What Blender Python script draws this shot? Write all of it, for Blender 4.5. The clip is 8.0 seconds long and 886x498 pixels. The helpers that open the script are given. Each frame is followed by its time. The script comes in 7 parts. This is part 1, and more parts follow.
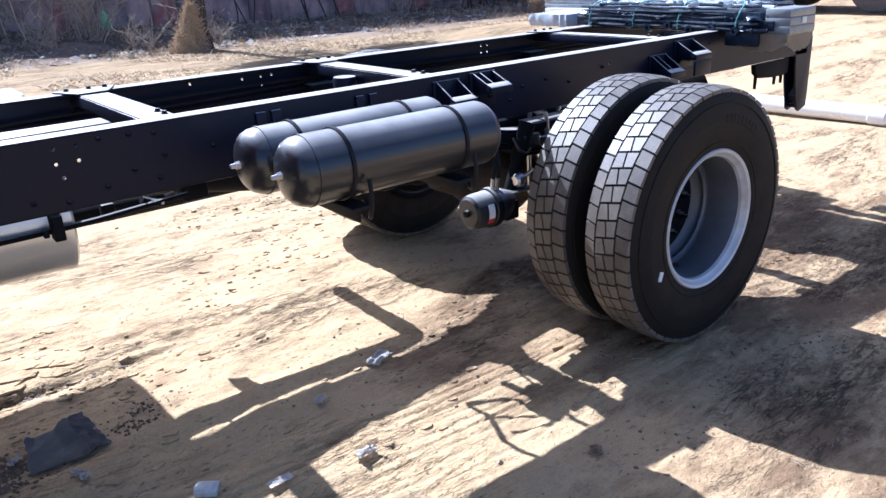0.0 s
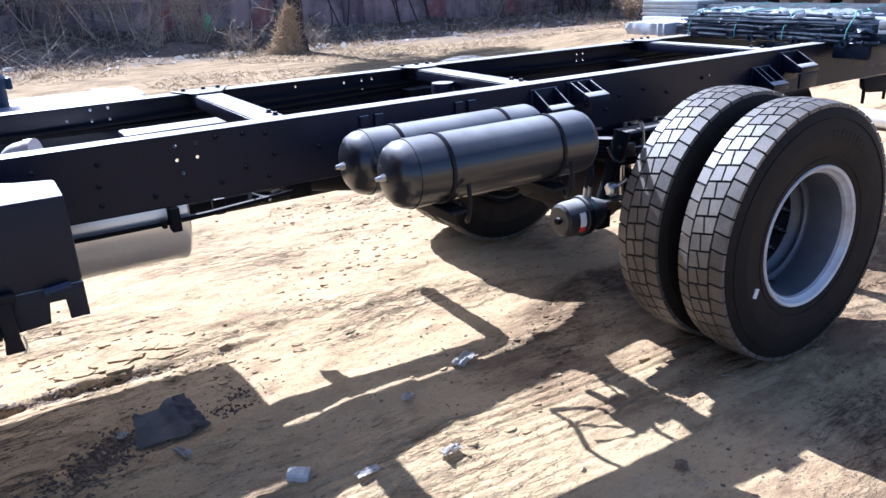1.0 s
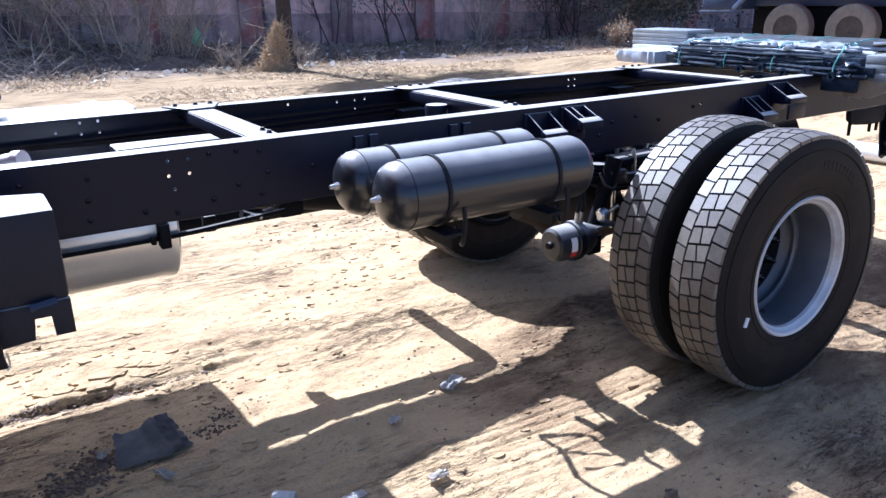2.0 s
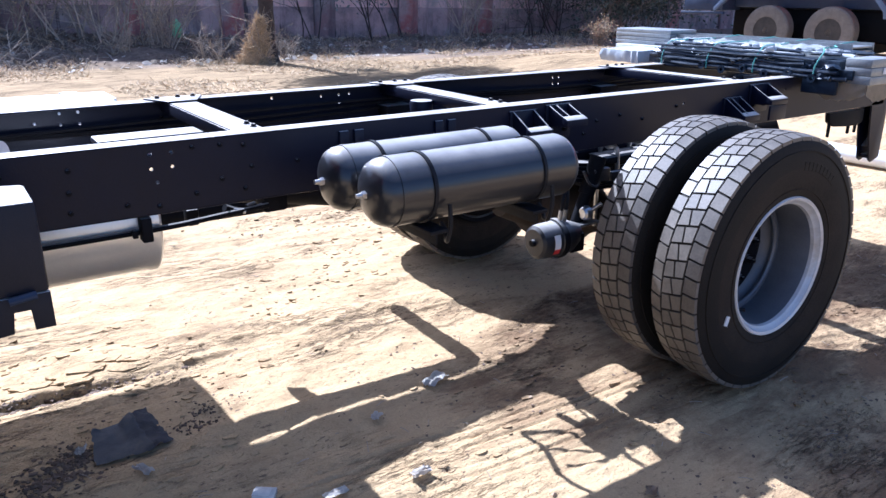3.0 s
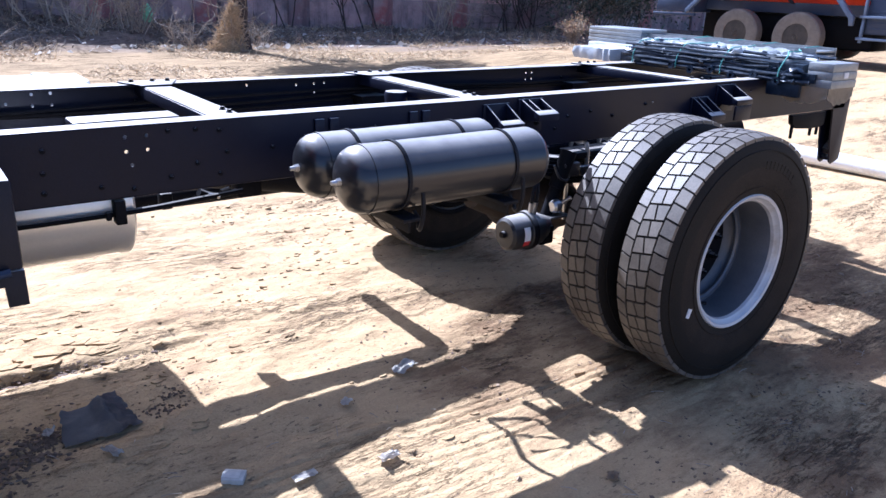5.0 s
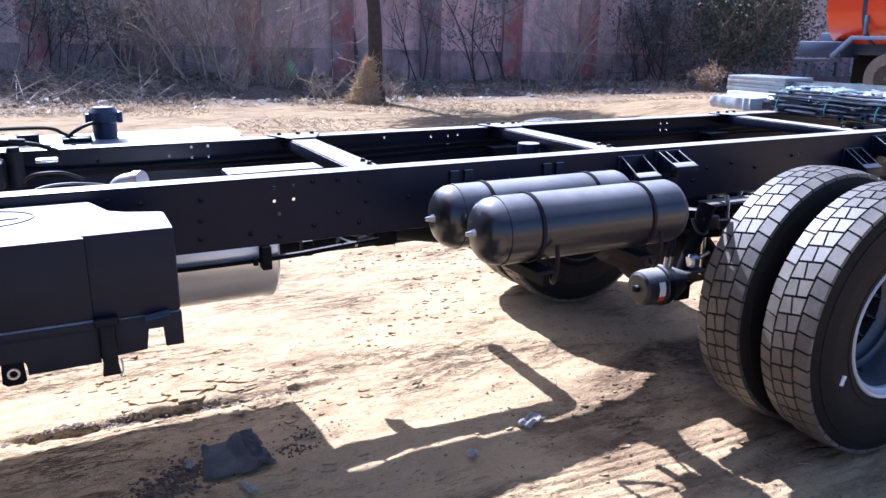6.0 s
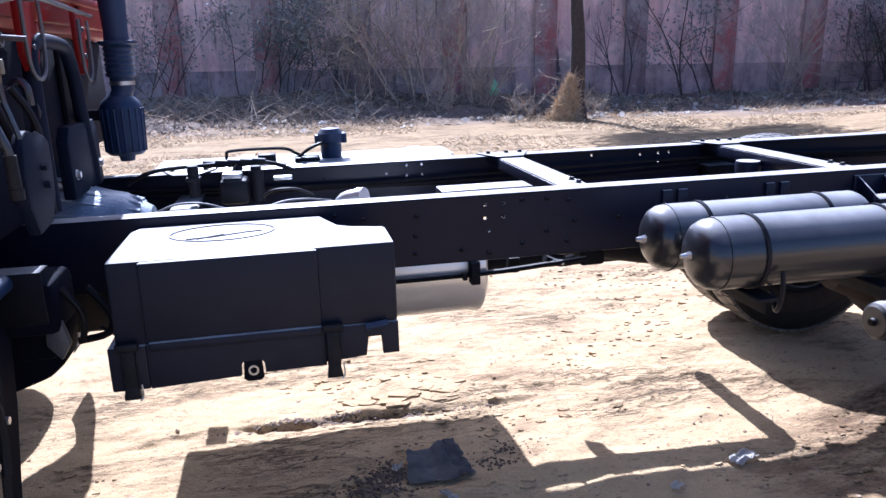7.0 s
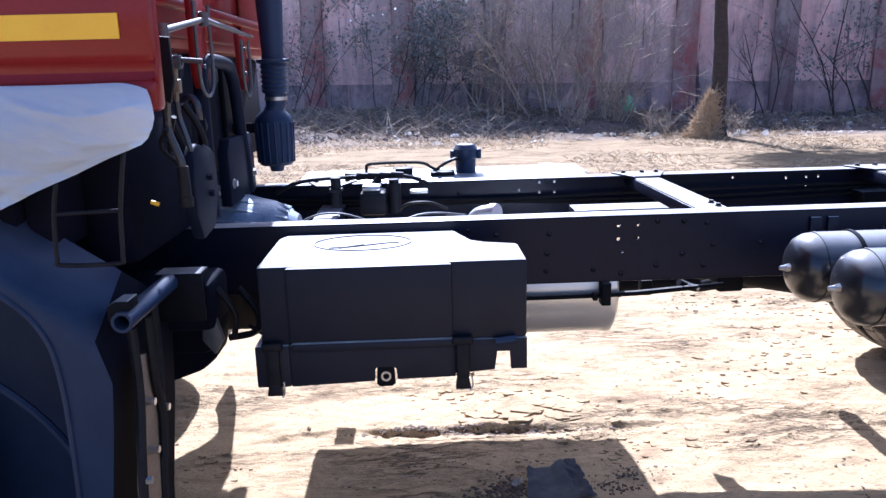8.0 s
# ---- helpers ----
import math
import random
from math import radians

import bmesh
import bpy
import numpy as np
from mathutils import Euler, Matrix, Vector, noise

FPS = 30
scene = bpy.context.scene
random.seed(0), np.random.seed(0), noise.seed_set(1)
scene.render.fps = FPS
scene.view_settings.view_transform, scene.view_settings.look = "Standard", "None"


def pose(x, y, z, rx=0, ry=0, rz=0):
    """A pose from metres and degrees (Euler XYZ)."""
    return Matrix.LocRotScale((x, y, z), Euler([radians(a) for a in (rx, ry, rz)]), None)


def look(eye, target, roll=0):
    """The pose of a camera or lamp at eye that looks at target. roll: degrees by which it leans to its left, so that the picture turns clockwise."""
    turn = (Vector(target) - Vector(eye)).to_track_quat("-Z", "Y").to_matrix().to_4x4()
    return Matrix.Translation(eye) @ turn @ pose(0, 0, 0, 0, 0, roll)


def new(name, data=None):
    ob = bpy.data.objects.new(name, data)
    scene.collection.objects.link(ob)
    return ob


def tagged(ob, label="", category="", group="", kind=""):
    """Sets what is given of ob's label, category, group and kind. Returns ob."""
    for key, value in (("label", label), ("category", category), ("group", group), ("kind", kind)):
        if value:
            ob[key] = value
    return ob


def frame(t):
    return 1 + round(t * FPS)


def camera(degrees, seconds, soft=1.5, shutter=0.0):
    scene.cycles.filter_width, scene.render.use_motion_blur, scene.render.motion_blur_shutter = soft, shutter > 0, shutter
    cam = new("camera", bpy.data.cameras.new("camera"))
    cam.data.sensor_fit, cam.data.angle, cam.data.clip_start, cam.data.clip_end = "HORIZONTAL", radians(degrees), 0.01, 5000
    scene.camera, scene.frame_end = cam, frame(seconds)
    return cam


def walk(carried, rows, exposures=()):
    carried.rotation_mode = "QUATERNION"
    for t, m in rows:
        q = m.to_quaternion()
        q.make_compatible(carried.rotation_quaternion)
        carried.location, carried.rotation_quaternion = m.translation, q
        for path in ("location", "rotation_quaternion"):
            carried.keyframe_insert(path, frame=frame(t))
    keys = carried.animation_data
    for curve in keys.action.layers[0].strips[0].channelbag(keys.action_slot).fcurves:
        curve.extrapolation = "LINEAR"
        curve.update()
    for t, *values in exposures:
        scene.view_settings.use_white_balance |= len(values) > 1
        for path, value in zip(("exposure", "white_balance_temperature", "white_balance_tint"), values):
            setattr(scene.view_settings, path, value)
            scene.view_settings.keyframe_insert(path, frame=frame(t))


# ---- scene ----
cam = camera(61.2, 8.0)
PATH = [
    (0, (-2.382, -2.659, 1.454), (-1.183, -1.106, 0.706), -2.9),
    (0.5, (-2.405, -2.653, 1.456), (-1.305, -1.032, 0.699), -3.5),
    (1, (-2.444, -2.668, 1.472), (-1.421, -0.985, 0.745), -2.6),
    (1.5, (-2.471, -2.665, 1.477), (-1.488, -0.948, 0.773), -2.7),
    (1.7, (-2.455, -2.647, 1.473), (-1.422, -0.961, 0.769), -2.3),
    (2.8, (-2.48, -2.627, 1.482), (-1.399, -0.94, 0.855), 0.5),
    (3, (-2.469, -2.625, 1.476), (-1.35, -0.986, 0.789), 0.2),
    (3.5, (-2.451, -2.602, 1.466), (-1.21, -1.049, 0.788), 2.1),
    (4, (-2.45, -2.622, 1.446), (-1.32, -1.057, 0.619), -0.6),
    (4.2, (-2.458, -2.618, 1.449), (-1.22, -1.092, 0.709), 2.2),
    (5.3, (-2.511, -2.671, 1.484), (-1.392, -1.031, 0.8), 1.7),
    (5.5, (-2.515, -2.661, 1.487), (-1.463, -0.967, 0.828), 1.0),
    (6, (-2.523, -2.639, 1.483), (-1.611, -0.839, 0.902), 0.6),
    (6.5, (-2.539, -2.621, 1.483), (-1.871, -0.702, 0.951), 0.1),
    (7, (-2.561, -2.633, 1.491), (-2.156, -0.643, 0.959), -1.7),
    (7.5, (-2.575, -2.66, 1.498), (-2.374, -0.622, 1.035), -1.5),
    (8, (-2.585, -2.66, 1.508), (-2.523, -0.617, 1.021), -1.5),
]
walk(cam, [(t, look(eye, target, roll)) for t, eye, target, roll in PATH], [(0, 1.34, 4950, 15), (3, 1.38, 4930, 16), (4, 1.37, 4930, 17), (6, 1.36, 4950, 20), (6.5, 1.31, 4950, 21), (7.5, 1.42, 4880, 20), (8, 1.43, 4850, 20)])

# ---- light ----
SUN_DIR = Vector((-0.075, 1.03, 1.0)).normalized()   # towards the sun
world = bpy.data.worlds.new("sky")
scene.world = world
world.use_nodes = True
wn = world.node_tree.nodes
sky = wn.new("ShaderNodeTexSky")
sky.sky_type = "NISHITA"
sky.sun_disc = False
sky.sun_elevation = math.asin(SUN_DIR.z)
sky.sun_rotation = math.atan2(SUN_DIR.x, SUN_DIR.y)
sky.air_density, sky.dust_density, sky.ozone_density = 0.9, 2.6, 1.0
wn["Background"].inputs["Strength"].default_value = 0.079
world.node_tree.links.new(sky.outputs[0], wn["Background"].inputs["Color"])
sun_data = bpy.data.lights.new("sun", "SUN")
sun_data.energy, sun_data.angle, sun_data.color = 5.0, radians(0.53), (1.0, 0.95, 0.88)
sun = new("sun", sun_data)
sun.matrix_world = look((0, 0, 30), Vector((0, 0, 30)) - SUN_DIR)


# ---- materials ----
def mat(name, c1, c2, rough=0.6, metal=0.0, scale=6.0, bump=0.0, bscale=90.0, rvar=0.12, dust_glare=0.0, dirt=None, island=0.0, coat=0.0, trans=0.0, spec=0.5):
    """Two-tone procedural surface: broad stains and fine grain; what faces up turns pale, dust with painted sun glare.
    """
    m = bpy.data.materials.new(name)
    m.use_nodes = True
    nt = m.node_tree
    n, l = nt.nodes, nt.links
    b = n["Principled BSDF"]
    tc = n.new("ShaderNodeTexCoord")
    n1 = n.new("ShaderNodeTexNoise")
    n1.inputs["Scale"].default_value, n1.inputs["Detail"].default_value, n1.inputs["Roughness"].default_value = scale, 8, 0.65
    l.new(tc.outputs["Object"], n1.inputs["Vector"])
    n2 = n.new("ShaderNodeTexNoise")
    n2.inputs["Scale"].default_value, n2.inputs["Detail"].default_value = bscale, 4
    l.new(tc.outputs["Object"], n2.inputs["Vector"])
    add = n.new("ShaderNodeMath")
    add.operation = "MULTIPLY_ADD"
    l.new(n2.outputs["Fac"], add.inputs[0])
    add.inputs[1].default_value = 0.45
    l.new(n1.outputs["Fac"], add.inputs[2])
    ramp = n.new("ShaderNodeValToRGB")
    ramp.color_ramp.elements[0].position, ramp.color_ramp.elements[1].position = 0.5, 0.98
    ramp.color_ramp.elements[0].color, ramp.color_ramp.elements[1].color = (*c1, 1), (*c2, 1)
    l.new(add.outputs[0], ramp.inputs["Fac"])
    colour = ramp.outputs["Color"]
    if island:
        g = n.new("ShaderNodeNewGeometry")
        hsv = n.new("ShaderNodeHueSaturation")
        mr = n.new("ShaderNodeMapRange")
        mr.inputs["To Min"].default_value, mr.inputs["To Max"].default_value = 1 - island, 1 + island
        l.new(g.outputs["Random Per Island"], mr.inputs["Value"])
        l.new(mr.outputs[0], hsv.inputs["Value"])
        l.new(colour, hsv.inputs["Color"])
        colour = hsv.outputs["Color"]
    if dirt:
        n3 = n.new("ShaderNodeTexNoise")
        n3.inputs["Scale"].default_value, n3.inputs["Detail"].default_value, n3.inputs["Roughness"].default_value = scale * 0.6, 9, 0.72
        l.new(tc.outputs["Object"], n3.inputs["Vector"])
        r3 = n.new("ShaderNodeMapRange")
        r3.inputs["From Min"].default_value, r3.inputs["From Max"].default_value = 0.52, 0.72
        l.new(n3.outputs["Fac"], r3.inputs["Value"])
        mx = n.new("ShaderNodeMix")
        mx.data_type = "RGBA"
        l.new(r3.outputs[0], mx.inputs["Factor"])
        l.new(colour, mx.inputs["A"])
        mx.inputs["B"].default_value = (*dirt, 1)
        colour = mx.outputs["Result"]
    rr = n.new("ShaderNodeMapRange")
    rr.inputs["To Min"].default_value, rr.inputs["To Max"].default_value = max(0.03, rough - rvar), min(1, rough + rvar)
    l.new(n1.outputs["Fac"], rr.inputs["Value"])
    roughness = rr.outputs[0]
    # pale by normal: settled dust and painted sun glare together
    if dust_glare:
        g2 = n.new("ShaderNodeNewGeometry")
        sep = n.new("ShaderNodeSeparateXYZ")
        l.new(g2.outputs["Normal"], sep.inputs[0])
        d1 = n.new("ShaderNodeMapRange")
        d1.inputs["From Min"].default_value, d1.inputs["From Max"].default_value, d1.inputs["To Max"].default_value = 0.45, 0.95, dust_glare
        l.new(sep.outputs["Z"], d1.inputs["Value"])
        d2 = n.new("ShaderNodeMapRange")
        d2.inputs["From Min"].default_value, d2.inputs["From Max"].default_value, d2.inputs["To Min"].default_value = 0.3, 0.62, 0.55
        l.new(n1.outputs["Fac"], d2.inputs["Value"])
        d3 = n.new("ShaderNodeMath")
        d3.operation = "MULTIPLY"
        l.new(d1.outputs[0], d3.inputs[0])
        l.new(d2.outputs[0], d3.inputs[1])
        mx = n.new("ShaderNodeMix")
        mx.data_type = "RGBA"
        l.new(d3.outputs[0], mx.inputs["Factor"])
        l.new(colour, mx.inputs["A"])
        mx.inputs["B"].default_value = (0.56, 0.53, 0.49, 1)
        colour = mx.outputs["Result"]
    l.new(colour, b.inputs["Base Color"])
    l.new(roughness, b.inputs["Roughness"])
    b.inputs["Metallic"].default_value = metal
    b.inputs["Coat Weight"].default_value = coat
    b.inputs["Specular IOR Level"].default_value = spec
    b.inputs["Transmission Weight"].default_value = trans
    if bump:
        bp = n.new("ShaderNodeBump")
        bp.inputs["Strength"].default_value, bp.inputs["Distance"].default_value = 0.6, bump
        l.new(n2.outputs["Fac"], bp.inputs["Height"])
        l.new(bp.outputs[0], b.inputs["Normal"])
    return m


def node_kit(m):
    """Short hands for one material's nodes: noise, range, sum, product, mix."""
    n, l = m.node_tree.nodes, m.node_tree.links
    tc = n.new("ShaderNodeTexCoord")

    def noise_node(scale, detail, rough=0.6, stretch=None):
        t = n.new("ShaderNodeTexNoise")
        t.inputs["Scale"].default_value, t.inputs["Detail"].default_value, t.inputs["Roughness"].default_value = scale, detail, rough
        mp = n.new("ShaderNodeMapping")
        mp.inputs["Scale"].default_value = stretch or (1, 1, 1)
        l.new(tc.outputs["Object"], mp.inputs["Vector"])
        l.new(mp.outputs[0], t.inputs["Vector"])
        return t.outputs["Fac"]

    def ranged(fac, lo, hi, a=0.0, b=1.0):
        r = n.new("ShaderNodeMapRange")
        for k, v in (("From Min", lo), ("From Max", hi), ("To Min", a), ("To Max", b)):
            r.inputs[k].default_value = v
        l.new(fac, r.inputs["Value"])
        return r.outputs[0]

    def op(kind, a, c):
        s = n.new("ShaderNodeMath")
        s.operation = kind
        for k, v in ((0, a), (1, c)):
            if isinstance(v, (int, float)):
                s.inputs[k].default_value = v
            else:
                l.new(v, s.inputs[k])
        return s.outputs[0]

    def mixed(fac, a, c):
        mx = n.new("ShaderNodeMix")
        mx.data_type = "RGBA"
        l.new(fac, mx.inputs["Factor"])
        for k, v in (("A", a), ("B", c)):
            if isinstance(v, tuple):
                mx.inputs[k].default_value = (*v, 1)
            else:
                l.new(v, mx.inputs[k])
        return mx.outputs["Result"]

    sep = n.new("ShaderNodeSeparateXYZ")
    l.new(tc.outputs["Object"], sep.inputs[0])
    return n, l, noise_node, ranged, op, mixed, sep.outputs


def sand_material():
    m = bpy.data.materials.new("sandy_soil")
    m.use_nodes = True
    n, l, noise_node, ranged, op, mixed, xyz = node_kit(m)
    b = n["Principled BSDF"]
    mid, fine = noise_node(7, 8, 0.7), noise_node(140, 4)
    streak = noise_node(3.0, 7, 0.7, (0.4, 2.4, 1.0))
    tone = ranged(op("ADD", op("MULTIPLY", mid, 0.55), op("MULTIPLY", streak, 0.30)), 0.24, 0.62)
    colour = mixed(tone, (0.418, 0.288, 0.152), (0.552, 0.399, 0.219))
    # damp and oily earth in patches; towards the tail it also darkens as painted shade
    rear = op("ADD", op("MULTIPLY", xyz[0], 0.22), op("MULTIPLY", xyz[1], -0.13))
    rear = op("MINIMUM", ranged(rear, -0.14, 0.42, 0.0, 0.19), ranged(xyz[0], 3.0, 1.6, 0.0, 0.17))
    # shade painted on the soil under the frame, ahead of the rear axle
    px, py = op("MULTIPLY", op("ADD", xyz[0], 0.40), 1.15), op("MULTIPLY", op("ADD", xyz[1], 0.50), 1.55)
    axle_shade = ranged(op("ADD", op("MULTIPLY", px, px), op("MULTIPLY", py, py)), 1.1, 0.1, 0.0, 0.13)
    rear = op("ADD", rear, axle_shade)
    damp_shade = ranged(op("ADD", noise_node(2.3, 9, 0.72, (0.6, 1.4, 1.0)), rear), 0.545, 0.70, 0.0, 0.84)
    colour = mixed(damp_shade, colour, (0.165, 0.098, 0.053))
    # churned crumbs, denser where the shade is painted
    churn_shade = op("MULTIPLY", ranged(noise_node(24, 7, 0.72, (0.7, 1.5, 1.0)), 0.50, 0.60, 0.0, 0.55), ranged(op("ADD", noise_node(1.7, 7, 0.7, (0.7, 1.3, 1.0)), rear), 0.61, 0.72))
    colour = mixed(churn_shade, colour, (0.088, 0.056, 0.034))
    speck = op("MULTIPLY", ranged(noise_node(46, 5, 0.6, (0.6, 1.5, 1.0)), 0.585, 0.65, 0.0, 0.85), ranged(noise_node(2.0, 6, 0.65), 0.42, 0.58))
    colour = mixed(speck, colour, (0.12, 0.085, 0.06))
    # thatch of dry grass farther off, then leaf litter and rubbish soil by the wall
    wob = op("MULTIPLY", noise_node(0.8, 7, 0.7, (0.5, 1.3, 1.0)), 5.0)
    thatch = op("MULTIPLY", ranged(op("ADD", xyz[1], wob), 5.6, 9.6), ranged(noise_node(5.0, 9, 0.75, (0.35, 2.0, 1.0)), 0.38, 0.52, 0.0, 0.92))
    colour = mixed(thatch, colour, (0.25, 0.175, 0.092))
    east = op("MULTIPLY", ranged(xyz[0], 2.5, 7.0), 1.2)
    litter = ranged(op("ADD", op("ADD", xyz[1], wob), east), 15.2, 17.0)
    colour = mixed(litter, colour, mixed(ranged(noise_node(9, 9, 0.75), 0.40, 0.62), (0.115, 0.088, 0.074), (0.265, 0.205, 0.160)))
    # cracks in the crust
    line = op("ABSOLUTE", op("SUBTRACT", noise_node(3.0, 9, 0.62, (0.5, 2.3, 1.0)), 0.5), 0.0)
    line2 = op("ABSOLUTE", op("SUBTRACT", noise_node(6.5, 8, 0.66, (0.5, 1.7, 1.0)), 0.52), 0.0)
    patch = ranged(noise_node(1.3, 5, 0.6, (0.7, 1.5, 1.0)), 0.485, 0.60)
    crack = op("MAXIMUM", op("MULTIPLY", ranged(line, 0.004, 0.020, 1.0, 0.0), patch), op("MULTIPLY", ranged(line2, 0.002, 0.010, 0.8, 0.0), patch))
    colour = mixed(op("MULTIPLY", crack, 0.82), colour, (0.10, 0.068, 0.042))
    hs = n.new("ShaderNodeHueSaturation")
    l.new(ranged(fine, 0.0, 1.0, 0.70, 1.27), hs.inputs["Value"])
    l.new(colour, hs.inputs["Color"])
    l.new(hs.outputs["Color"], b.inputs["Base Color"])
    b.inputs["Roughness"].default_value = 0.95
    b.inputs["Specular IOR Level"].default_value = 0.15
    # relief: flakes of crust, cracks, crumbs, grain
    h1 = op("MULTIPLY", ranged(noise_node(3.4, 9, 0.66, (0.45, 1.9, 1.0)), 0.50, 0.53), patch)
    h2 = op("MULTIPLY", ranged(noise_node(9.0, 7, 0.62, (0.5, 1.8, 1.0)), 0.55, 0.59, 0.0, 0.8), patch)
    h3 = ranged(noise_node(60.0, 3, 0.5), 0.60, 0.72, 0.0, 0.5)
    h4 = ranged(fine, 0.2, 0.8, 0.0, 0.35)
    h5 = op("SUBTRACT", ranged(noise_node(22, 6, 0.6), 0.3, 0.7, 0.0, 0.7), op("MULTIPLY", churn_shade, 1.4))
    height = op("SUBTRACT", op("ADD", op("ADD", h1, h2), op("ADD", op("ADD", h3, h4), h5)), op("MULTIPLY", crack, 0.9))
    bp = n.new("ShaderNodeBump")
    bp.inputs["Strength"].default_value, bp.inputs["Distance"].default_value = 1.0, 0.0055
    l.new(height, bp.inputs["Height"])
    l.new(bp.outputs[0], b.inputs["Normal"])
    return m


def wall_material(name, c1, c2, grime, patchy=0.0):
    """Old plaster: faded patches, grey mould in clouds, thin black runs from above, spalls."""
    m = bpy.data.materials.new(name)
    m.use_nodes = True
    n, l, noise_node, ranged, op, mixed, xyz = node_kit(m)
    b = n["Principled BSDF"]
    colour = mixed(ranged(noise_node(0.9, 9, 0.72), 0.42, 0.58), c1, c2)
    # clouds of grey-green mould with ragged rims
    cloud = ranged(op("ADD", noise_node(0.42, 10, 0.68, (1.0, 1.0, 0.7)), op("MULTIPLY", noise_node(2.6, 9, 0.75), 0.30)), 0.640 - patchy, 0.735 - patchy, 0.0, 0.78)
    colour = mixed(cloud, colour, (0.44, 0.385, 0.37))
    runs = ranged(op("ADD", noise_node(1.5, 8, 0.7, (1.6, 1.6, 0.22)), op("MULTIPLY", noise_node(0.6, 6, 0.6), 0.35)), 0.66, 0.80, 0.0, 0.62)
    colour = mixed(runs, colour, grime)
    thin = ranged(op("ADD", noise_node(5.0, 6, 0.6, (1.5, 1.5, 0.10)), op("MULTIPLY", noise_node(0.9, 6, 0.6, (1.0, 1.0, 0.6)), 0.5)), 0.86, 0.93, 0.0, 0.85)
    colour = mixed(thin, colour, (0.07, 0.062, 0.068))
    mould = ranged(noise_node(3.5, 10, 0.78), 0.53, 0.66, 0.0, 0.40)
    colour = mixed(mould, colour, grime)
    spall = ranged(noise_node(1.9, 9, 0.7), 0.63, 0.66, 0.0, 0.8)
    colour = mixed(spall, colour, (0.50, 0.40, 0.36))
    l.new(colour, b.inputs["Base Color"])
    b.inputs["Roughness"].default_value = 0.92
    b.inputs["Specular IOR Level"].default_value = 0.2
    bp = n.new("ShaderNodeBump")
    bp.inputs["Strength"].default_value, bp.inputs["Distance"].default_value = 0.7, 0.02
    l.new(noise_node(9, 9, 0.7), bp.inputs["Height"])
    l.new(bp.outputs[0], b.inputs["Normal"])
    return m


SAND = sand_material()
# amounts near one whiten the tops as sun glare would
BLACK = mat("satin_black_paint", (0.0046, 0.0062, 0.0175), (0.0078, 0.0098, 0.025), 0.40, 0, 5, 0.0006, 160, 0.12, dust_glare=0.97, spec=0.22)
# near-black that stands in for deep shade in hollows
SHADE_BLACK = mat("shade_black", (0.003, 0.0038, 0.009), (0.007, 0.008, 0.017), 0.85, 0, 9, 0.001, 120, spec=0.08)
BLACK_IN = mat("chassis_black", (0.0045, 0.005, 0.0075), (0.009, 0.0095, 0.013), 0.62, 0, 9, 0.001, 120, dust_glare=0.5, spec=0.10)
BOX_PLASTIC = mat("grained_black_plastic", (0.0125, 0.0135, 0.022), (0.0195, 0.0205, 0.030), 0.5, 0, 8, 0.0008, 420, 0.08, dust_glare=1.0, spec=0.22)
# the pale top also paints the sky's sheen on the tanks
TANK_BLACK = mat("tank_black_paint", (0.010, 0.011, 0.015), (0.017, 0.017, 0.020), 0.31, 0.0, 4, 0.0003, 220, 0.05, dust_glare=0.7, coat=0.25, spec=0.6)
CHAMBER = mat("dusty_grey_chamber_paint", (0.012, 0.0125, 0.016), (0.024, 0.024, 0.028), 0.4, 0, 9, 0.0006, 160, dust_glare=0.8)
RUBBER = mat("tyre_rubber", (0.006, 0.0056, 0.0056), (0.022, 0.0185, 0.015), 0.7, 0, 4, 0.0008, 160, spec=0.2)
SIDE_DUST = mat("dusty_sidewall_rubber", (0.007, 0.0062, 0.006), (0.040, 0.030, 0.022), 0.75, 0, 5, 0.0008, 160, spec=0.2)
TREAD = mat("dusty_tread_rubber", (0.060, 0.049, 0.039), (0.140, 0.121, 0.098), 0.55, 0, 12, 0.001, 150, island=0.18, spec=0.75)
RIM = mat("grey_rim_paint", (0.10, 0.106, 0.122), (0.165, 0.173, 0.19), 0.42, 0.2, 6, 0.0004, 200, dirt=None)
RIM_EDGE = mat("pale_rim_flange", (0.52, 0.52, 0.53), (0.68, 0.68, 0.68), 0.4, 0.15, 9, 0.0004, 200, dirt=(0.42, 0.38, 0.33))
STEEL = mat("bare_steel", (0.42, 0.42, 0.42), (0.62, 0.61, 0.60), 0.32, 0.9, 20, 0.0003, 200)
GREY_STEEL = mat("dull_zinc_plate", (0.060, 0.063, 0.070), (0.135, 0.135, 0.14), 0.52, 0.35, 20, 0.0003, 200)
ALU = mat("silver_drum_paint", (0.80, 0.79, 0.77), (0.88, 0.87, 0.85), 0.34, 0.7, 5, 0.0003, 120, 0.06)
ALU_DULL = mat("dusty_aluminium_tank", (0.40, 0.40, 0.395), (0.52, 0.515, 0.50), 0.38, 0.35, 5, 0.0005, 120, 0.06)
LEVER_BLACK = mat("glossy_black_tube", (0.012, 0.014, 0.020), (0.022, 0.024, 0.032), 0.3, 0, 9, 0.0004, 160, coat=0.3, spec=0.6)
BRASSY = mat("yellow_passivated_steel", (0.11, 0.098, 0.065), (0.22, 0.19, 0.13), 0.45, 0.4, 20, 0.0003, 200)
CAST = mat("pale_gearbox_casting", (0.14, 0.165, 0.20), (0.30, 0.33, 0.37), 0.45, 0.5, 18, 0.002, 120)
RUSTY = mat("oily_brown_iron", (0.014, 0.011, 0.010), (0.042, 0.030, 0.024), 0.7, 0.1, 14, 0.002, 90)
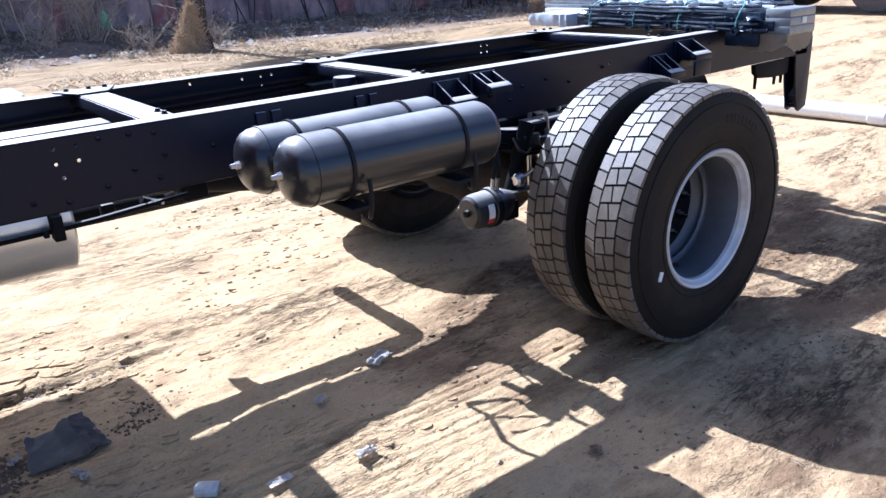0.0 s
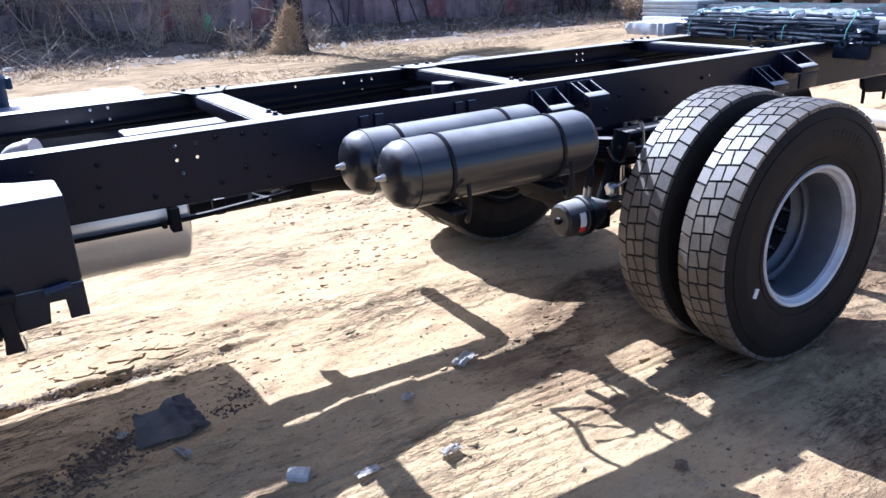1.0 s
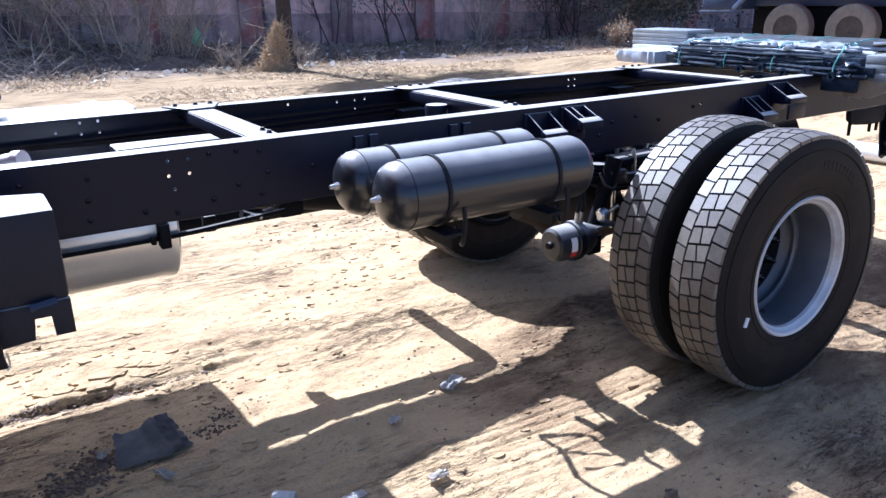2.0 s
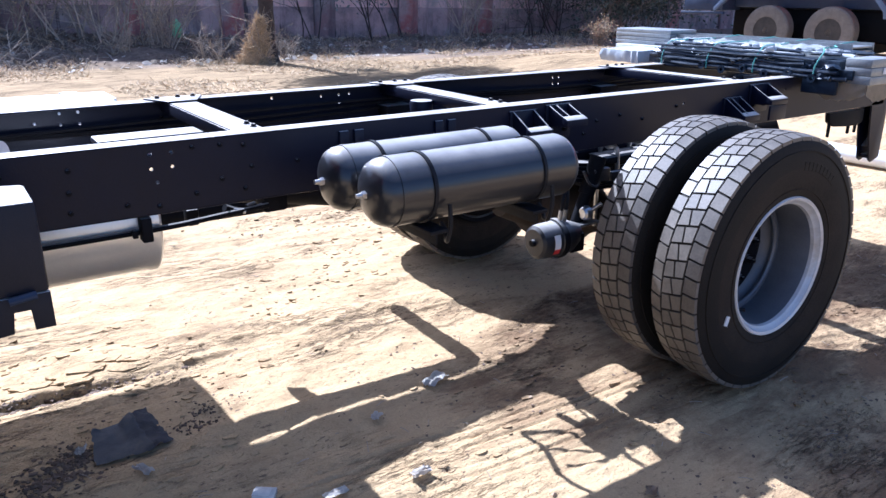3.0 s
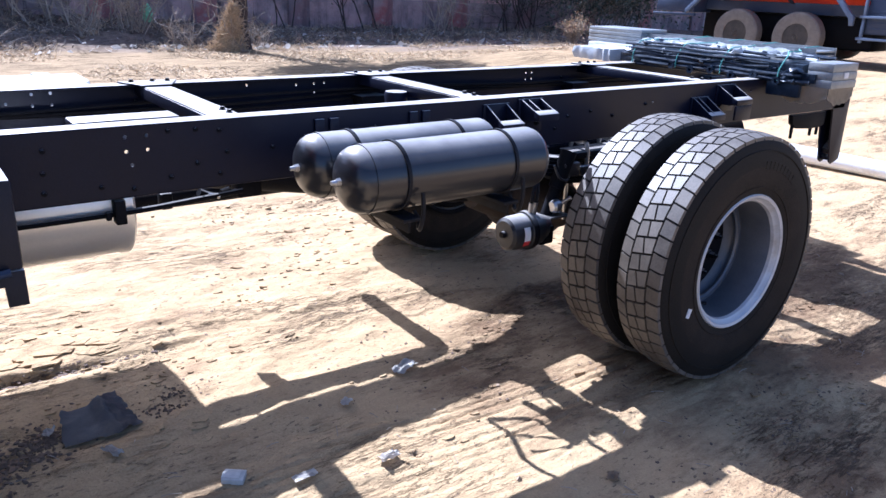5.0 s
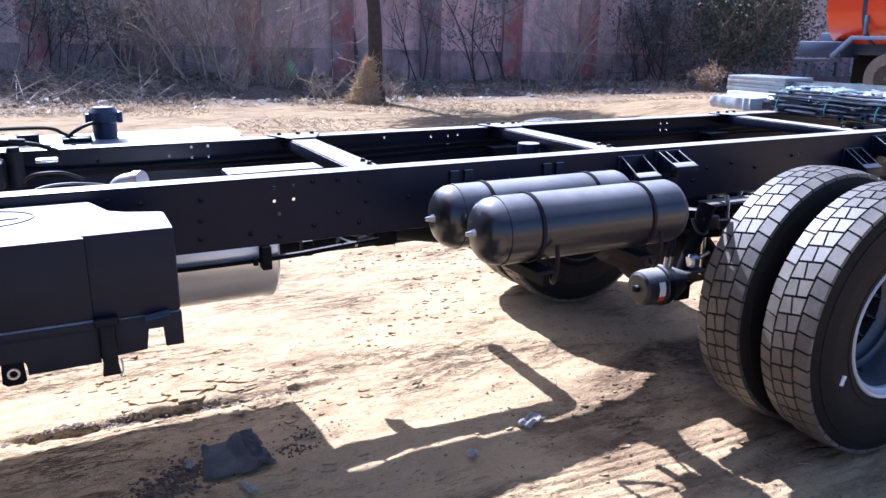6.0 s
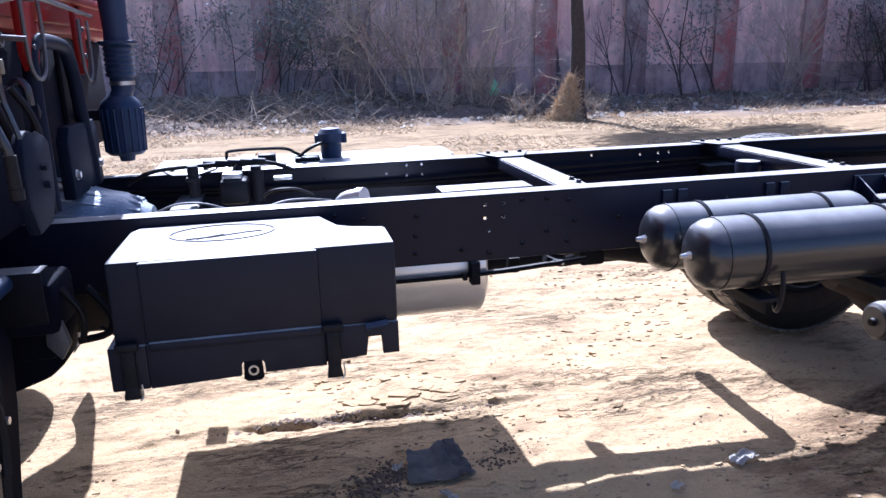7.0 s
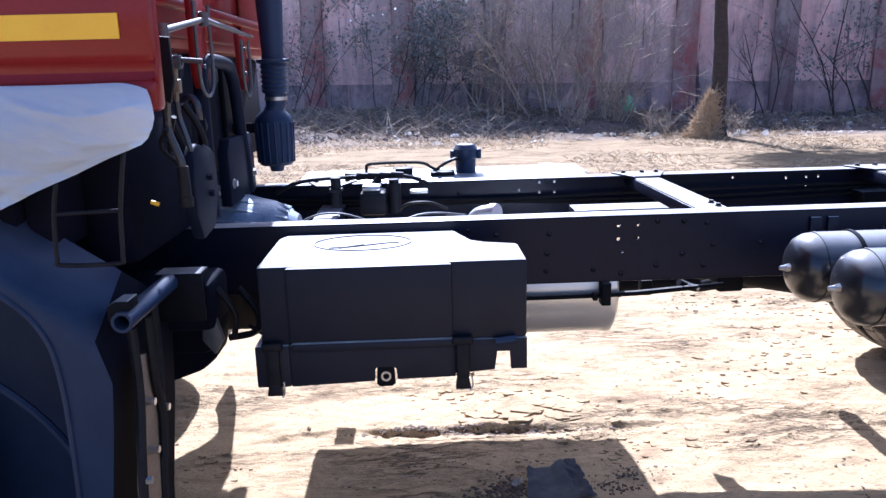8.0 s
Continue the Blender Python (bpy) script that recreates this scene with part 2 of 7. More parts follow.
HOSE = mat("black_hose_rubber", (0.008, 0.0085, 0.011), (0.020, 0.020, 0.023), 0.5, 0, 20, 0.0004, 200, spec=0.15)
BLUE_BLACK = mat("blue_black_moulding", (0.011, 0.023, 0.056), (0.020, 0.037, 0.082), 0.46, 0, 6, 0.0006, 300, 0.06, dust_glare=0.12, spec=0.30)
DARK_MOULD = mat("dark_moulded_plastic", (0.004, 0.0065, 0.017), (0.009, 0.013, 0.027), 0.55, 0, 6, 0.0006, 300, 0.06, spec=0.08)
RED = mat("red_cab_paint", (0.19, 0.008, 0.007), (0.24, 0.013, 0.010), 0.32, 0, 3, 0.0002, 120, 0.05, coat=0.15, spec=0.3)
YELLOW = mat("yellow_reflective_tape", (0.92, 0.50, 0.004), (0.97, 0.58, 0.01), 0.35, 0, 12, 0.0003, 300)
FILM = mat("white_wrapping_sheet", (0.78, 0.86, 0.96), (0.88, 0.93, 0.98), 0.30, 0, 5, 0.006, 16, 0.1)
WHITE_PLASTIC = mat("white_pipe_plastic", (0.70, 0.72, 0.74), (0.82, 0.83, 0.84), 0.35, 0, 5, 0.0006, 60, dirt=(0.50, 0.46, 0.40))
RED_LABEL = mat("red_label", (0.55, 0.03, 0.03), (0.62, 0.05, 0.05), 0.5)
WHITE_LABEL = mat("white_label", (0.72, 0.72, 0.72), (0.82, 0.82, 0.82), 0.5)
WALL_PINK = wall_material("faded_pink_plaster", (0.93, 0.70, 0.67), (0.82, 0.56, 0.53), (0.36, 0.27, 0.275), 0.03)
WALL_RED = wall_material("weathered_red_plaster", (0.44, 0.17, 0.16), (0.46, 0.35, 0.335), (0.20, 0.15, 0.155))
WALL_GREY = wall_material("grimy_plinth_plaster", (0.52, 0.375, 0.355), (0.26, 0.205, 0.20), (0.115, 0.092, 0.096), 0.0)
WALL_MAUVE = wall_material("grey_mauve_plaster", (0.34, 0.22, 0.22), (0.27, 0.215, 0.22), (0.12, 0.10, 0.108), 0.05)
BARK = mat("dark_bark", (0.028, 0.021, 0.019), (0.075, 0.058, 0.050), 0.95, 0, 14, 0.012, 40)
TWIG = mat("dry_twigs", (0.24, 0.195, 0.15), (0.52, 0.44, 0.35), 0.9, 0, 3, 0.001, 60, island=0.35)
STRAW = mat("dry_grass", (0.44, 0.32, 0.185), (0.68, 0.52, 0.325), 0.9, 0, 4, island=0.3)
LEAF = mat("dusty_green_leaves", (0.050, 0.066, 0.050), (0.105, 0.125, 0.088), 0.6, 0, 3, island=0.4)
# leaf green paled to grey, with the haze by the wall in the colour
LEAF_HAZE = mat("haze_grey_leaves", (0.145, 0.162, 0.152), (0.255, 0.268, 0.245), 0.7, 0, 3, island=0.35)
GREEN_BAG = mat("pale_green_film", (0.20, 0.55, 0.28), (0.35, 0.70, 0.42), 0.4, 0, 8, 0.004, 40)
PAPER = mat("dirty_paper", (0.48, 0.45, 0.41), (0.74, 0.69, 0.62), 0.8, 0, 12, 0.001, 60, island=0.2)
STONE = mat("dusty_clods", (0.26, 0.185, 0.12), (0.42, 0.31, 0.20), 0.95, 0, 9, 0.004, 60, island=0.25)
DUSTY_FLAP = mat("dusty_flap_rubber", (0.22, 0.155, 0.09), (0.34, 0.25, 0.155), 0.9, 0, 16, 0.001, 120)
LITTER_EARTH = mat("leaf_litter", (0.12, 0.095, 0.078), (0.27, 0.215, 0.165), 0.95, 0, 5, island=0.45)
BLUE_STEEL = mat("blue_grey_guard_paint", (0.075, 0.11, 0.19), (0.13, 0.175, 0.27), 0.45, 0, 6, 0.001, 60, dust_glare=0.3)
DARK_CLOD = mat("dark_earth_clods", (0.085, 0.054, 0.036), (0.19, 0.13, 0.085), 0.95, 0, 9, 0.004, 60, island=0.3)
RUBBER_MAT = mat("blue_grey_rubber_sheet", (0.050, 0.058, 0.075), (0.095, 0.105, 0.13), 0.55, 0, 9, 0.001, 160, dirt=(0.16, 0.14, 0.12))
RUBBER_DARK = mat("dark_wrinkled_rubber", (0.018, 0.020, 0.034), (0.045, 0.050, 0.075), 0.55, 0, 9, 0.003, 60, dirt=(0.12, 0.10, 0.09))
ORANGE = mat("orange_tanker_paint", (0.62, 0.05, 0.006), (0.70, 0.075, 0.01), 0.3, 0, 1.5, 0.0004, 60, coat=0.4)
TANKER_GREY = mat("blue_grey_tanker_paint", (0.020, 0.034, 0.075), (0.040, 0.060, 0.115), 0.5, 0, 4, 0.001, 60, dust_glare=0.15)
DUSTY_TYRE = mat("dust_grey_tyre", (0.13, 0.118, 0.108), (0.24, 0.215, 0.19), 0.9, 0, 7, 0.002, 60)
TANKER_RIM = mat("dusty_dark_rim", (0.030, 0.028, 0.028), (0.085, 0.075, 0.066), 0.8, 0, 6, 0.002, 60)
BUNDLE_WRAP = mat("dark_stretch_wrap", (0.007, 0.013, 0.026), (0.022, 0.036, 0.060), 0.42, 0, 14, 0.008, 30, 0.1, spec=0.28)
CLEAR_WRAP = mat("pale_stretch_wrap", (0.45, 0.48, 0.50), (0.62, 0.64, 0.65), 0.25, 0, 9, 0.005, 30, 0.1)
HANG_FILM = mat("dusty_limp_film", (0.30, 0.26, 0.20), (0.46, 0.40, 0.31), 0.35, 0, 9, 0.004, 30, 0.1, trans=0.3)
GALV = mat("galvanised_sections", (0.22, 0.235, 0.245), (0.34, 0.35, 0.35), 0.45, 0.4, 14, 0.001, 90)
STRAP = mat("green_strapping", (0.10, 0.33, 0.29), (0.18, 0.43, 0.38), 0.4)


# ---- mesh helpers ----
def finish(bm, name, material, sharp=32):
    me = bpy.data.meshes.new(name)
    bmesh.ops.recalc_face_normals(bm, faces=bm.faces)
    bm.to_mesh(me)
    bm.free()
    for mm in (material if isinstance(material, (list, tuple)) else [material]):
        me.materials.append(mm)
    me.shade_smooth()
    me.set_sharp_from_angle(angle=radians(sharp))
    return me


PLACE = Matrix.Identity(4)      # where the assembly that is being built sits


def placed(x=(1, 0), y=(1, 0), z=(1, 0)):
    """Size and shift along each axis for the next parts."""
    global PLACE
    PLACE = Matrix(((x[0], 0, 0, x[1]), (0, y[0], 0, y[1]), (0, 0, z[0], z[1]), (0, 0, 0, 1)))


def part(name, bm, material, parent, label="", sharp=32):
    bm.transform(PLACE)
    ob = new(name, finish(bm, name, material, sharp))
    ob.parent = parent
    if label:
        tagged(ob, label)
    return ob


def thing(name, bm, material, label, category, group="", kind="", sharp=32):
    return tagged(new(name, finish(bm, name, material, sharp)), label, category, group, kind)


def holder(name, label, category, at=(0, 0, 0), group=""):
    ob = new(name)
    ob.location = at
    return tagged(ob, label, category, group)


def block(bm, x0, x1, y0, y1, z0, z1, bevel=0.0, seg=2, m=None):
    r = bmesh.ops.create_cube(bm, size=1.0)
    vs = r["verts"]
    for v in vs:
        v.co = Vector((x0 + (v.co.x + 0.5) * (x1 - x0), y0 + (v.co.y + 0.5) * (y1 - y0), z0 + (v.co.z + 0.5) * (z1 - z0)))
    if bevel:
        es = {e for v in vs for e in v.link_edges}
        out = bmesh.ops.bevel(bm, geom=list(es), offset=bevel, segments=seg, affect="EDGES", profile=0.5)
        vs = list({v for f in out["faces"] for v in f.verts} | {v for v in vs if v.is_valid})
    if m is not None:
        seen, stack = set(), [v for v in vs if v.is_valid]
        while stack:
            v = stack.pop()
            if v in seen:
                continue
            seen.add(v)
            stack += [e.other_vert(v) for e in v.link_edges]
        for v in seen:
            v.co = m @ v.co
    return bm


def rod(bm, p0, p1, r0, r1=None, seg=14, cap=True):
    p0, p1 = Vector(p0), Vector(p1)
    r1 = r0 if r1 is None else r1
    d = p1 - p0
    m = Matrix.Translation((p0 + p1) / 2) @ d.to_track_quat("Z", "Y").to_matrix().to_4x4()
    bmesh.ops.create_cone(bm, cap_ends=cap, segments=seg, radius1=r0, radius2=r1, depth=d.length, matrix=m)
    return bm


def sweep(bm, pts, r, seg=8, smooth=4, taper=1.0):
    """A bent pipe, hose or twig along a soft curve through pts."""
    pts = [Vector(p) for p in pts]
    if smooth and len(pts) > 2:
        fine = []
        for i in range(len(pts) - 1):
            a, b, c, d = pts[max(i - 1, 0)], pts[i], pts[i + 1], pts[min(i + 2, len(pts) - 1)]
            for k in range(smooth):
                t = k / smooth
                fine.append(0.5 * (2 * b + (c - a) * t + (2 * a - 5 * b + 4 * c - d) * t * t + (3 * b - a - 3 * c + d) * t ** 3))
        pts = fine + [pts[-1]]
    rings, n0 = [], None
    for i, p in enumerate(pts):
        t = (pts[min(i + 1, len(pts) - 1)] - pts[max(i - 1, 0)]).normalized()
        if n0 is None:
            n0 = t.orthogonal().normalized()
        n0 = (n0 - t * n0.dot(t)).normalized()
        b = t.cross(n0)
        rr = r * (1 + (taper - 1) * i / (len(pts) - 1))
        rings.append([bm.verts.new(p + rr * (math.cos(2 * math.pi * k / seg) * n0 + math.sin(2 * math.pi * k / seg) * b)) for k in range(seg)])
    for a, b in zip(rings, rings[1:]):
        for k in range(seg):
            bm.faces.new((a[k], a[(k + 1) % seg], b[(k + 1) % seg], b[k]))
    bm.faces.new(rings[0][::-1])
    bm.faces.new(rings[-1])
    return bm


def lathe(bm, profile, axis="y", centre=(0, 0, 0), seg=64, close=False):
    """Turn a profile of (along, radius) about an axis."""
    c = Vector(centre)
    rings = []
    for along, r in profile:
        ring = []
        for k in range(seg):
            a = 2 * math.pi * k / seg
            u, v = r * math.cos(a), r * math.sin(a)
            p = {"y": (u, along, v), "x": (along, u, v), "z": (u, v, along)}[axis]
            ring.append(bm.verts.new(c + Vector(p)))
        rings.append(ring)
    pairs = list(zip(rings, rings[1:])) + ([(rings[-1], rings[0])] if close else [])
    for a, b in pairs:
        for k in range(seg):
            bm.faces.new((a[k], a[(k + 1) % seg], b[(k + 1) % seg], b[k]))
    if not close:
        for ring in (rings[0], rings[-1]):
            bm.faces.new(ring)
    return bm


def prism(bm, outline, lo, hi, axis="y", bevel=0.0):
    """A plate: a closed outline, pushed from lo to hi along an axis."""
    def put(a, b, c):
        return {"y": (a, c, b), "x": (c, a, b), "z": (a, b, c)}[axis]
    va = [bm.verts.new(put(a, b, lo)) for a, b in outline]
    vb = [bm.verts.new(put(a, b, hi)) for a, b in outline]
    fs = [bm.faces.new(va), bm.faces.new(vb[::-1])]
    k = len(outline)
    for i in range(k):
        fs.append(bm.faces.new((va[i], vb[i], vb[(i + 1) % k], va[(i + 1) % k])))
    if bevel:
        bmesh.ops.bevel(bm, geom=list({e for f in fs for e in f.edges}), offset=bevel, segments=2, affect="EDGES", profile=0.5)
    return bm


def holed_plate(bm, x0, x1, z0, z1, y0, y1, holes, seg=12):
    """An upright plate with round holes right through it."""
    loops = []
    for y in (y0, y1):
        rim = [bm.verts.new((x, y, z)) for x, z in ((x0, z0), (x1, z0), (x1, z1), (x0, z1))]
        cut = [[bm.verts.new((hx + hr * math.cos(2 * math.pi * k / seg), y, hz + hr * math.sin(2 * math.pi * k / seg))) for k in range(seg)] for hx, hz, hr in holes]
        edges = [bm.edges.new((lp[i], lp[(i + 1) % len(lp)])) for lp in [rim] + cut for i in range(len(lp))]
        bmesh.ops.triangle_fill(bm, use_beauty=True, use_dissolve=False, edges=edges, normal=(0, -1, 0))
        loops.append([rim] + cut)
    for la, lb in zip(*loops):
        for i in range(len(la)):
            j = (i + 1) % len(la)
            bm.faces.new((la[i], la[j], lb[j], lb[i]))
    return bm


def hexbolt(bm, p, way, r=0.012, h=0.010):
    p, way = Vector(p), Vector(way).normalized()
    rod(bm, p, p + way * 0.003, r * 1.35, seg=12)
    rod(bm, p + way * 0.003, p + way * (0.003 + h), r, r * 0.92, seg=6)
    return bm


def sphere_points():
    t = bmesh.new()
    bmesh.ops.create_icosphere(t, subdivisions=1, radius=1.0)
    t.verts.index_update()
    out = [v.co.copy() for v in t.verts], [[v.index for v in f.verts] for f in t.faces]
    t.free()
    return out


BALL_POINTS, BALL_FACES = sphere_points()


def rock(bm, rnd, at, s, flat=0.6):
    off = Vector((rnd.uniform(0, 90), rnd.uniform(0, 90), 0))
    sc = (s * rnd.uniform(0.7, 1.5), s * rnd.uniform(0.6, 1.1), s * flat * rnd.uniform(0.6, 1.2))
    turn = rnd.uniform(0, 6.3)
    c, sn = math.cos(turn), math.sin(turn)
    vs = []
    for p in BALL_POINTS:
        k = 1 + 0.9 * noise.noise(p * 1.3 + off)
        x, y = p.x * sc[0] * k, p.y * sc[1] * k
        vs.append(bm.verts.new((at[0] + c * x - sn * y, at[1] + sn * x + c * y, at[2] + p.z * sc[2] * k)))
    for f in BALL_FACES:
        bm.faces.new([vs[i] for i in f])


# ---- ground: one sheet to the horizon ----
def axis_steps(dense_lo, dense_hi, step, far):
    a = list(np.arange(dense_lo, dense_hi, step))
    s, x = step, dense_hi
    while x < far:
        a.append(x)
        s *= 1.09
        x += s
    s, x = step, dense_lo
    low = []
    while x > -far:
        s *= 1.09
        x -= s
        low.append(x)
    return np.array(low[::-1] + a)


def soft(v, lo, hi):
    q = max(0.0, min(1.0, (v - lo) / (hi - lo)))
    return q * q * (3 - 2 * q)


def ground_height(x, y):
    v = noise.fractal(Vector((x * 0.8, y * 0.8, 3.1)), 1.0, 2.0, 4) * 0.014
    near = max(0.0, 1 - math.hypot((x + 1) / 7, (y - 0.5) / 7))
    if near > 0:
        v += near * 0.008 * noise.fractal(Vector((x * 5, y * 9, 1.7)), 0.8, 2.1, 5)
        # crusted sand, broken in flakes
        c = noise.fractal(Vector((x * 2.2, y * 4.5, 8.3)), 0.9, 2.0, 4)
        v += near * 0.012 * (1 / (1 + math.exp(-22 * (c - 0.12))))
    # tread prints pressed by the rear wheels
    if -1.6 < y < -0.5 and -4.0 < x < 0.2:
        mid = y + 0.98 + 0.03 * math.sin(x * 1.3)
        w = math.exp(-(mid / 0.25) ** 6)
        skew = y + 0.07 * x + 0.010 * noise.noise(Vector((x * 3.1, y * 2, 7)))
        wear = min(1.5, max(0.25, 0.75 + 1.2 * noise.noise(Vector((x * 1.6, y * 9, 0))))) * (0.75 + 0.7 * max(0.0, noise.noise(Vector((x * 9, y * 16, 3)))))
        turn = skew * 2 * math.pi / 0.047
        ridge = 0.5 - 2.2 * max(0.0, math.sin(turn)) ** 5 * (0.35 + 0.65 * abs(math.sin(2.4 * math.floor(turn / (2 * math.pi)))))
        bar = math.tanh(4 * math.sin((x * 0.95 + 0.3 * y) * 2 * math.pi / 0.066)) if abs(mid) > 0.14 else 0.0
        v += w * (-0.008 + wear * (0.0070 * ridge + 0.0022 * bar) + 0.0025 * noise.fractal(Vector((x * 14, y * 22, 4)), 0.8, 2, 3))
    # an eroded step in the sand beside the front half
    if -3.5 < x < -1.4:
        edge = 0.29 + 0.05 * noise.noise(Vector((x * 2.5, 0, 5))) + 0.025 * math.sin(x * 4.1) + 0.028 * noise.noise(Vector((x * 9, 0, 2))) + 0.014 * noise.noise(Vector((x * 26, y * 9, 2)))
        k = min(1, (x + 3.5) / 0.9, (-1.4 - x) / 0.6)
        lump = max(0.15, min(1.3, 0.75 + 1.4 * noise.noise(Vector((x * 3.3, 2.0, 1)))))
        v += k * lump * (0.026 * soft(y, edge - 0.014, edge + 0.014) * (1 - soft(y, edge + 0.05, edge + 0.40)) - 0.006 * math.exp(-((y - edge + 0.03) / 0.03) ** 2))
        if -2.9 < x < -1.95:
            gap = max(0.0, min(1.0, 0.45 + 2.2 * noise.noise(Vector((x * 5.5, 1.0, 9))))) * soft(x, -2.9, -2.7) * (1 - soft(x, -2.15, -1.95))
            v -= 0.030 * gap * math.exp(-((y - edge + 0.012) / 0.013) ** 2)
    # the sand is heaped where the near rear wheels stand
    v += 0.024 * math.exp(-((x / 0.55) ** 2) - ((y + 0.98) / 0.36) ** 2)
    # the yard rises a little towards the tail, and a rubbish bank runs along the wall
    v += 0.27 * soft(x, 5.0, 10.0) * (1 - soft(y, 8.5, 12.0))
    if y > 12.8:
        q = soft(y, 12.8, 19.0)
        v += 0.42 * q * (1 - soft(x, -2.0, 9.0)) + 0.16 * soft(y, 13.6, 15.5) * noise.fractal(Vector((x * 0.9, y * 0.9, 0)), 0.9, 2, 5)
    return v


def build_ground():
    xs = axis_steps(-4.2, 2.4, 0.021, 700)
    ys = axis_steps(-2.2, 1.6, 0.020, 700)
    ys = np.concatenate((ys[ys < -1.30], np.arange(-1.30, -0.66, 0.007), ys[(ys > -0.655) & (ys < 0.18)], np.arange(0.18, 0.40, 0.007), ys[ys > 0.404]))
    verts = [(x, y, ground_height(x, y)) for y in ys for x in xs]
    k = len(xs)
    faces = [(j * k + i, j * k + i + 1, (j + 1) * k + i + 1, (j + 1) * k + i) for j in range(len(ys) - 1) for i in range(k - 1)]
    me = bpy.data.meshes.new("ground")
    me.from_pydata(verts, [], faces)
    me.materials.append(SAND)
    me.shade_smooth()
    tagged(new("ground", me), "dry trodden sandy yard with wheel tracks and crusted flakes", "ground", kind="structure")


build_ground()


# ---- boundary wall ----
def build_wall():
    y0, height = 20.4, 6.0
    wall = tagged(new("wall_north", None), "faded pink plastered boundary wall with red piers", "wall", kind="structure")
    bm = bmesh.new()
    block(bm, -45, 70, y0, y0 + 0.25, 1.05, height, 0.01)
    part("wall_panel", bm, WALL_PINK, wall)
    bm = bmesh.new()
    block(bm, -45, 70, y0 - 0.04, y0 + 0.25, -1.2, 1.048, 0.015)
    part("plinth", bm, WALL_GREY, wall, "dark grimy plaster plinth")
    bm = bmesh.new()
    block(bm, -45, 70, y0 - 0.06, y0 + 0.31, height + 0.001, height + 0.12, 0.02)
    part("coping", bm, WALL_RED, wall)
    bm = bmesh.new()
    block(bm, -0.335, 0.335, y0 - 0.17, y0 - 0.043, -1.2, height - 0.02, 0.02)
    pier_mesh = finish(bm, "pier", WALL_RED)
    grey_mesh = pier_mesh.copy()
    grey_mesh.materials[0] = WALL_MAUVE
    for k in range(-16, 22):
        p = new("pier", grey_mesh if k % 3 == 1 else pier_mesh)
        p.location = (5.4 + 2.8 * k, 0, 0)
        p.parent = wall
    # it runs a little askew to the truck and falls with the ground
    wall.matrix_basis = Matrix.Translation((2, 20.4, 0)) @ pose(0, 0, 0, 0, 0.8, -8) @ Matrix.Translation((-2, -20.4, 0))


build_wall()


# ---- the truck chassis ----
truck = holder("truck", "unbodied truck chassis, black ladder frame, dual rear wheels and red cab", "truck")
TOP, BOT, HALF = 1.042, 0.833, 0.4515
placed(z=(1, 0.027))     # height of the chassis


def build_rail(side, x0, x1, holes, bolts):
    """A pressed channel, its flanges turned inwards."""
    s = side
    bm = bmesh.new()
    holed_plate(bm, x0, x1, BOT + 0.004, TOP - 0.004, s * HALF, s * (HALF - 0.008), holes)
    for z0, z1 in ((TOP - 0.008, TOP), (BOT, BOT + 0.008)):
        y0, y1 = sorted((s * HALF, s * (HALF - 0.072)))
        block(bm, x0, x1, y0, y1, z0, z1, 0.003)
    rail = part("side_rail", bm, BLACK, truck, "black painted channel rail with punched holes")
    y = -HALF if s < 0 else HALF - 0.008
    for x, z in bolts:
        bm = bmesh.new()
        hexbolt(bm, (x, y, z), (0, -1, 0), 0.0056, 0.005)
        part("bolt", bm, BLACK_IN, rail)
    return rail


H = 0.0055
near_holes = [(x, z, H) for x, z in ((-1.923, 0.968), (-1.982, 0.967), (-1.923, 1.010), (-1.982, 1.009), (-1.970, 0.928), (0.31, 0.975), (1.08, 0.985))]
near_bolts = [(-2.44, 1.008), (-2.356, 0.992), (-2.195, 0.989), (-2.201, 0.928), (-2.204, 0.873), (-2.058, 0.873), (-1.971, 0.858), (-1.863, 0.880), (-1.863, 1.018),
              (-1.782, 1.016), (-1.711, 1.008), (-1.69, 0.940), (-1.541, 0.941), (-1.783, 0.914), (-1.715, 0.875), (-0.23, 0.946), (-0.095, 0.958), (0.045, 0.930),
              (0.26, 0.967), (-0.30, 0.90), (0.41, 0.90), (-2.62, 0.93), (-2.9, 0.97), (-1.23, 0.90), (-1.16, 0.975)]
far_holes = [(x, z, H) for x, z in ((-2.079, 1.015), (-2.016, 1.016), (-2.080, 0.974), (-2.016, 0.974), (-1.258, 1.011), (-1.029, 1.003), (-0.942, 1.004), (-0.891, 1.006),
                                    (-0.942, 0.969), (-0.891, 0.971), (0.338, 1.006), (0.382, 1.006), (0.338, 0.972), (0.382, 0.972), (-2.165, 0.985))]
far_bolts = [(-2.420, 0.98), (-2.220, 0.94), (-1.720, 0.97), (-1.470, 0.93), (-0.520, 0.96), (-0.370, 0.93), (0.610, 0.97), (0.780, 0.94)]
build_rail(-1, -4.6, 2.09, near_holes, near_bolts)
build_rail(1, -4.6, 2.09, far_holes, far_bolts)


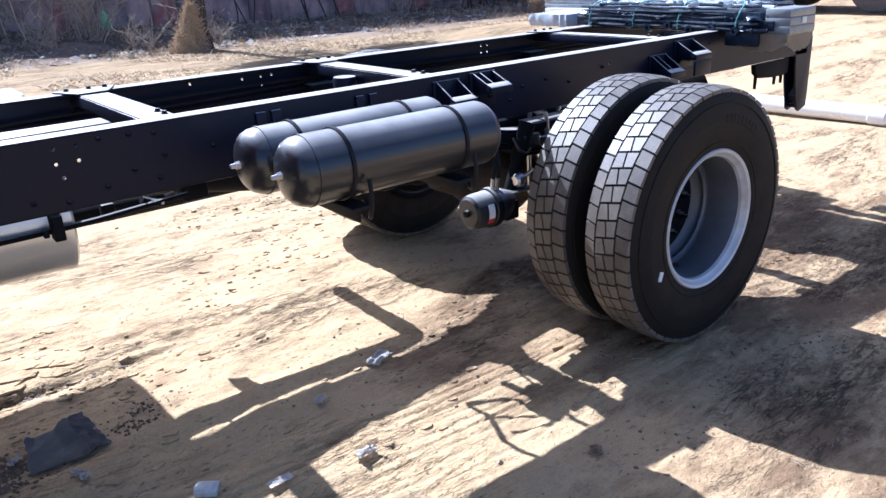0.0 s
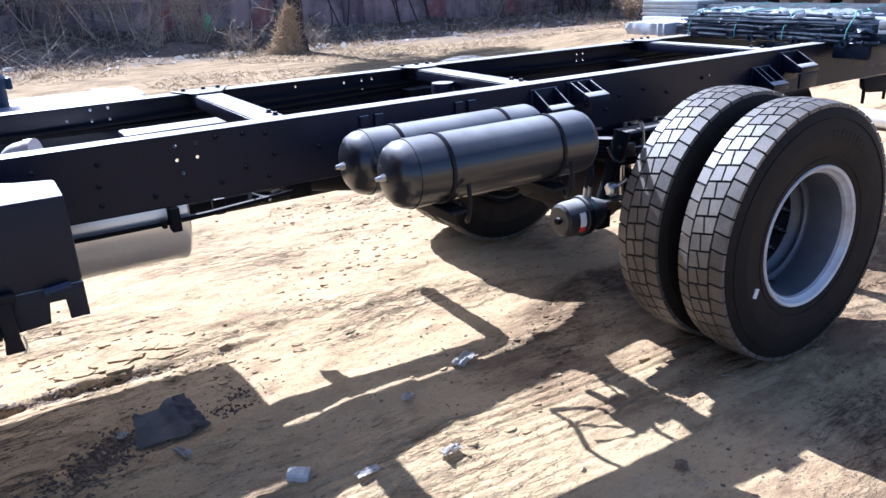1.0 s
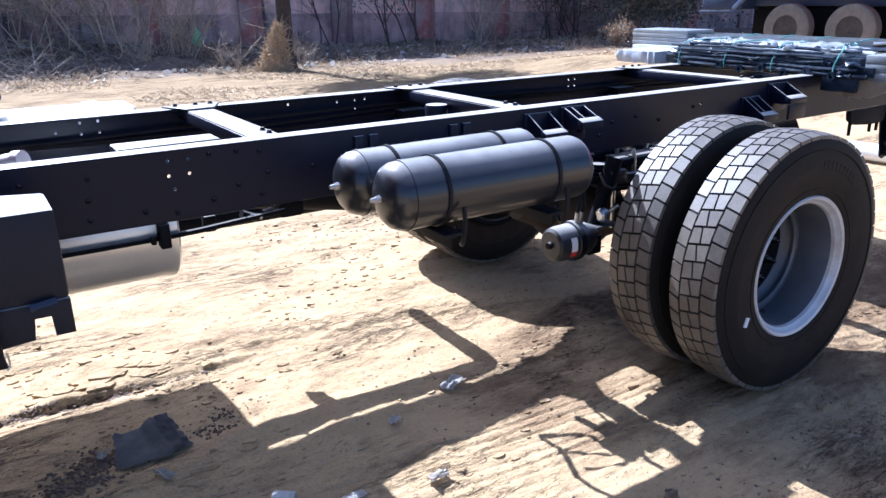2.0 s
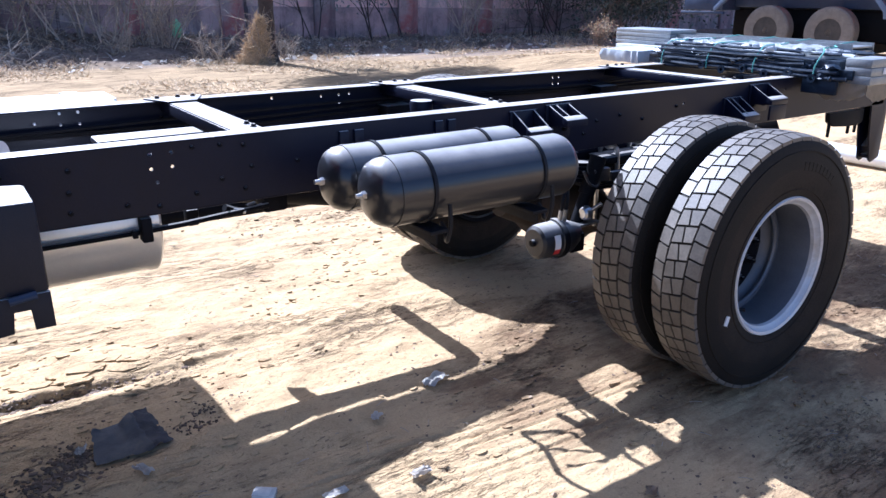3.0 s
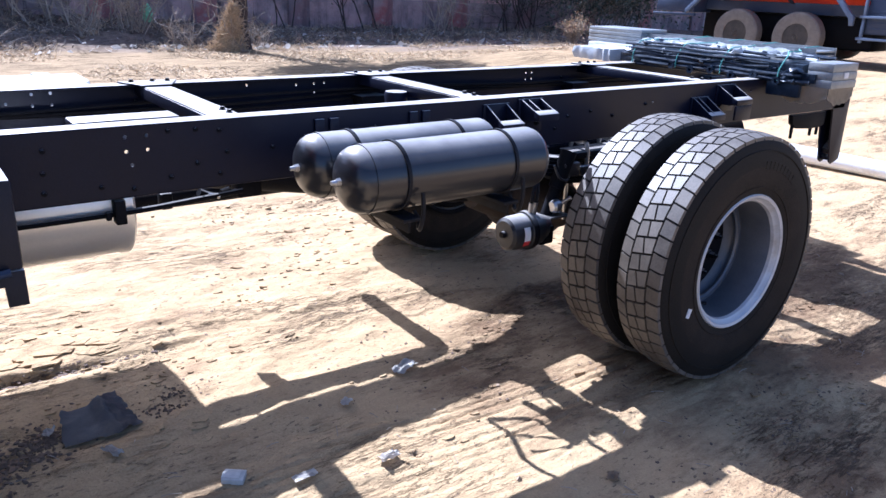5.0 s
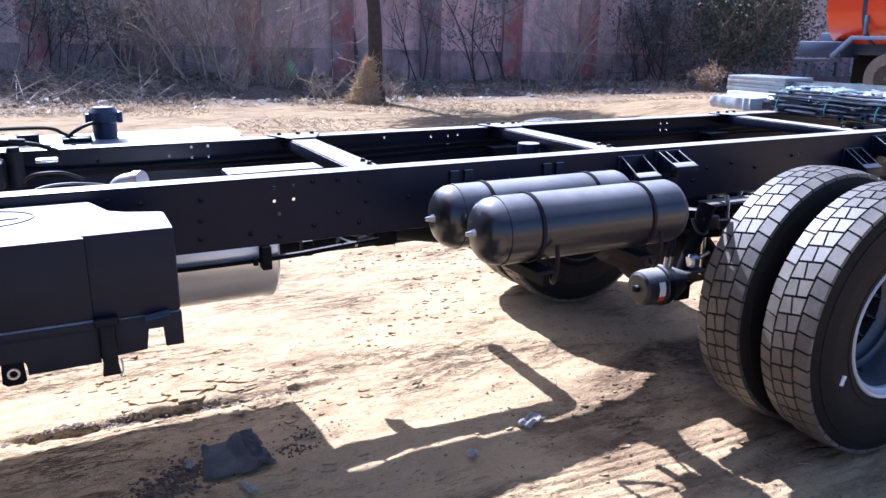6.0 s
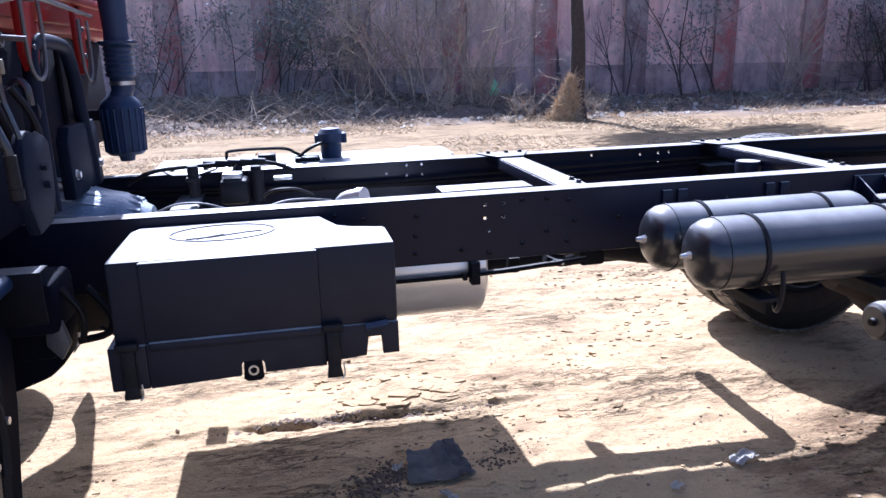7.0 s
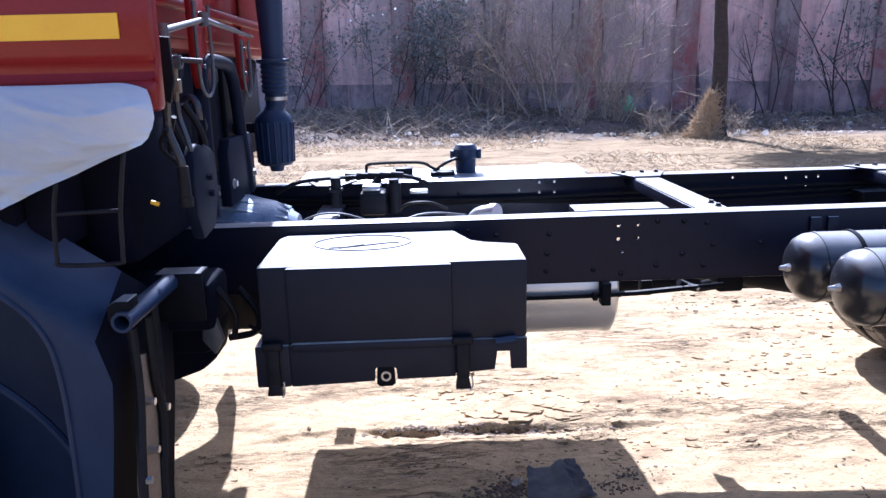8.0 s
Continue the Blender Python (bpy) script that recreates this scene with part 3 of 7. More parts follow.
def build_crossmember(x, w, z, dip=0.0):
    """A pressed top-hat beam between the rails, with a bolted gusset at each end."""
    bm = bmesh.new()
    prism(bm, [(-HALF + 0.010, z), (-HALF + 0.10, z), (-0.20, z - dip), (0.20, z - dip), (HALF - 0.10, z), (HALF - 0.010, z),
               (HALF - 0.010, z - 0.012), (HALF - 0.10, z - 0.012), (0.19, z - dip - 0.012), (-0.19, z - dip - 0.012), (-HALF + 0.10, z - 0.012), (-HALF + 0.010, z - 0.012)],
          x - w / 2, x + w / 2, "x", 0.002)
    for s in (-1, 1):
        block(bm, x + s * w / 2 - 0.003, x + s * w / 2 + 0.003, -HALF + 0.012, HALF - 0.012, z - dip - 0.045, z - dip - 0.004, 0.001)
    beam = part("crossmember", bm, BLACK, truck, "dusty black pressed crossmember, sun glare painted on its top")
    bm = bmesh.new()
    prism(bm, [(x - w * 1.15, HALF - 0.012), (x + w * 1.15, HALF - 0.012), (x + w * 0.55, HALF - 0.15), (x - w * 0.55, HALF - 0.15)], TOP + 0.001, TOP + 0.007, "z", 0.002)
    part("gusset", bm, BLACK, beam)
    for bx, by, bz in ((x - 0.7 * w, HALF - 0.045, TOP + 0.007), (x + 0.1 * w, HALF - 0.045, TOP + 0.007), (x + 0.7 * w, HALF - 0.045, TOP + 0.007), (x + 0.3 * w, -HALF + 0.16, z), (x + 0.3 * w, -HALF + 0.10, z)):
        bm = bmesh.new()
        hexbolt(bm, (bx, by, bz), (0, 0, 1), 0.008, 0.007)
        part("bolt", bm, BLACK_IN, beam)
    return beam


build_crossmember(-1.668, 0.098, TOP - 0.001)
build_crossmember(-0.682, 0.095, TOP - 0.001)
build_crossmember(0.77, 0.085, TOP - 0.001)
build_crossmember(1.90, 0.08, TOP - 0.02)
build_crossmember(-2.94, 0.09, TOP - 0.09)
bm = bmesh.new()
lathe(bm, [(-0.035, 0.0), (-0.035, 0.045), (0.02, 0.05), (0.030, 0.045), (0.032, 0.0)], "z", (-0.775, 0.02, 0.985), 28)
part("cross_plate", bm, BLACK, truck, "round dusty plate beside the crossmember")
# inner stiffener on the near rail
bm = bmesh.new()
block(bm, -2.10, -1.80, -0.374, -0.27, TOP - 0.014, TOP + 0.004, 0.006)
part("stiffener", bm, BLACK, truck)


# wheels
def tyre_mesh():
    bm = bmesh.new()
    R = 0.499
    half = [(-0.093, 0.268), (-0.099, 0.284), (-0.105, 0.328), (-0.108, 0.380), (-0.105, 0.428), (-0.098, 0.465), (-0.090, 0.482), (-0.078, 0.490), (-0.04, 0.493)]
    prof = half + [(0, 0.494)] + [(-a, r) for a, r in half[::-1]]
    lathe(bm, prof, "y", (0, 0, 0), 96, close=True)
    # moulded rings on the sidewall
    for s in (-1, 1):
        for r, o in ((0.300, 0.1035), (0.440, 0.1060)):
            lathe(bm, [(s * 0.08, r - 0.004), (s * o, r - 0.002), (s * o, r + 0.002), (s * 0.08, r + 0.004)], "y", (0, 0, 0), 96, close=True)
    body = len(bm.faces)
    count = 50
    W = 0.093

    def lug(a0, a1, ya, yb, yc, yd, r0, r1, skew):
        """One tread block between two angles; ya..yb on its first edge, yc..yd on its second."""
        mid_a, mid_y = (a0 + a1) / 2, (ya + yb + yc + yd) / 4
        lo, hi = [], []
        for a, y in ((a0, ya), (a0, yb), (a1, yd), (a1, yc)):
            drop = 0.009 * (abs(y) / W) ** 3
            al = a + skew * y
            lo.append(bm.verts.new((r0 * math.cos(al), y, r0 * math.sin(al))))
            yi = mid_y + (y - mid_y) * 0.97
            ai = mid_a + (a - mid_a) * 0.97 + skew * yi
            rr = r1 - drop
            hi.append(bm.verts.new((rr * math.cos(ai), yi, rr * math.sin(ai))))
        bm.faces.new(hi)
        for i in range(4):
            j = (i + 1) % 4
            bm.faces.new((lo[i], lo[j], hi[j], hi[i]))

    da = 2 * math.pi / count
    g = 0.054
    for k in range(count):
        a = k * da
        for s in (-1, 1):
            # shoulder block, cut askew
            lug(a + g * da, a + (1 - g) * da, s * 0.0465, s * W, s * 0.0450, s * W, 0.470, R, -0.36)
        # a pair of centre blocks, parted by a slanting groove
        c = a + 0.46 * da
        y0, y1 = ((0.008, -0.006), (0.006, -0.004), (0.007, -0.007), (0.004, -0.005))[k % 4]
        lug(c + g * da, c + (1 - g) * da, -0.0405, y0 - 0.0028, -0.0390, y1 - 0.0028, 0.484, R, 0.40)
        lug(c + g * da, c + (1 - g) * da, y0 + 0.0028, 0.0390, y1 + 0.0028, 0.0405, 0.484, R, 0.40)
    bm.faces.ensure_lookup_table()
    for f in bm.faces[body:]:
        f.material_index = 1
    for f in bm.faces[:body]:
        c = f.calc_center_median()
        if 0.285 < math.hypot(c.x, c.z) < 0.39:
            f.material_index = 2
    return finish(bm, "tyre", [RUBBER, TREAD, SIDE_DUST], 40)


TYRE = tyre_mesh()


def rim_mesh():
    bm = bmesh.new()
    # outward is -y: rolled flange, bead seat and a deep barrel
    prof = [(-0.066, 0.237), (-0.078, 0.241), (-0.083, 0.250), (-0.096, 0.257), (-0.100, 0.268), (-0.090, 0.275), (-0.076, 0.262), (-0.040, 0.246), (0.03, 0.236), (0.08, 0.242),
            (0.095, 0.252), (0.104, 0.270), (0.116, 0.272), (0.120, 0.264), (0.112, 0.246), (0.08, 0.232), (0.03, 0.226), (-0.030, 0.229), (-0.060, 0.236)]
    lathe(bm, prof, "y", (0, 0, 0), 96, close=True)
    bm.faces.ensure_lookup_table()
    for f in bm.faces[:96 * 5]:
        f.material_index = 1
    return finish(bm, "rim", [RIM, RIM_EDGE], 35)


RIM_MESH = rim_mesh()


def disc_mesh():
    bm = bmesh.new()
    # the disc sits far in, its middle coloured black as shade; a bright lip runs round it
    lathe(bm, [(0.086, 0.232), (0.106, 0.221), (0.120, 0.196), (0.124, 0.170), (0.124, 0.09), (0.134, 0.09), (0.134, 0.175), (0.130, 0.206), (0.112, 0.234)], "y", (0, 0, 0), 72, close=True)
    body = len(bm.faces)
    lathe(bm, [(0.062, 0.231), (0.062, 0.216), (0.070, 0.209), (0.082, 0.212), (0.084, 0.231)], "y", (0, 0, 0), 72, close=True)
    bm.faces.ensure_lookup_table()
    for f in bm.faces[:body]:
        c = f.calc_center_median()
        f.material_index = 1 if math.hypot(c.x, c.z) < 0.203 else 0
    return finish(bm, "wheel", [RIM, BLACK_IN], 35)


DISC = disc_mesh()
AXLE_Z = 0.517


def build_wheel(x, y, outward, nuts, turn, z=AXLE_Z, size=0.98):
    """Disc with tyre, rim, hub and nuts. outward: -1 towards -y."""
    m = pose(x, y, z, 0, turn, 0 if outward < 0 else 180) @ Matrix.Diagonal((size, 1, size, 1))
    wheel = new("wheel", DISC)
    wheel.parent = truck
    wheel.matrix_basis = m
    for nm, me in (("rim", RIM_MESH), ("tyre", TYRE)):
        o = new(nm, me)
        o.parent = wheel
    tagged(wheel, "grey steel wheel with a black chunky-treaded tyre")
    if nuts:
        bm = bmesh.new()
        lathe(bm, [(0.098, 0.0), (0.098, 0.055), (0.103, 0.068), (0.112, 0.088), (0.123, 0.089), (0.123, 0.0)], "y", (0, 0, 0), 32)
        part("hub", bm, BLACK_IN, wheel, "dark hub end with a cap")
        for k in range(10):
            a = 2 * math.pi * (k + 0.3) / 10
            bm = bmesh.new()
            p = (0.135 * math.cos(a), 0.124, 0.135 * math.sin(a))
            rod(bm, p, (p[0], 0.114, p[2]), 0.021, seg=14)
            rod(bm, (p[0], 0.116, p[2]), (p[0], 0.094, p[2]), 0.0165, 0.015, seg=6)
            rod(bm, (p[0], 0.096, p[2]), (p[0], 0.084, p[2]), 0.008, seg=8)
            part("lug_nut", bm, BLACK_IN, wheel)
        bm = bmesh.new()
        sweep(bm, [(-0.11, 0.08, -0.185), (-0.09, 0.05, -0.19), (-0.065, 0.01, -0.195)], 0.005)
        rod(bm, (-0.065, 0.01, -0.195), (-0.045, -0.003, -0.197), 0.007)
        part("valve_stem", bm, HOSE, wheel)
        bm = bmesh.new()
        block(bm, -0.322, -0.304, -0.1105, -0.103, -0.155, -0.119, 0.0)
        bmesh.ops.rotate(bm, verts=bm.verts, cent=(-0.313, 0, -0.137), matrix=Matrix.Rotation(radians(20), 3, "Y"))
        part("sticker", bm, WHITE_LABEL, wheel, "small white tyre sticker")
        # raised marks on the sidewall: plain bars
        bm = bmesh.new()
        for k in range(9):
            a = radians(52 + k * 4.0)
            mm = Matrix.Translation((0.385 * math.cos(a), -0.1065, 0.385 * math.sin(a))) @ Matrix.Rotation(radians(90) - a, 4, "Y")
            block(bm, -0.010, 0.010, -0.002, 0.002, -0.016, 0.016, 0.001, 1, mm)
        part("sidewall_mark", bm, RUBBER, wheel, "raised bars on the tyre sidewall")
    return wheel


placed()
build_wheel(0.008, -1.10, -1, True, 0)
build_wheel(0, -0.825, -1, False, 3, 0.522, 1.0)
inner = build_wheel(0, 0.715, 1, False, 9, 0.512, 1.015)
build_wheel(0, 0.990, 1, True, 14, 0.512, 1.015)
# grey disc and rim recoloured black as shade inside the far wheel
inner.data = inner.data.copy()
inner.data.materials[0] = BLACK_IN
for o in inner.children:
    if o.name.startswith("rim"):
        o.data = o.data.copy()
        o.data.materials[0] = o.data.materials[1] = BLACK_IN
build_wheel(-4.165, -1.02, -1, False, 5, 0.505)
build_wheel(-4.165, 1.02, 1, False, 21, 0.505)

# rear axle, springs, drive shaft
bm = bmesh.new()
lathe(bm, [(-0.62, 0.07), (-0.30, 0.08), (-0.20, 0.13), (-0.12, 0.20), (0.0, 0.225), (0.12, 0.20), (0.20, 0.13), (0.30, 0.08), (0.62, 0.07)], "y", (0, 0, 0.503), 40)
rod(bm, (-0.18, 0, 0.52), (-0.36, 0, 0.55), 0.12, 0.07, 24)
axle = part("rear_axle", bm, RUSTY, truck, "oily brown axle casing with differential")
for s in (-1, 1):
    bm = bmesh.new()
    lathe(bm, [(s * 0.555, 0.0), (s * 0.555, 0.185), (s * 0.60, 0.20), (s * 0.76, 0.20), (s * 0.78, 0.18), (s * 0.78, 0.0)], "y", (0, 0, 0.503), 40)
    part("brake_drum", bm, RUSTY, axle)
bm = bmesh.new()
rod(bm, (-0.30, 0.05, 0.54), (-0.46, 0.06, 0.57), 0.055, seg=20)
rod(bm, (-0.46, 0.06, 0.57), (-1.62, 0.07, 0.785), 0.060, seg=28)
rod(bm, (-1.62, 0.07, 0.785), (-1.72, 0.045, 0.80), 0.070, seg=28)
rod(bm, (-1.72, 0.045, 0.80), (-2.9, -0.06, 0.88), 0.060, seg=28)
part("drive_shaft", bm, BLACK_IN, truck, "thick black propeller shaft")
bm = bmesh.new()
sweep(bm, [(-2.05, 0.20, 0.70), (-1.90, 0.28, 0.645), (-1.75, 0.30, 0.635), (-1.2, 0.30, 0.635), (-0.90, 0.30, 0.635), (-0.825, 0.32, 0.635), (-0.805, 0.39, 0.635), (-0.805, 0.60, 0.635), (-0.805, 0.90, 0.635)], 0.044, 20, 5)
exhaust = part("tail_pipe", bm, BLACK_IN, truck, "dark exhaust tail pipe turned outboard")
bm = bmesh.new()
block(bm, -1.572, -1.500, 0.4535, 0.56, 0.845, 0.857, 0.002)
block(bm, -1.572, -1.500, 0.548, 0.56, 0.705, 0.846, 0.002)
part("rail_bracket", bm, BLACK_IN, truck)
bm = bmesh.new()
rod(bm, (-1.68, 0.32, 0.66), (-1.68, 0.40, 0.862), 0.007, seg=8)
part("hanger_rod", bm, BLACK_IN, exhaust)

placed(z=(1, 0.027))     # height of the chassis


def build_spring(s):
    bm = bmesh.new()
    y0 = s * 0.40
    for k in range(7):
        half = 0.66 - 0.075 * k
        pts = []
        n = 14
        lo, hi = [], []
        for i in range(n + 1):
            x = -half + 2 * half * i / n
            z = 0.655 + 0.115 * (x / 0.66) ** 2 - 0.0165 * k + 0.05
            lo.append((x, z - 0.0145))
            hi.append((x, z))
        prism(bm, lo + hi[::-1], y0 - 0.038, y0 + 0.038, "y")
    sp = part("leaf_spring", bm, BLACK_IN, truck, "black multi-leaf spring")
    for x in (-0.09, 0.09):
        bm = bmesh.new()
        sweep(bm, [(x, y0 - 0.052, 0.40), (x, y0 - 0.052, 0.74), (x, y0, 0.765), (x, y0 + 0.052, 0.74), (x, y0 + 0.052, 0.40)], 0.010, 8, 4)
        part("u_bolt", bm, STEEL, sp)
    for x in (-0.68, 0.68):
        bm = bmesh.new()
        prism(bm, [(x - 0.07, 0.90), (x + 0.07, 0.90), (x + 0.035, 0.76), (x - 0.035, 0.76)], y0 - 0.05, y0 + 0.05, "y", 0.006)
        rod(bm, (x, y0 - 0.062, 0.79), (x, y0 + 0.062, 0.79), 0.024)
        part("spring_hanger", bm, BLACK_IN, sp)
    return sp


placed(z=(1, 0.075))
build_spring(-1)
build_spring(1)
placed(z=(1, 0.027))
# assumed beam and valves above the axle, coloured as shade; they block light there
bm = bmesh.new()
block(bm, -0.30, 0.42, -0.352, 0.352, 0.70, 0.80, 0.02)
prism(bm, [(-0.36, 0.665), (0.46, 0.665), (0.40, 0.705), (-0.30, 0.705)], -0.34, 0.34, "y", 0.01)
block(bm, -0.22, 0.10, -0.30, -0.06, 0.795, 0.90, 0.03)
rod(bm, (0.18, -0.28, 0.80), (0.18, -0.28, 0.92), 0.05, seg=20)
part("axle_bridge", bm, SHADE_BLACK, truck, "assumed bridge and valves above the axle, coloured as shade")
# damper, helper and clamp plates over the axle
for s in (-1, 1):
    bm = bmesh.new()
    block(bm, -0.16, 0.16, s * 0.40 - 0.06, s * 0.40 + 0.06, 0.755, 0.785, 0.006)
    rod(bm, (-0.34, s * 0.47, 0.50), (-0.22, s * 0.47, 0.80), 0.026)
    rod(bm, (-0.28, s * 0.47, 0.65), (-0.22, s * 0.47, 0.80), 0.034)
    part("damper", bm, BLACK_IN, truck)

# spring brake chamber beside the near wheel
placed((0.93, 0.012), (0.88, -0.06), (0.88, 0.078))
bm = bmesh.new()
lathe(bm, [(-0.640, 0.0), (-0.638, 0.062), (-0.628, 0.076), (-0.600, 0.081), (-0.535, 0.082), (-0.528, 0.090), (-0.512, 0.090), (-0.505, 0.082), (-0.46, 0.080), (-0.44, 0.070), (-0.395, 0.052), (-0.385, 0.0)],
      "x", (0, -0.50, 0.510), 40)
chamber = part("brake_chamber", bm, CHAMBER, truck, "round dark brake chamber with a label")
bm = bmesh.new()
rod(bm, (-0.640, -0.50, 0.51), (-0.655, -0.50, 0.51), 0.017, 0.014, 16)
part("end_plug", bm, BLACK_IN, chamber)
bm = bmesh.new()
lathe(bm, [(-0.534, 0.0905), (-0.506, 0.0905), (-0.506, 0.0925), (-0.534, 0.0925)], "x", (0, -0.50, 0.510), 40, close=True)
part("clamp_band", bm, BLACK_IN, chamber)


def arc_patch(bm, x0, x1, a0, a1, r, c, n=8):
    rows = []
    for i in range(n + 1):
        a = radians(a0 + (a1 - a0) * i / n)
        rows.append([bm.verts.new((x, c[0] + rr * math.cos(a), c[1] + rr * math.sin(a))) for x, rr in ((x0, r), (x1, r), (x1, r + 0.0012), (x0, r + 0.0012))])
    for p, q in zip(rows, rows[1:]):
        for k in range(4):
            bm.faces.new((p[k], p[(k + 1) % 4], q[(k + 1) % 4], q[k]))
    bm.faces.new(rows[0])
    bm.faces.new(rows[-1])


bm = bmesh.new()
arc_patch(bm, -0.585, -0.552, 150, 196, 0.0825, (-0.50, 0.510))
part("label", bm, WHITE_LABEL, chamber, "white paper label")
bm = bmesh.new()
arc_patch(bm, -0.585, -0.552, 197, 215, 0.0825, (-0.50, 0.510))
part("label", bm, RED_LABEL, chamber, "red end of the label")
for i, (x, bend) in enumerate(((-0.51, 0.02), (-0.485, -0.01))):
    bm = bmesh.new()
    rod(bm, (x, -0.515, 0.585), (x + 0.003, -0.52, 0.645), 0.011, seg=10)
    part("hose_fitting", bm, STEEL, chamber)
    bm = bmesh.new()
    sweep(bm, [(x + 0.003, -0.52, 0.64), (x + 0.01, -0.52, 0.70), (x + 0.04 + bend, -0.48, 0.77), (x + 0.02, -0.40, 0.83)], 0.008, 8)
    part("brake_hose", bm, HOSE, chamber)
bm = bmesh.new()
lathe(bm, [(-0.365, 0.0), (-0.365, 0.022), (-0.355, 0.032), (-0.33, 0.034), (-0.318, 0.024), (-0.318, 0.0)], "x", (0, -0.50, 0.60), 24)
rod(bm, (-0.33, -0.50, 0.60), (-0.29, -0.545, 0.648), 0.010)
block(bm, -0.40, -0.27, -0.53, -0.46, 0.545, 0.556, 0.002)
part("slack_adjuster", bm, STEEL, truck, "bright slack adjuster and bracket")
bm = bmesh.new()
block(bm, -0.47, -0.39, -0.56, -0.42, 0.44, 0.53, 0.01)
part("chamber_bracket", bm, BLACK_IN, truck)
bm = bmesh.new()
block(bm, -0.30, -0.20, -0.50, -0.47, 0.735, 0.80, 0.008)
block(bm, -0.19, -0.12, -0.50, -0.47, 0.73, 0.775, 0.006)
sweep(bm, [(-0.36, -0.49, 0.80), (-0.33, -0.50, 0.74), (-0.28, -0.50, 0.72), (-0.26, -0.49, 0.76)], 0.006)
part("pressed_bracket", bm, CHAMBER, truck, "grey pressed bracket behind the air tanks")


# air tanks
placed(z=(1, 0.027))     # height of the chassis
def build_air_tank(y, z, x0, x1, R):
    bm = bmesh.new()
    prof = [(x0 - 0.001, 0.0), (x0, R * 0.28), (x0 + 0.006, R * 0.52), (x0 + 0.014, R * 0.72), (x0 + 0.028, R * 0.88), (x0 + 0.046, R * 0.965), (x0 + 0.063, R * 0.985),
            (x0 + 0.064, R), (x1 - 0.049, R), (x1 - 0.048, R * 0.985), (x1 - 0.036, R * 0.95), (x1 - 0.022, R * 0.83), (x1 - 0.009, R * 0.55), (x1 - 0.001, R * 0.22), (x1, 0.0)]
    lathe(bm, prof, "x", (0, y, z), 64)
    tank = part("air_tank", bm, TANK_BLACK, truck, "satin black air reservoir with strap bands", 24)
    bm = bmesh.new()
    rod(bm, (x0 + 0.004, y, z), (x0 - 0.013, y, z), 0.013, 0.011, 6)
    rod(bm, (x0 - 0.012, y, z), (x0 - 0.028, y, z), 0.008, 0.006, 12)
    part("drain_valve", bm, STEEL, tank)
    bm = bmesh.new()
    lathe(bm, [(x0 + 0.0625, R * 0.995), (x0 + 0.0625, R + 0.0015), (x0 + 0.069, R + 0.0015), (x0 + 0.069, R * 0.995)], "x", (0, y, z), 64, close=True)
    part("weld_seam", bm, TANK_BLACK, tank)
    for xb in (x0 + 0.165, x0 + 0.555):
        bm = bmesh.new()
        lathe(bm, [(xb - 0.0055, R + 0.0005), (xb - 0.0055, R + 0.0045), (xb + 0.0055, R + 0.0045), (xb + 0.0055, R + 0.0005)], "x", (0, y, z), 64, close=True)
        band = part("strap_band", bm, HOSE, tank, "dark rubber-lined strap")
    return tank


TR = 0.0975
build_air_tank(-0.905, 0.929, -1.547, -0.822, TR)
build_air_tank(-0.680, 0.923, -1.562, -0.838, TR)
for x in (-1.36, -0.99):
    bm = bmesh.new()
    block(bm, x - 0.03, x + 0.03, -0.985, -HALF - 0.001, 0.806, 0.818, 0.003)
    block(bm, x - 0.004, x + 0.004, -0.97, -HALF - 0.001, 0.770, 0.808, 0.002)
    sweep(bm, [(x + 0.012, -1.015, 0.90), (x + 0.012, -1.02, 0.84), (x + 0.016, -1.0, 0.79), (x + 0.045, -0.95, 0.777), (x + 0.065, -0.92, 0.79), (x + 0.06, -0.90, 0.81)], 0.0065, 8)
    part("tank_bracket", bm, HOSE, truck, "bent tank hanger with hooked strap bolt")
    for dx in (-0.018, 0.036):
        bm = bmesh.new()
        block(bm, x + dx - 0.017, x + dx + 0.017, -HALF - 0.012, -HALF - 0.0005, 0.93, 1.018, 0.003)
        part("rail_clip", bm, BLACK, truck)


# body brackets on the rail
def build_bracket(x, w, z, out, drop, tall=False, third=False):
    y0, y1 = -HALF - 0.0005, -HALF - out
    bm = bmesh.new()
    block(bm, x - w / 2 - 0.012, x + w / 2 + 0.012, y0 - 0.008, y0, z - 0.13, z + 0.002, 0.002)
    b = part("body_bracket", bm, BLACK, truck, "two-ribbed outrigger bracket")
    for xx in (x - w / 2, x + w / 2 - 0.006) + ((x - 0.018,) if third else ()):
        bm = bmesh.new()
        prism(bm, [(y0 - 0.008, z), (y1, z - drop), (y1, z - drop - 0.022), (y0 - 0.008, z - 0.055 - drop * 0.6)], xx, xx + 0.006, "x", 0.0015)
        part("rib", bm, BLACK, b)
    bm = bmesh.new()
    prism(bm, [(y1 + 0.028, z - drop + 0.014), (y1 - 0.002, z - drop + 0.002), (y1 - 0.002, z - drop - 0.024), (y1 + 0.028, z - drop - 0.012)], x - w / 2 - 0.001, x + w / 2 + 0.001, "x", 0.002)
    part("lip", bm, BLACK, b)
    if tall:
        bm = bmesh.new()
        block(bm, x - w / 2, x + w / 2, y1, y1 + 0.012, z - drop - 0.095, z - drop - 0.025, 0.003)
        part("skirt", bm, BLACK, b)
    for dx in (-w * 0.32, w * 0.32):
        bm = bmesh.new()
        hexbolt(bm, (x + dx, y0 - 0.008, z - 0.095), (0, -1, 0), 0.009, 0.008)
        part("bolt", bm, BLACK_IN, b)


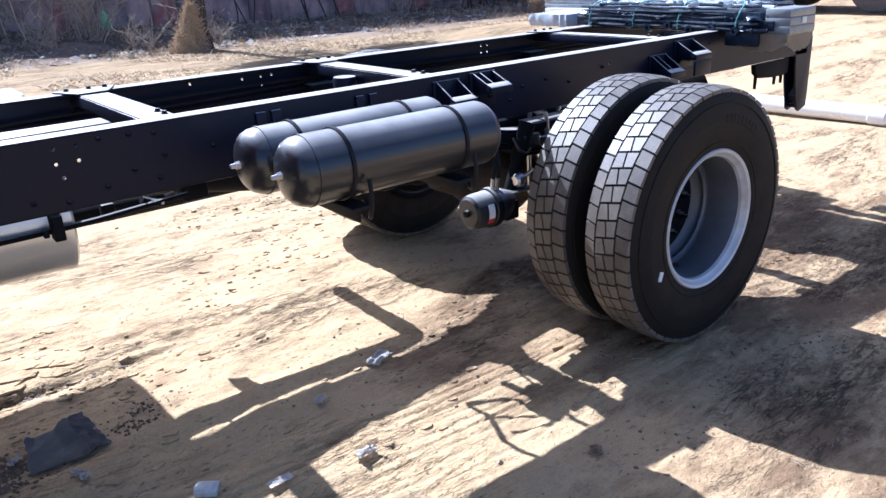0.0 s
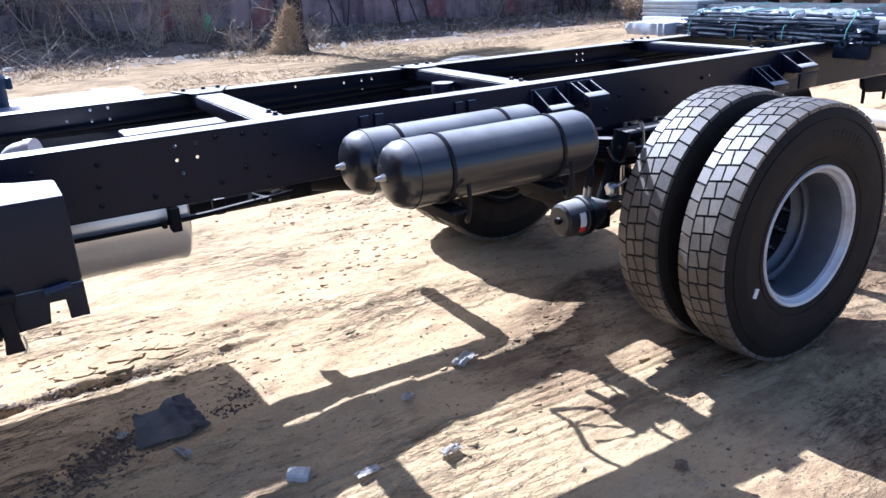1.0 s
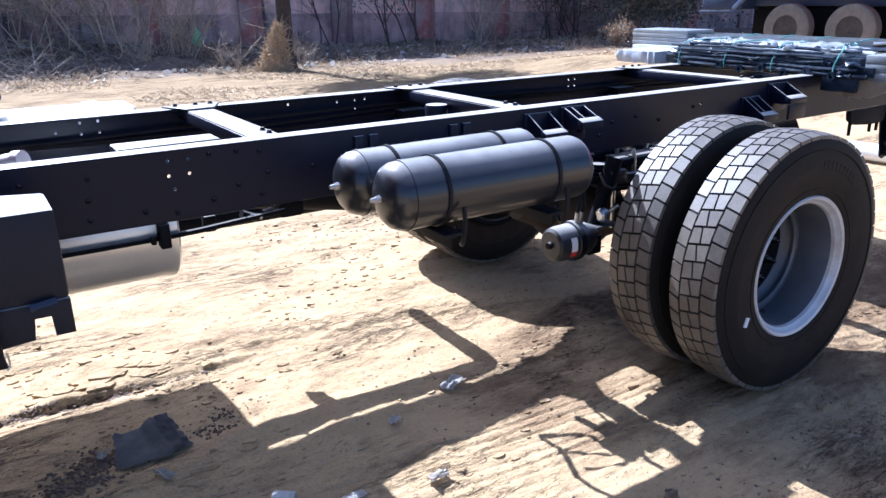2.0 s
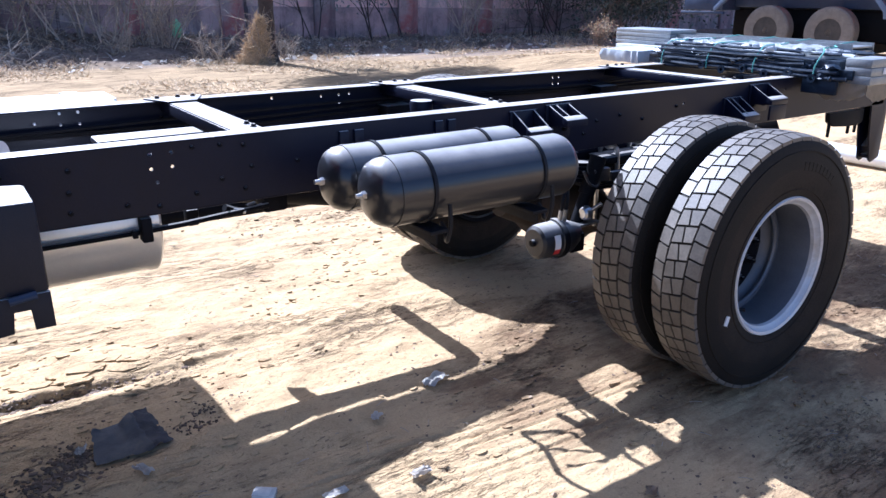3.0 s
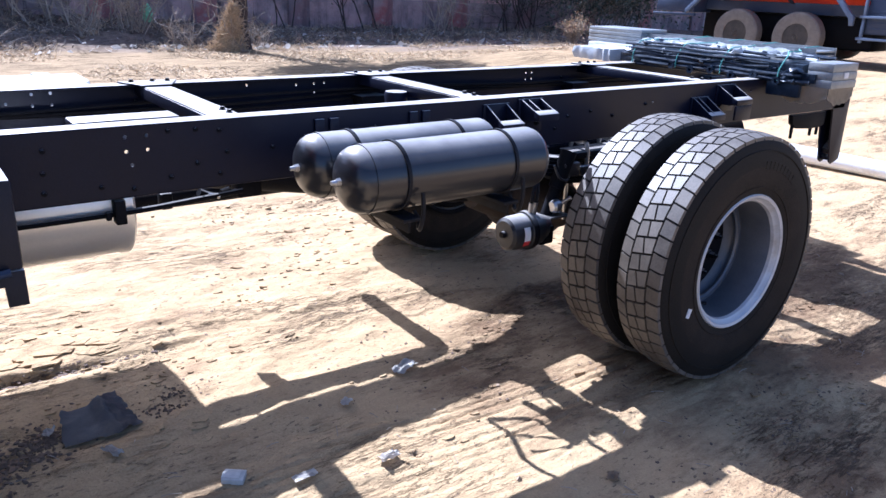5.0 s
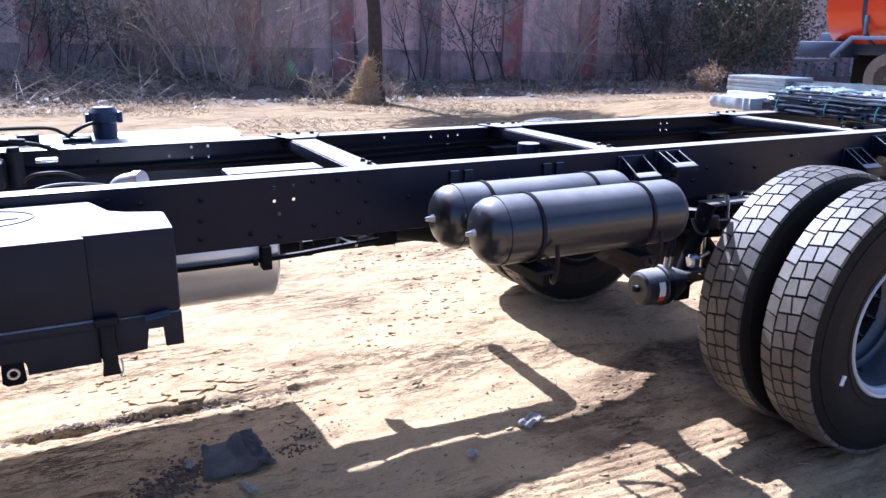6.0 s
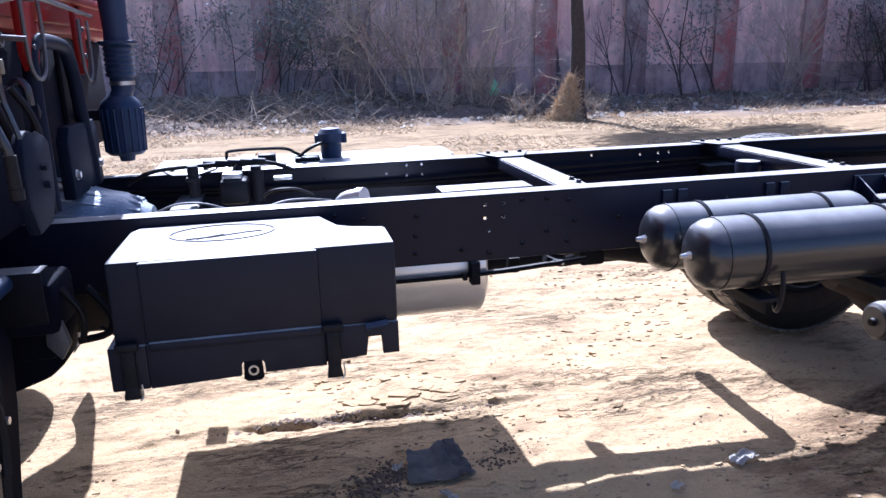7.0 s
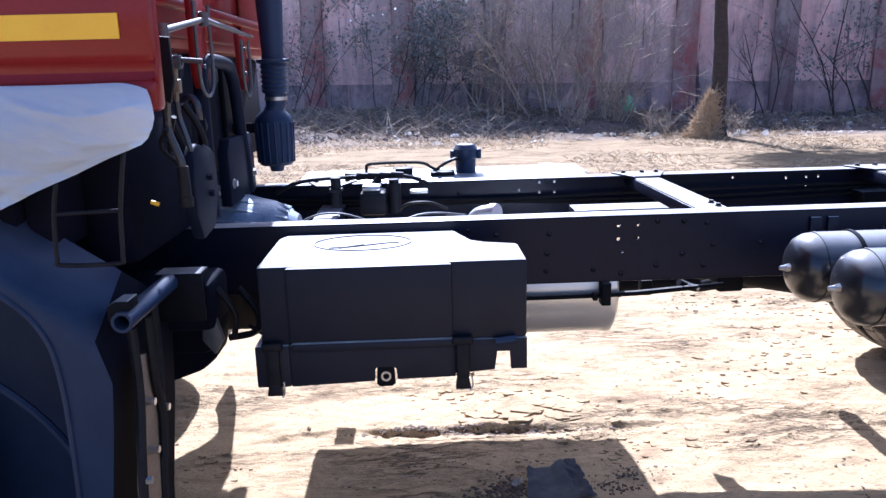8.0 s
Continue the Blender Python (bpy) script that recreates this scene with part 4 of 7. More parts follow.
build_bracket(-0.625, 0.105, 1.02, 0.115, 0.062)
build_bracket(-0.448, 0.105, 1.03, 0.115, 0.046, third=True)
build_bracket(0.655, 0.11, 0.975, 0.12, 0.07, third=True)
build_bracket(0.855, 0.13, 1.025, 0.12, 0.06, True)

# under-rail rods, clips and hoses
bm = bmesh.new()
sweep(bm, [(-2.6, -0.40, 0.775), (-2.01, -0.40, 0.775), (-1.78, -0.39, 0.783), (-1.62, -0.38, 0.79)], 0.0092, 8, 3)
part("brake_rod", bm, BLACK_IN, truck)
bm = bmesh.new()
block(bm, -2.027, -1.997, -0.445, -0.40, 0.752, 0.826, 0.004)
block(bm, -2.050, -2.035, -0.43, -0.41, 0.765, 0.79, 0.003)
part("rod_clip", bm, BLACK_IN, truck, "black clip that holds a rod under the rail")
bm = bmesh.new()
sweep(bm, [(-1.76, -0.37, 0.80), (-1.70, -0.36, 0.775), (-1.62, -0.36, 0.785), (-1.58, -0.35, 0.80)], 0.013, 8)
block(bm, -1.635, -1.55, -0.38, -0.31, 0.762, 0.822, 0.012)
rod(bm, (-1.66, -0.37, 0.795), (-1.69, -0.375, 0.79), 0.012)
block(bm, -1.86, -1.82, -0.3, -0.26, 0.735, 0.79, 0.008)
part("relay_valve", bm, BLACK_IN, truck, "small valve with pipes under the rail")
bm = bmesh.new()
rod(bm, (-1.735, -0.383, 0.79), (-1.70, -0.388, 0.783), 0.0075)
part("bright_clevis", bm, STEEL, truck)
placed()
bm = bmesh.new()
block(bm, -0.86, -0.77, -0.40, -0.29, 0.70, 0.765, 0.014)
block(bm, -0.77, -0.70, -0.42, -0.33, 0.715, 0.755, 0.010)
rod(bm, (-0.82, -0.35, 0.71), (-0.82, -0.35, 0.665), 0.026, seg=16)
rod(bm, (-0.80, -0.34, 0.76), (-0.80, -0.37, 0.86), 0.010, seg=10)
rod(bm, (-0.805, -0.13, 0.72), (-0.79, -0.30, 0.725), 0.017, 0.019, seg=14)
valve = part("load_valve", bm, HOSE, truck, "black brake valve with air hoses under the frame")
for pts, r in (([(-0.84, -0.29, 0.74), (-0.86, -0.225, 0.72), (-0.92, -0.180, 0.72), (-0.985, -0.145, 0.72), (-0.997, -0.155, 0.72), (-0.99, -0.22, 0.72), (-1.005, -0.29, 0.72), (-1.047, -0.385, 0.72), (-1.045, -0.46, 0.74), (-1.02, -0.52, 0.80)], 0.0095),
               ([(-0.70, -0.345, 0.74), (-0.735, -0.26, 0.72), (-0.735, -0.22, 0.72), (-0.70, -0.05, 0.72), (-0.695, -0.02, 0.75), (-0.695, 0.0, 0.84)], 0.0065),
               ([(-0.86, -0.36, 0.73), (-0.92, -0.33, 0.70), (-0.99, -0.30, 0.69), (-1.03, -0.36, 0.72)], 0.0065),
               ([(-0.84, -0.40, 0.73), (-0.88, -0.45, 0.70), (-0.93, -0.43, 0.69), (-0.99, -0.37, 0.71)], 0.0065)):
    bm = bmesh.new()
    sweep(bm, pts, r, 8, 3)
    part("air_hose", bm, HOSE, valve)
placed(z=(1, 0.027))
# wiring and air pipes along the far rail
for k in range(3):
    bm = bmesh.new()
    sweep(bm, [(-3.2 + 0.9 * i, HALF - 0.022 - 0.012 * k, 0.93 + 0.014 * math.sin(2.3 * i + k) + 0.02 * k) for i in range(6)], 0.007, 6, 4)
    part("wiring_loom", bm, HOSE, truck)
bm = bmesh.new()
rod(bm, (-1.5, HALF - 0.05, 0.845), (0.9, HALF - 0.05, 0.845), 0.008)
part("air_pipe", bm, HOSE, truck)

# silencer between the rails
placed((1, -0.010), (1, 0), (1, 0.038))
bm = bmesh.new()
lathe(bm, [(-2.80, 0.0), (-2.80, 0.14), (-2.775, 0.173), (-2.755, 0.178), (-1.985, 0.178), (-1.97, 0.182), (-1.952, 0.182), (-1.945, 0.175), (-1.943, 0.160), (-1.948, 0.0)], "x", (0, -0.200, 0.764), 72)
part("silencer", bm, ALU, truck, "bright silver exhaust drum under the frame")
bm = bmesh.new()
sweep(bm, [(-2.40, -0.02, 0.84), (-2.39, -0.03, 0.92), (-2.365, -0.05, 0.965), (-2.32, -0.09, 0.980)], 0.030, 20)
rod(bm, (-2.325, -0.087, 0.9795), (-2.305, -0.103, 0.9825), 0.034, 0.034, 24)
part("exhaust_stub", bm, ALU, truck, "short bright pipe stub")
bm = bmesh.new()
sweep(bm, [(-2.66, -0.25, 0.985), (-2.58, -0.2, 1.004), (-2.50, -0.18, 1.004), (-2.42, -0.16, 0.99)], 0.003)
part("bright_pipe", bm, GREY_STEEL, truck)

# fuel tank on the far side
placed((0.964, 0.013), (1, 0.01), (1, 0.012))
bm = bmesh.new()
out = []
cy, cz, hy, hz, rr = 0.712, 0.872, 0.247, 0.18, 0.12
for (sy, sz, a0) in ((1, 1, 0), (-1, 1, 90), (-1, -1, 180), (1, -1, 270)):
    for k in range(7):
        a = radians(a0 + 15 * k)
        out.append((cy + sy * (hy - rr) + rr * math.cos(a), cz + sz * (hz - rr) + rr * math.sin(a)))
prism(bm, out, -3.225, -1.93, "x", 0.018)
fuel = part("fuel_tank", bm, ALU_DULL, truck, "bright aluminium fuel tank outside the rail", 30)
for x in (-2.85, -2.07):
    bm = bmesh.new()
    o2 = [(cy + (y - cy) * 1.035, cz + (z - cz) * 1.035) for y, z in out]
    prism(bm, o2, x - 0.03, x + 0.03, "x", 0.002)
    part("tank_strap", bm, ALU_DULL, fuel)
bm = bmesh.new()
block(bm, -3.155, -3.07, 0.94, 1.062, 0.672, 0.716, 0.004)
part("step_bracket", bm, BLACK_IN, fuel)
bm = bmesh.new()
lathe(bm, [(1.045, 0.0), (1.045, 0.046), (1.112, 0.047), (1.117, 0.054), (1.127, 0.057), (1.156, 0.057), (1.164, 0.050), (1.176, 0.040), (1.180, 0.0)], "z", (-2.475, 0.66, 0), 32)
block(bm, -2.428, -2.404, 0.63, 0.69, 1.112, 1.158, 0.008)
block(bm, -2.546, -2.522, 0.64, 0.68, 1.112, 1.152, 0.006)
part("filler_cap", bm, BLUE_BLACK, fuel, "dark locking filler cap on a neck")
bm = bmesh.new()
sweep(bm, [(-2.93, 0.62, 1.045), (-2.93, 0.62, 1.085), (-2.91, 0.62, 1.105), (-2.75, 0.62, 1.108), (-2.67, 0.62, 1.102), (-2.63, 0.62, 1.08), (-2.57, 0.63, 1.055)], 0.007, 8)
sweep(bm, [(-2.63, 0.6, 1.06), (-2.58, 0.58, 1.10), (-2.52, 0.60, 1.12), (-2.49, 0.62, 1.10)], 0.007, 8)
block(bm, -2.80, -2.72, 0.60, 0.66, 1.052, 1.085, 0.008)
block(bm, -2.64, -2.53, 0.57, 0.66, 1.05, 1.068, 0.004)
part("breather_pipe", bm, HOSE, fuel, "black sender unit and breather pipes")

# battery box with its cover
placed((0.934, -0.165), (0.891, -0.0635), (0.947, 0.0836))
BX0, BX1, BY0, BY1, BZT = -3.035, -2.305, -0.868, -0.445, 1.012
bm = bmesh.new()
# cover: plan outline with a step at the rear end
plan = [(BX0, BY0), (BX1, BY0), (BX1 + 0.0, BY0 + 0.20), (BX1 - 0.10, BY0 + 0.215), (BX1 - 0.145, BY0 + 0.25), (BX1 - 0.175, BY1), (BX0 + 0.02, BY1), (BX0, BY1 - 0.05)]
prism(bm, plan, 0.79, BZT, "z", 0.010)
box = part("battery_box", bm, BOX_PLASTIC, truck, "black plastic battery box cover, dusty top with painted sun glare")
bm = bmesh.new()
block(bm, BX0 + 0.078, BX1 - 0.205, BY0 - 0.012, BY0 + 0.05, 0.80, BZT - 0.004, 0.008)
part("raised_panel", bm, BOX_PLASTIC, box)
bm = bmesh.new()
block(bm, BX0 - 0.02, BX0 + 0.075, BY0 - 0.006, BY1, 0.672, 0.792, 0.006)
prism(bm, [(BX0 + 0.075, 0.79), (BX1 - 0.20, 0.79), (BX1 - 0.20, 0.685), (-2.668, 0.683), (-2.668, 0.715), (-2.676, 0.722), (-2.723, 0.722), (-2.730, 0.715), (-2.730, 0.680), (BX0 + 0.075, 0.672)], BY0 - 0.004, BY0 + 0.02, "y", 0.002)
prism(bm, [(BX1 - 0.20, 0.79), (BX1, 0.79), (BX1, 0.700), (BX1 - 0.045, 0.700), (BX1 - 0.045, 0.755), (BX1 - 0.085, 0.755), (BX1 - 0.09, 0.70), (BX1 - 0.20, 0.692)], BY0 - 0.001, BY0 + 0.018, "y", 0.002)
block(bm, BX0, BX1 - 0.1, BY0 + 0.022, BY1, 0.73, 0.80, 0.004)
part("tray", bm, BOX_PLASTIC, box, "black battery tray with cut-outs")
bm = bmesh.new()
block(bm, BX0 + 0.08, BX1 - 0.20, BY0 - 0.016, BY0 + 0.01, 0.772, 0.800, 0.010)
part("ledge", bm, BOX_PLASTIC, box)
bm = bmesh.new()
prism(bm, [(-2.723, 0.722), (-2.676, 0.722), (-2.673, 0.668), (-2.683, 0.660), (-2.716, 0.660), (-2.726, 0.668)], BY0 + 0.004, BY0 + 0.012, "y", 0.002)
part("lock_tab", bm, BLACK_IN, box)
bm = bmesh.new()
lathe(bm, [(BY0 + 0.0035, 0.014), (BY0 - 0.003, 0.014), (BY0 - 0.003, 0.009), (BY0 + 0.0035, 0.009)], "y", (-2.699, 0, 0.692), 20, close=True)
part("lock_ring", bm, STEEL, box)
for x in (-3.005, -2.485):
    bm = bmesh.new()
    block(bm, x - 0.018, x + 0.018, BY0 - 0.024, BY0 - 0.004, 0.685, 0.785, 0.006)
    block(bm, x - 0.028, x + 0.028, BY0 - 0.028, BY0, 0.782, 0.806, 0.006)
    prism(bm, [(x - 0.016, 0.69), (x + 0.016, 0.69), (x + 0.022, 0.652), (x - 0.022, 0.652)], BY0 - 0.02, BY0 + 0.006, "y", 0.004)
    part("rubber_latch", bm, HOSE, box, "black rubber latch")
    bm = bmesh.new()
    sweep(bm, [(x + 0.024, BY0 - 0.012, 0.69), (x + 0.026, BY0 - 0.016, 0.662), (x + 0.018, BY0 - 0.018, 0.648)], 0.0025, 6)
    part("latch_wire", bm, STEEL, box)
bm = bmesh.new()
block(bm, BX1 - 0.085, BX1 - 0.045, BY0 + 0.01, BY0 + 0.05, 0.775, 0.792, 0.004)
rod(bm, (BX1 - 0.09, BY0 - 0.012, 0.785), (BX1 - 0.03, BY0 - 0.012, 0.792), 0.010)
part("cable_clip", bm, BLUE_BLACK, box)
bm = bmesh.new()
rod(bm, (BX1 - 0.075, BY0 + 0.035, 0.745), (BX1 - 0.075, BY0 + 0.035, 0.765), 0.008)
part("red_terminal", bm, RED, box, "red battery terminal")
# embossed oval and bars on the lid
bm = bmesh.new()
pts = [(-2.765 + 0.145 * math.cos(2 * math.pi * k / 48), -0.600 + 0.105 * math.sin(2 * math.pi * k / 48), BZT + 0.001) for k in range(48)]
sweep(bm, pts + [pts[0]], 0.0026, 6, 0)
sweep(bm, [(-2.86, -0.665, BZT + 0.001), (-2.79, -0.655, BZT + 0.001), (-2.70, -0.62, BZT + 0.001), (-2.655, -0.613, BZT + 0.001)], 0.0026, 6, 2)
sweep(bm, [(-2.83, -0.67, BZT + 0.001), (-2.76, -0.63, BZT + 0.001)], 0.0026, 6, 0)
part("lid_emblem", bm, BOX_PLASTIC, box, "raised oval emblem outline")

# rear underrun leg and tail
placed((1.2, 0.014), (1, 0), (1.13, -0.096))
for s in (-1, 1):
    bm = bmesh.new()
    y0, y1 = sorted((s * HALF, s * (HALF - 0.075)))
    prism(bm, [(1.60, 0.93), (1.775, 0.93), (1.785, 0.572), (1.778, 0.565), (1.715, 0.545), (1.69, 0.56), (1.655, 0.70), (1.63, 0.835)], y0, y0 + 0.010, "y", 0.003)
    prism(bm, [(1.60, 0.93), (1.775, 0.93), (1.785, 0.572), (1.778, 0.565), (1.715, 0.545), (1.69, 0.56), (1.655, 0.70), (1.63, 0.835)], y1 - 0.010, y1, "y", 0.003)
    block(bm, 1.70, 1.80, y0 + 0.011, y1 - 0.011, 0.565, 0.585, 0.003)
    block(bm, 1.770, 1.776, y0 + 0.011, y1 - 0.011, 0.60, 0.93, 0.002)
    prism(bm, [(1.70, 0.60), (1.765, 0.66), (1.765, 0.685), (1.695, 0.625)], y0 + 0.012, y1 - 0.012, "y", 0.002)
    part("underrun_leg", bm, BLACK, truck, "black tapering underrun leg")
    bm = bmesh.new()
    prism(bm, [(1.30, 0.835), (1.60, 0.835), (1.60, 0.765), (1.56, 0.755), (1.47, 0.755), (1.35, 0.765), (1.31, 0.79)], y0 + 0.02, y0 + 0.05, "y", 0.004)
    for x in (1.33, 1.50, 1.56):
        rod(bm, (x, y0 + 0.035, 0.79), (x, y0 + 0.035, 0.715), 0.010, 0.008, seg=8)
    part("lamp_bracket", bm, BLACK_IN, truck)
bm = bmesh.new()
lathe(bm, [(0.9, 0.0), (0.9, 0.10), (0.94, 0.13), (1.2, 0.13), (1.24, 0.10), (1.24, 0.0)], "x", (0, -0.1, 0.70), 32)
part("spare_air_tank", bm, BLACK_IN, truck, "dark cylinder under the tail")

placed()


# ---- cab and what stands behind it ----
def build_cab():
    bm = bmesh.new()
    prof = [(-1.180, 1.445), (-1.186, 1.500), (-1.172, 1.512), (-1.170, 1.530), (-1.184, 1.545), (-1.190, 1.62), (-1.186, 1.80), (-1.15, 2.2), (-1.10, 2.6), (-1.08, 2.62), (-1.12, 2.2), (-1.135, 1.70), (-1.135, 1.445)]
    prism(bm, prof, -5.1, -3.076, "x", 0.012)
    cab = part("cab_side", bm, RED, truck, "glossy red cab side panel", 25)
    bm = bmesh.new()
    block(bm, -5.1, -3.30, -1.13, 1.15, 1.585, 2.65, 0.03)
    part("cab_back", bm, RED, cab, "red cab back wall in shade")
    # floor and recess fill, coloured as the shade of the hollow
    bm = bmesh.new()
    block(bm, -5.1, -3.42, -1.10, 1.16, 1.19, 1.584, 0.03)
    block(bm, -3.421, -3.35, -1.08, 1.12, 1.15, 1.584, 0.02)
    part("cab_floor", bm, SHADE_BLACK, cab)
    for y in (-0.62, -0.02, 0.55):
        bm = bmesh.new()
        block(bm, -3.302, -3.280, y, y + 0.40, 1.62, 2.5, 0.012)
        part("pressed_panel", bm, RED, cab)
    bm = bmesh.new()
    block(bm, -3.302, -3.265, -0.9, 1.12, 1.70, 1.735, 0.012)
    part("pressed_rib", bm, RED, cab)
    bm = bmesh.new()
    block(bm, -5.1, -3.132, -1.1935, -1.1895, 1.581, 1.627, 0.0)
    part("reflective_tape", bm, YELLOW, cab, "yellow reflective tape strip")
    # wrapping film over the sill
    bm = bmesh.new()
    nx, nz = 150, 60
    rows = []
    for j in range(nz + 1):
        v = j / nz
        row = []
        for i in range(nx + 1):
            u = i / nx
            x = -4.0 + (0.908 + 0.012 * v * (1 - v) * 4 - 0.05 * max(0, v - 0.5) ** 1.5) * u
            low = 1.20 + 0.185 * max(0.0, (u - 0.52) / 0.48) ** 0.9
            z = 1.500 - 0.012 * max(0, (u - 0.94) / 0.06) ** 2
            z += (low - z) * v + 0.004 * noise.noise(Vector((x * 9, v * 3, 2)))
            bulge = 0.030 * math.sin(math.pi * min(1, v * 1.15)) ** 0.8 * min(1, (1 - u) / 0.06 + 0.25)
            fold = 0.004 * math.sin(26 * (x * 0.35 + z) + 3 * noise.noise(Vector((x * 5, z * 5, 0)))) * v * v
            y = -1.194 - bulge - 0.009 * noise.fractal(Vector((x * 5, z * 22 + x * 6, 1)), 0.8, 2, 5) * (0.3 + v) - fold - 0.010 * (1 - abs(noise.noise(Vector((x * 4 + z * 7, z * 9 - x * 3, 5))))) ** 8 * (0.25 + v)
            row.append(bm.verts.new((x, y, z)))
        rows.append(row)
    for a, b in zip(rows, rows[1:]):
        for i in range(nx):
            bm.faces.new((a[i], a[i + 1], b[i + 1], b[i]))
    bmesh.ops.solidify(bm, geom=bm.faces[:], thickness=0.003)
    part("wrapping_film", bm, FILM, cab, "crumpled white protective film on the sill", 60)
    # added panel, unseen behind the film, that keeps the sun off it
    bm = bmesh.new()
    prism(bm, [(-5.1, 1.25), (-3.5, 1.27), (-3.3, 1.33), (-3.13, 1.40), (-3.11, 1.444), (-5.1, 1.444)], -1.175, -1.14, "y", 0.006)
    part("sill_sun_block", bm, SHADE_BLACK, cab)
    return cab


build_cab()


# mudguard: a sloping shoulder over a round arch
def build_mudguard():
    top = [(-4.9, 1.10), (-4.7, 1.27), (-4.45, 1.32), (-3.62, 1.32), (-3.472, 1.264), (-3.238, 1.101), (-3.234, 1.00), (-3.245, 0.84), (-3.275, 0.58), (-3.285, 0.42)]
    side = [(-4.86, 0.95), (-4.68, 1.14), (-4.45, 1.20), (-3.66, 1.20), (-3.42, 1.149), (-3.250, 0.992), (-3.226, 0.90), (-3.236, 0.80), (-3.262, 0.60), (-3.27, 0.42)]
    arch = [(-4.75, 0.80), (-4.60, 1.02), (-4.42, 1.13), (-3.72, 1.165), (-3.50, 1.140), (-3.405, 1.085), (-3.348, 1.015), (-3.326, 0.92), (-3.322, 0.75), (-3.33, 0.42)]
    loops = [([(x, z - 0.14) for x, z in top], -0.80), (top, -1.06), (side, -1.205), (arch, -1.205), (arch, -0.80)]
    bm = bmesh.new()
    rows = [[bm.verts.new((x, y, z)) for x, z in line] for line, y in loops]
    for a, b in zip(rows, rows[1:] + rows[:1]):
        for i in range(len(a) - 1):
            bm.faces.new((a[i], a[i + 1], b[i + 1], b[i]))
    for i in (0, -1):
        bm.faces.new([r[i] for r in rows])
    bmesh.ops.bevel(bm, geom=[e for e in bm.edges if e.calc_face_angle(0) > 0.3], offset=0.026, segments=4, affect="EDGES", profile=0.5)
    # faces square to x are coloured as shade
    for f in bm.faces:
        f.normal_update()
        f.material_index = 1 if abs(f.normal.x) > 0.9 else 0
    return part("mudguard", bm, [BLUE_BLACK, SHADE_BLACK], truck, "blue-black moulded front mudguard", 80)


guard = build_mudguard()


def build_far_guard():
    """The far mudguard: a round arch about the wheel, straight behind, drawn to a tip."""
    cx, cz, r = -4.165, 0.505, 0.65
    inner = [(cx + r * math.cos(radians(a)), cz + r * math.sin(radians(a))) for a in range(-26, 176, 8)]
    outer = [(-4.86, 0.58), (-4.86, 1.05), (-4.70, 1.26), (-3.60, 1.26), (-3.45, 1.14), (-3.44, 1.00), (-3.470, 0.78), (-3.505, 0.48), (-3.562, 0.24)]
    bm = bmesh.new()
    prism(bm, inner + outer, 0.80, 1.10, "y", 0.004)
    part("mudguard", bm, BLUE_BLACK, truck, "blue-black far mudguard with a round arch", 40)


build_far_guard()
bm = bmesh.new()
sweep(bm, [(-3.9, -1.206, 1.165), (-3.72, -1.206, 1.162), (-3.50, -1.206, 1.137), (-3.405, -1.206, 1.082), (-3.350, -1.206, 1.012), (-3.329, -1.206, 0.92), (-3.325, -1.206, 0.75), (-3.333, -1.206, 0.43)], 0.006, 8, 4)
part("arch_lip", bm, BLUE_BLACK, guard)
bm = bmesh.new()
prism(bm, [(-4.8, 0.18), (-4.7, 0.95), (-4.42, 1.11), (-3.72, 1.145), (-3.50, 1.12), (-3.41, 1.07), (-3.35, 1.0), (-3.326, 0.90), (-3.322, 0.45), (-3.33, 0.18)], -0.82, -0.79, "y", 0.004)
part("arch_liner", bm, BLUE_BLACK, guard)
for k, r in enumerate((0.56, 0.60)):
    bm = bmesh.new()
    sweep(bm, [(-4.10 + (r + 0.16) * math.cos(radians(a)), -1.02 - 0.05 * k, 0.48 + r * 0.92 * math.sin(radians(a))) for a in range(-2, 120, 8)], 0.008, 6, 2)
    part("liner_rib", bm, BLUE_BLACK, guard)
bm = bmesh.new()
prism(bm, [(-1.130, 0.93), (-1.02, 0.90), (-1.07, 0.62), (-1.12, 0.42), (-1.22, 0.42), (-1.20, 0.66), (-1.16, 0.80)], -3.206, -3.200, "x", 0.001)
flap = part("mud_flap", bm, DUSTY_FLAP, guard, "beige dusty rubber mud flap")
for pts in ([(-3.196, -1.150, 1.00), (-3.196, -1.150, 0.85), (-3.196, -1.19, 0.68), (-3.196, -1.22, 0.45)], [(-3.196, -1.015, 1.02), (-3.196, -1.02, 0.85), (-3.196, -1.065, 0.65), (-3.196, -1.11, 0.42)], [(-3.190, -1.075, 1.0), (-3.190, -1.070, 0.85), (-3.190, -1.050, 0.76), (-3.190, -1.07, 0.66)]):
    bm = bmesh.new()
    sweep(bm, pts, 0.011, 8, 3)
    part("flap_strap", bm, HOSE, guard, "black strap along the flap")
for y, z in ((-1.12, 0.82), (-1.13, 0.71), (-1.19, 0.67), (-1.04, 0.77)):
    bm = bmesh.new()
    rod(bm, (-3.20, y, z), (-3.176, y, z), 0.010, 0.009, 6)
    part("flap_bolt", bm, STEEL, guard)
bm = bmesh.new()
lathe(bm, [(-1.205, 0.0155), (-1.205, 0.0215), (-0.905, 0.0215), (-0.905, 0.0155)], "y", (-3.192, 0, 1.03), 24, close=True)
part("stay_tube", bm, BLUE_BLACK, truck, "open-ended tube stay")
bm = bmesh.new()
prism(bm, [(-3.222, 1.03), (-3.222, 1.062), (-3.205, 1.072), (-3.178, 1.072), (-3.178, 1.051), (-3.205, 1.051), (-3.212, 1.03)], -1.195, -1.14, "y", 0.002)
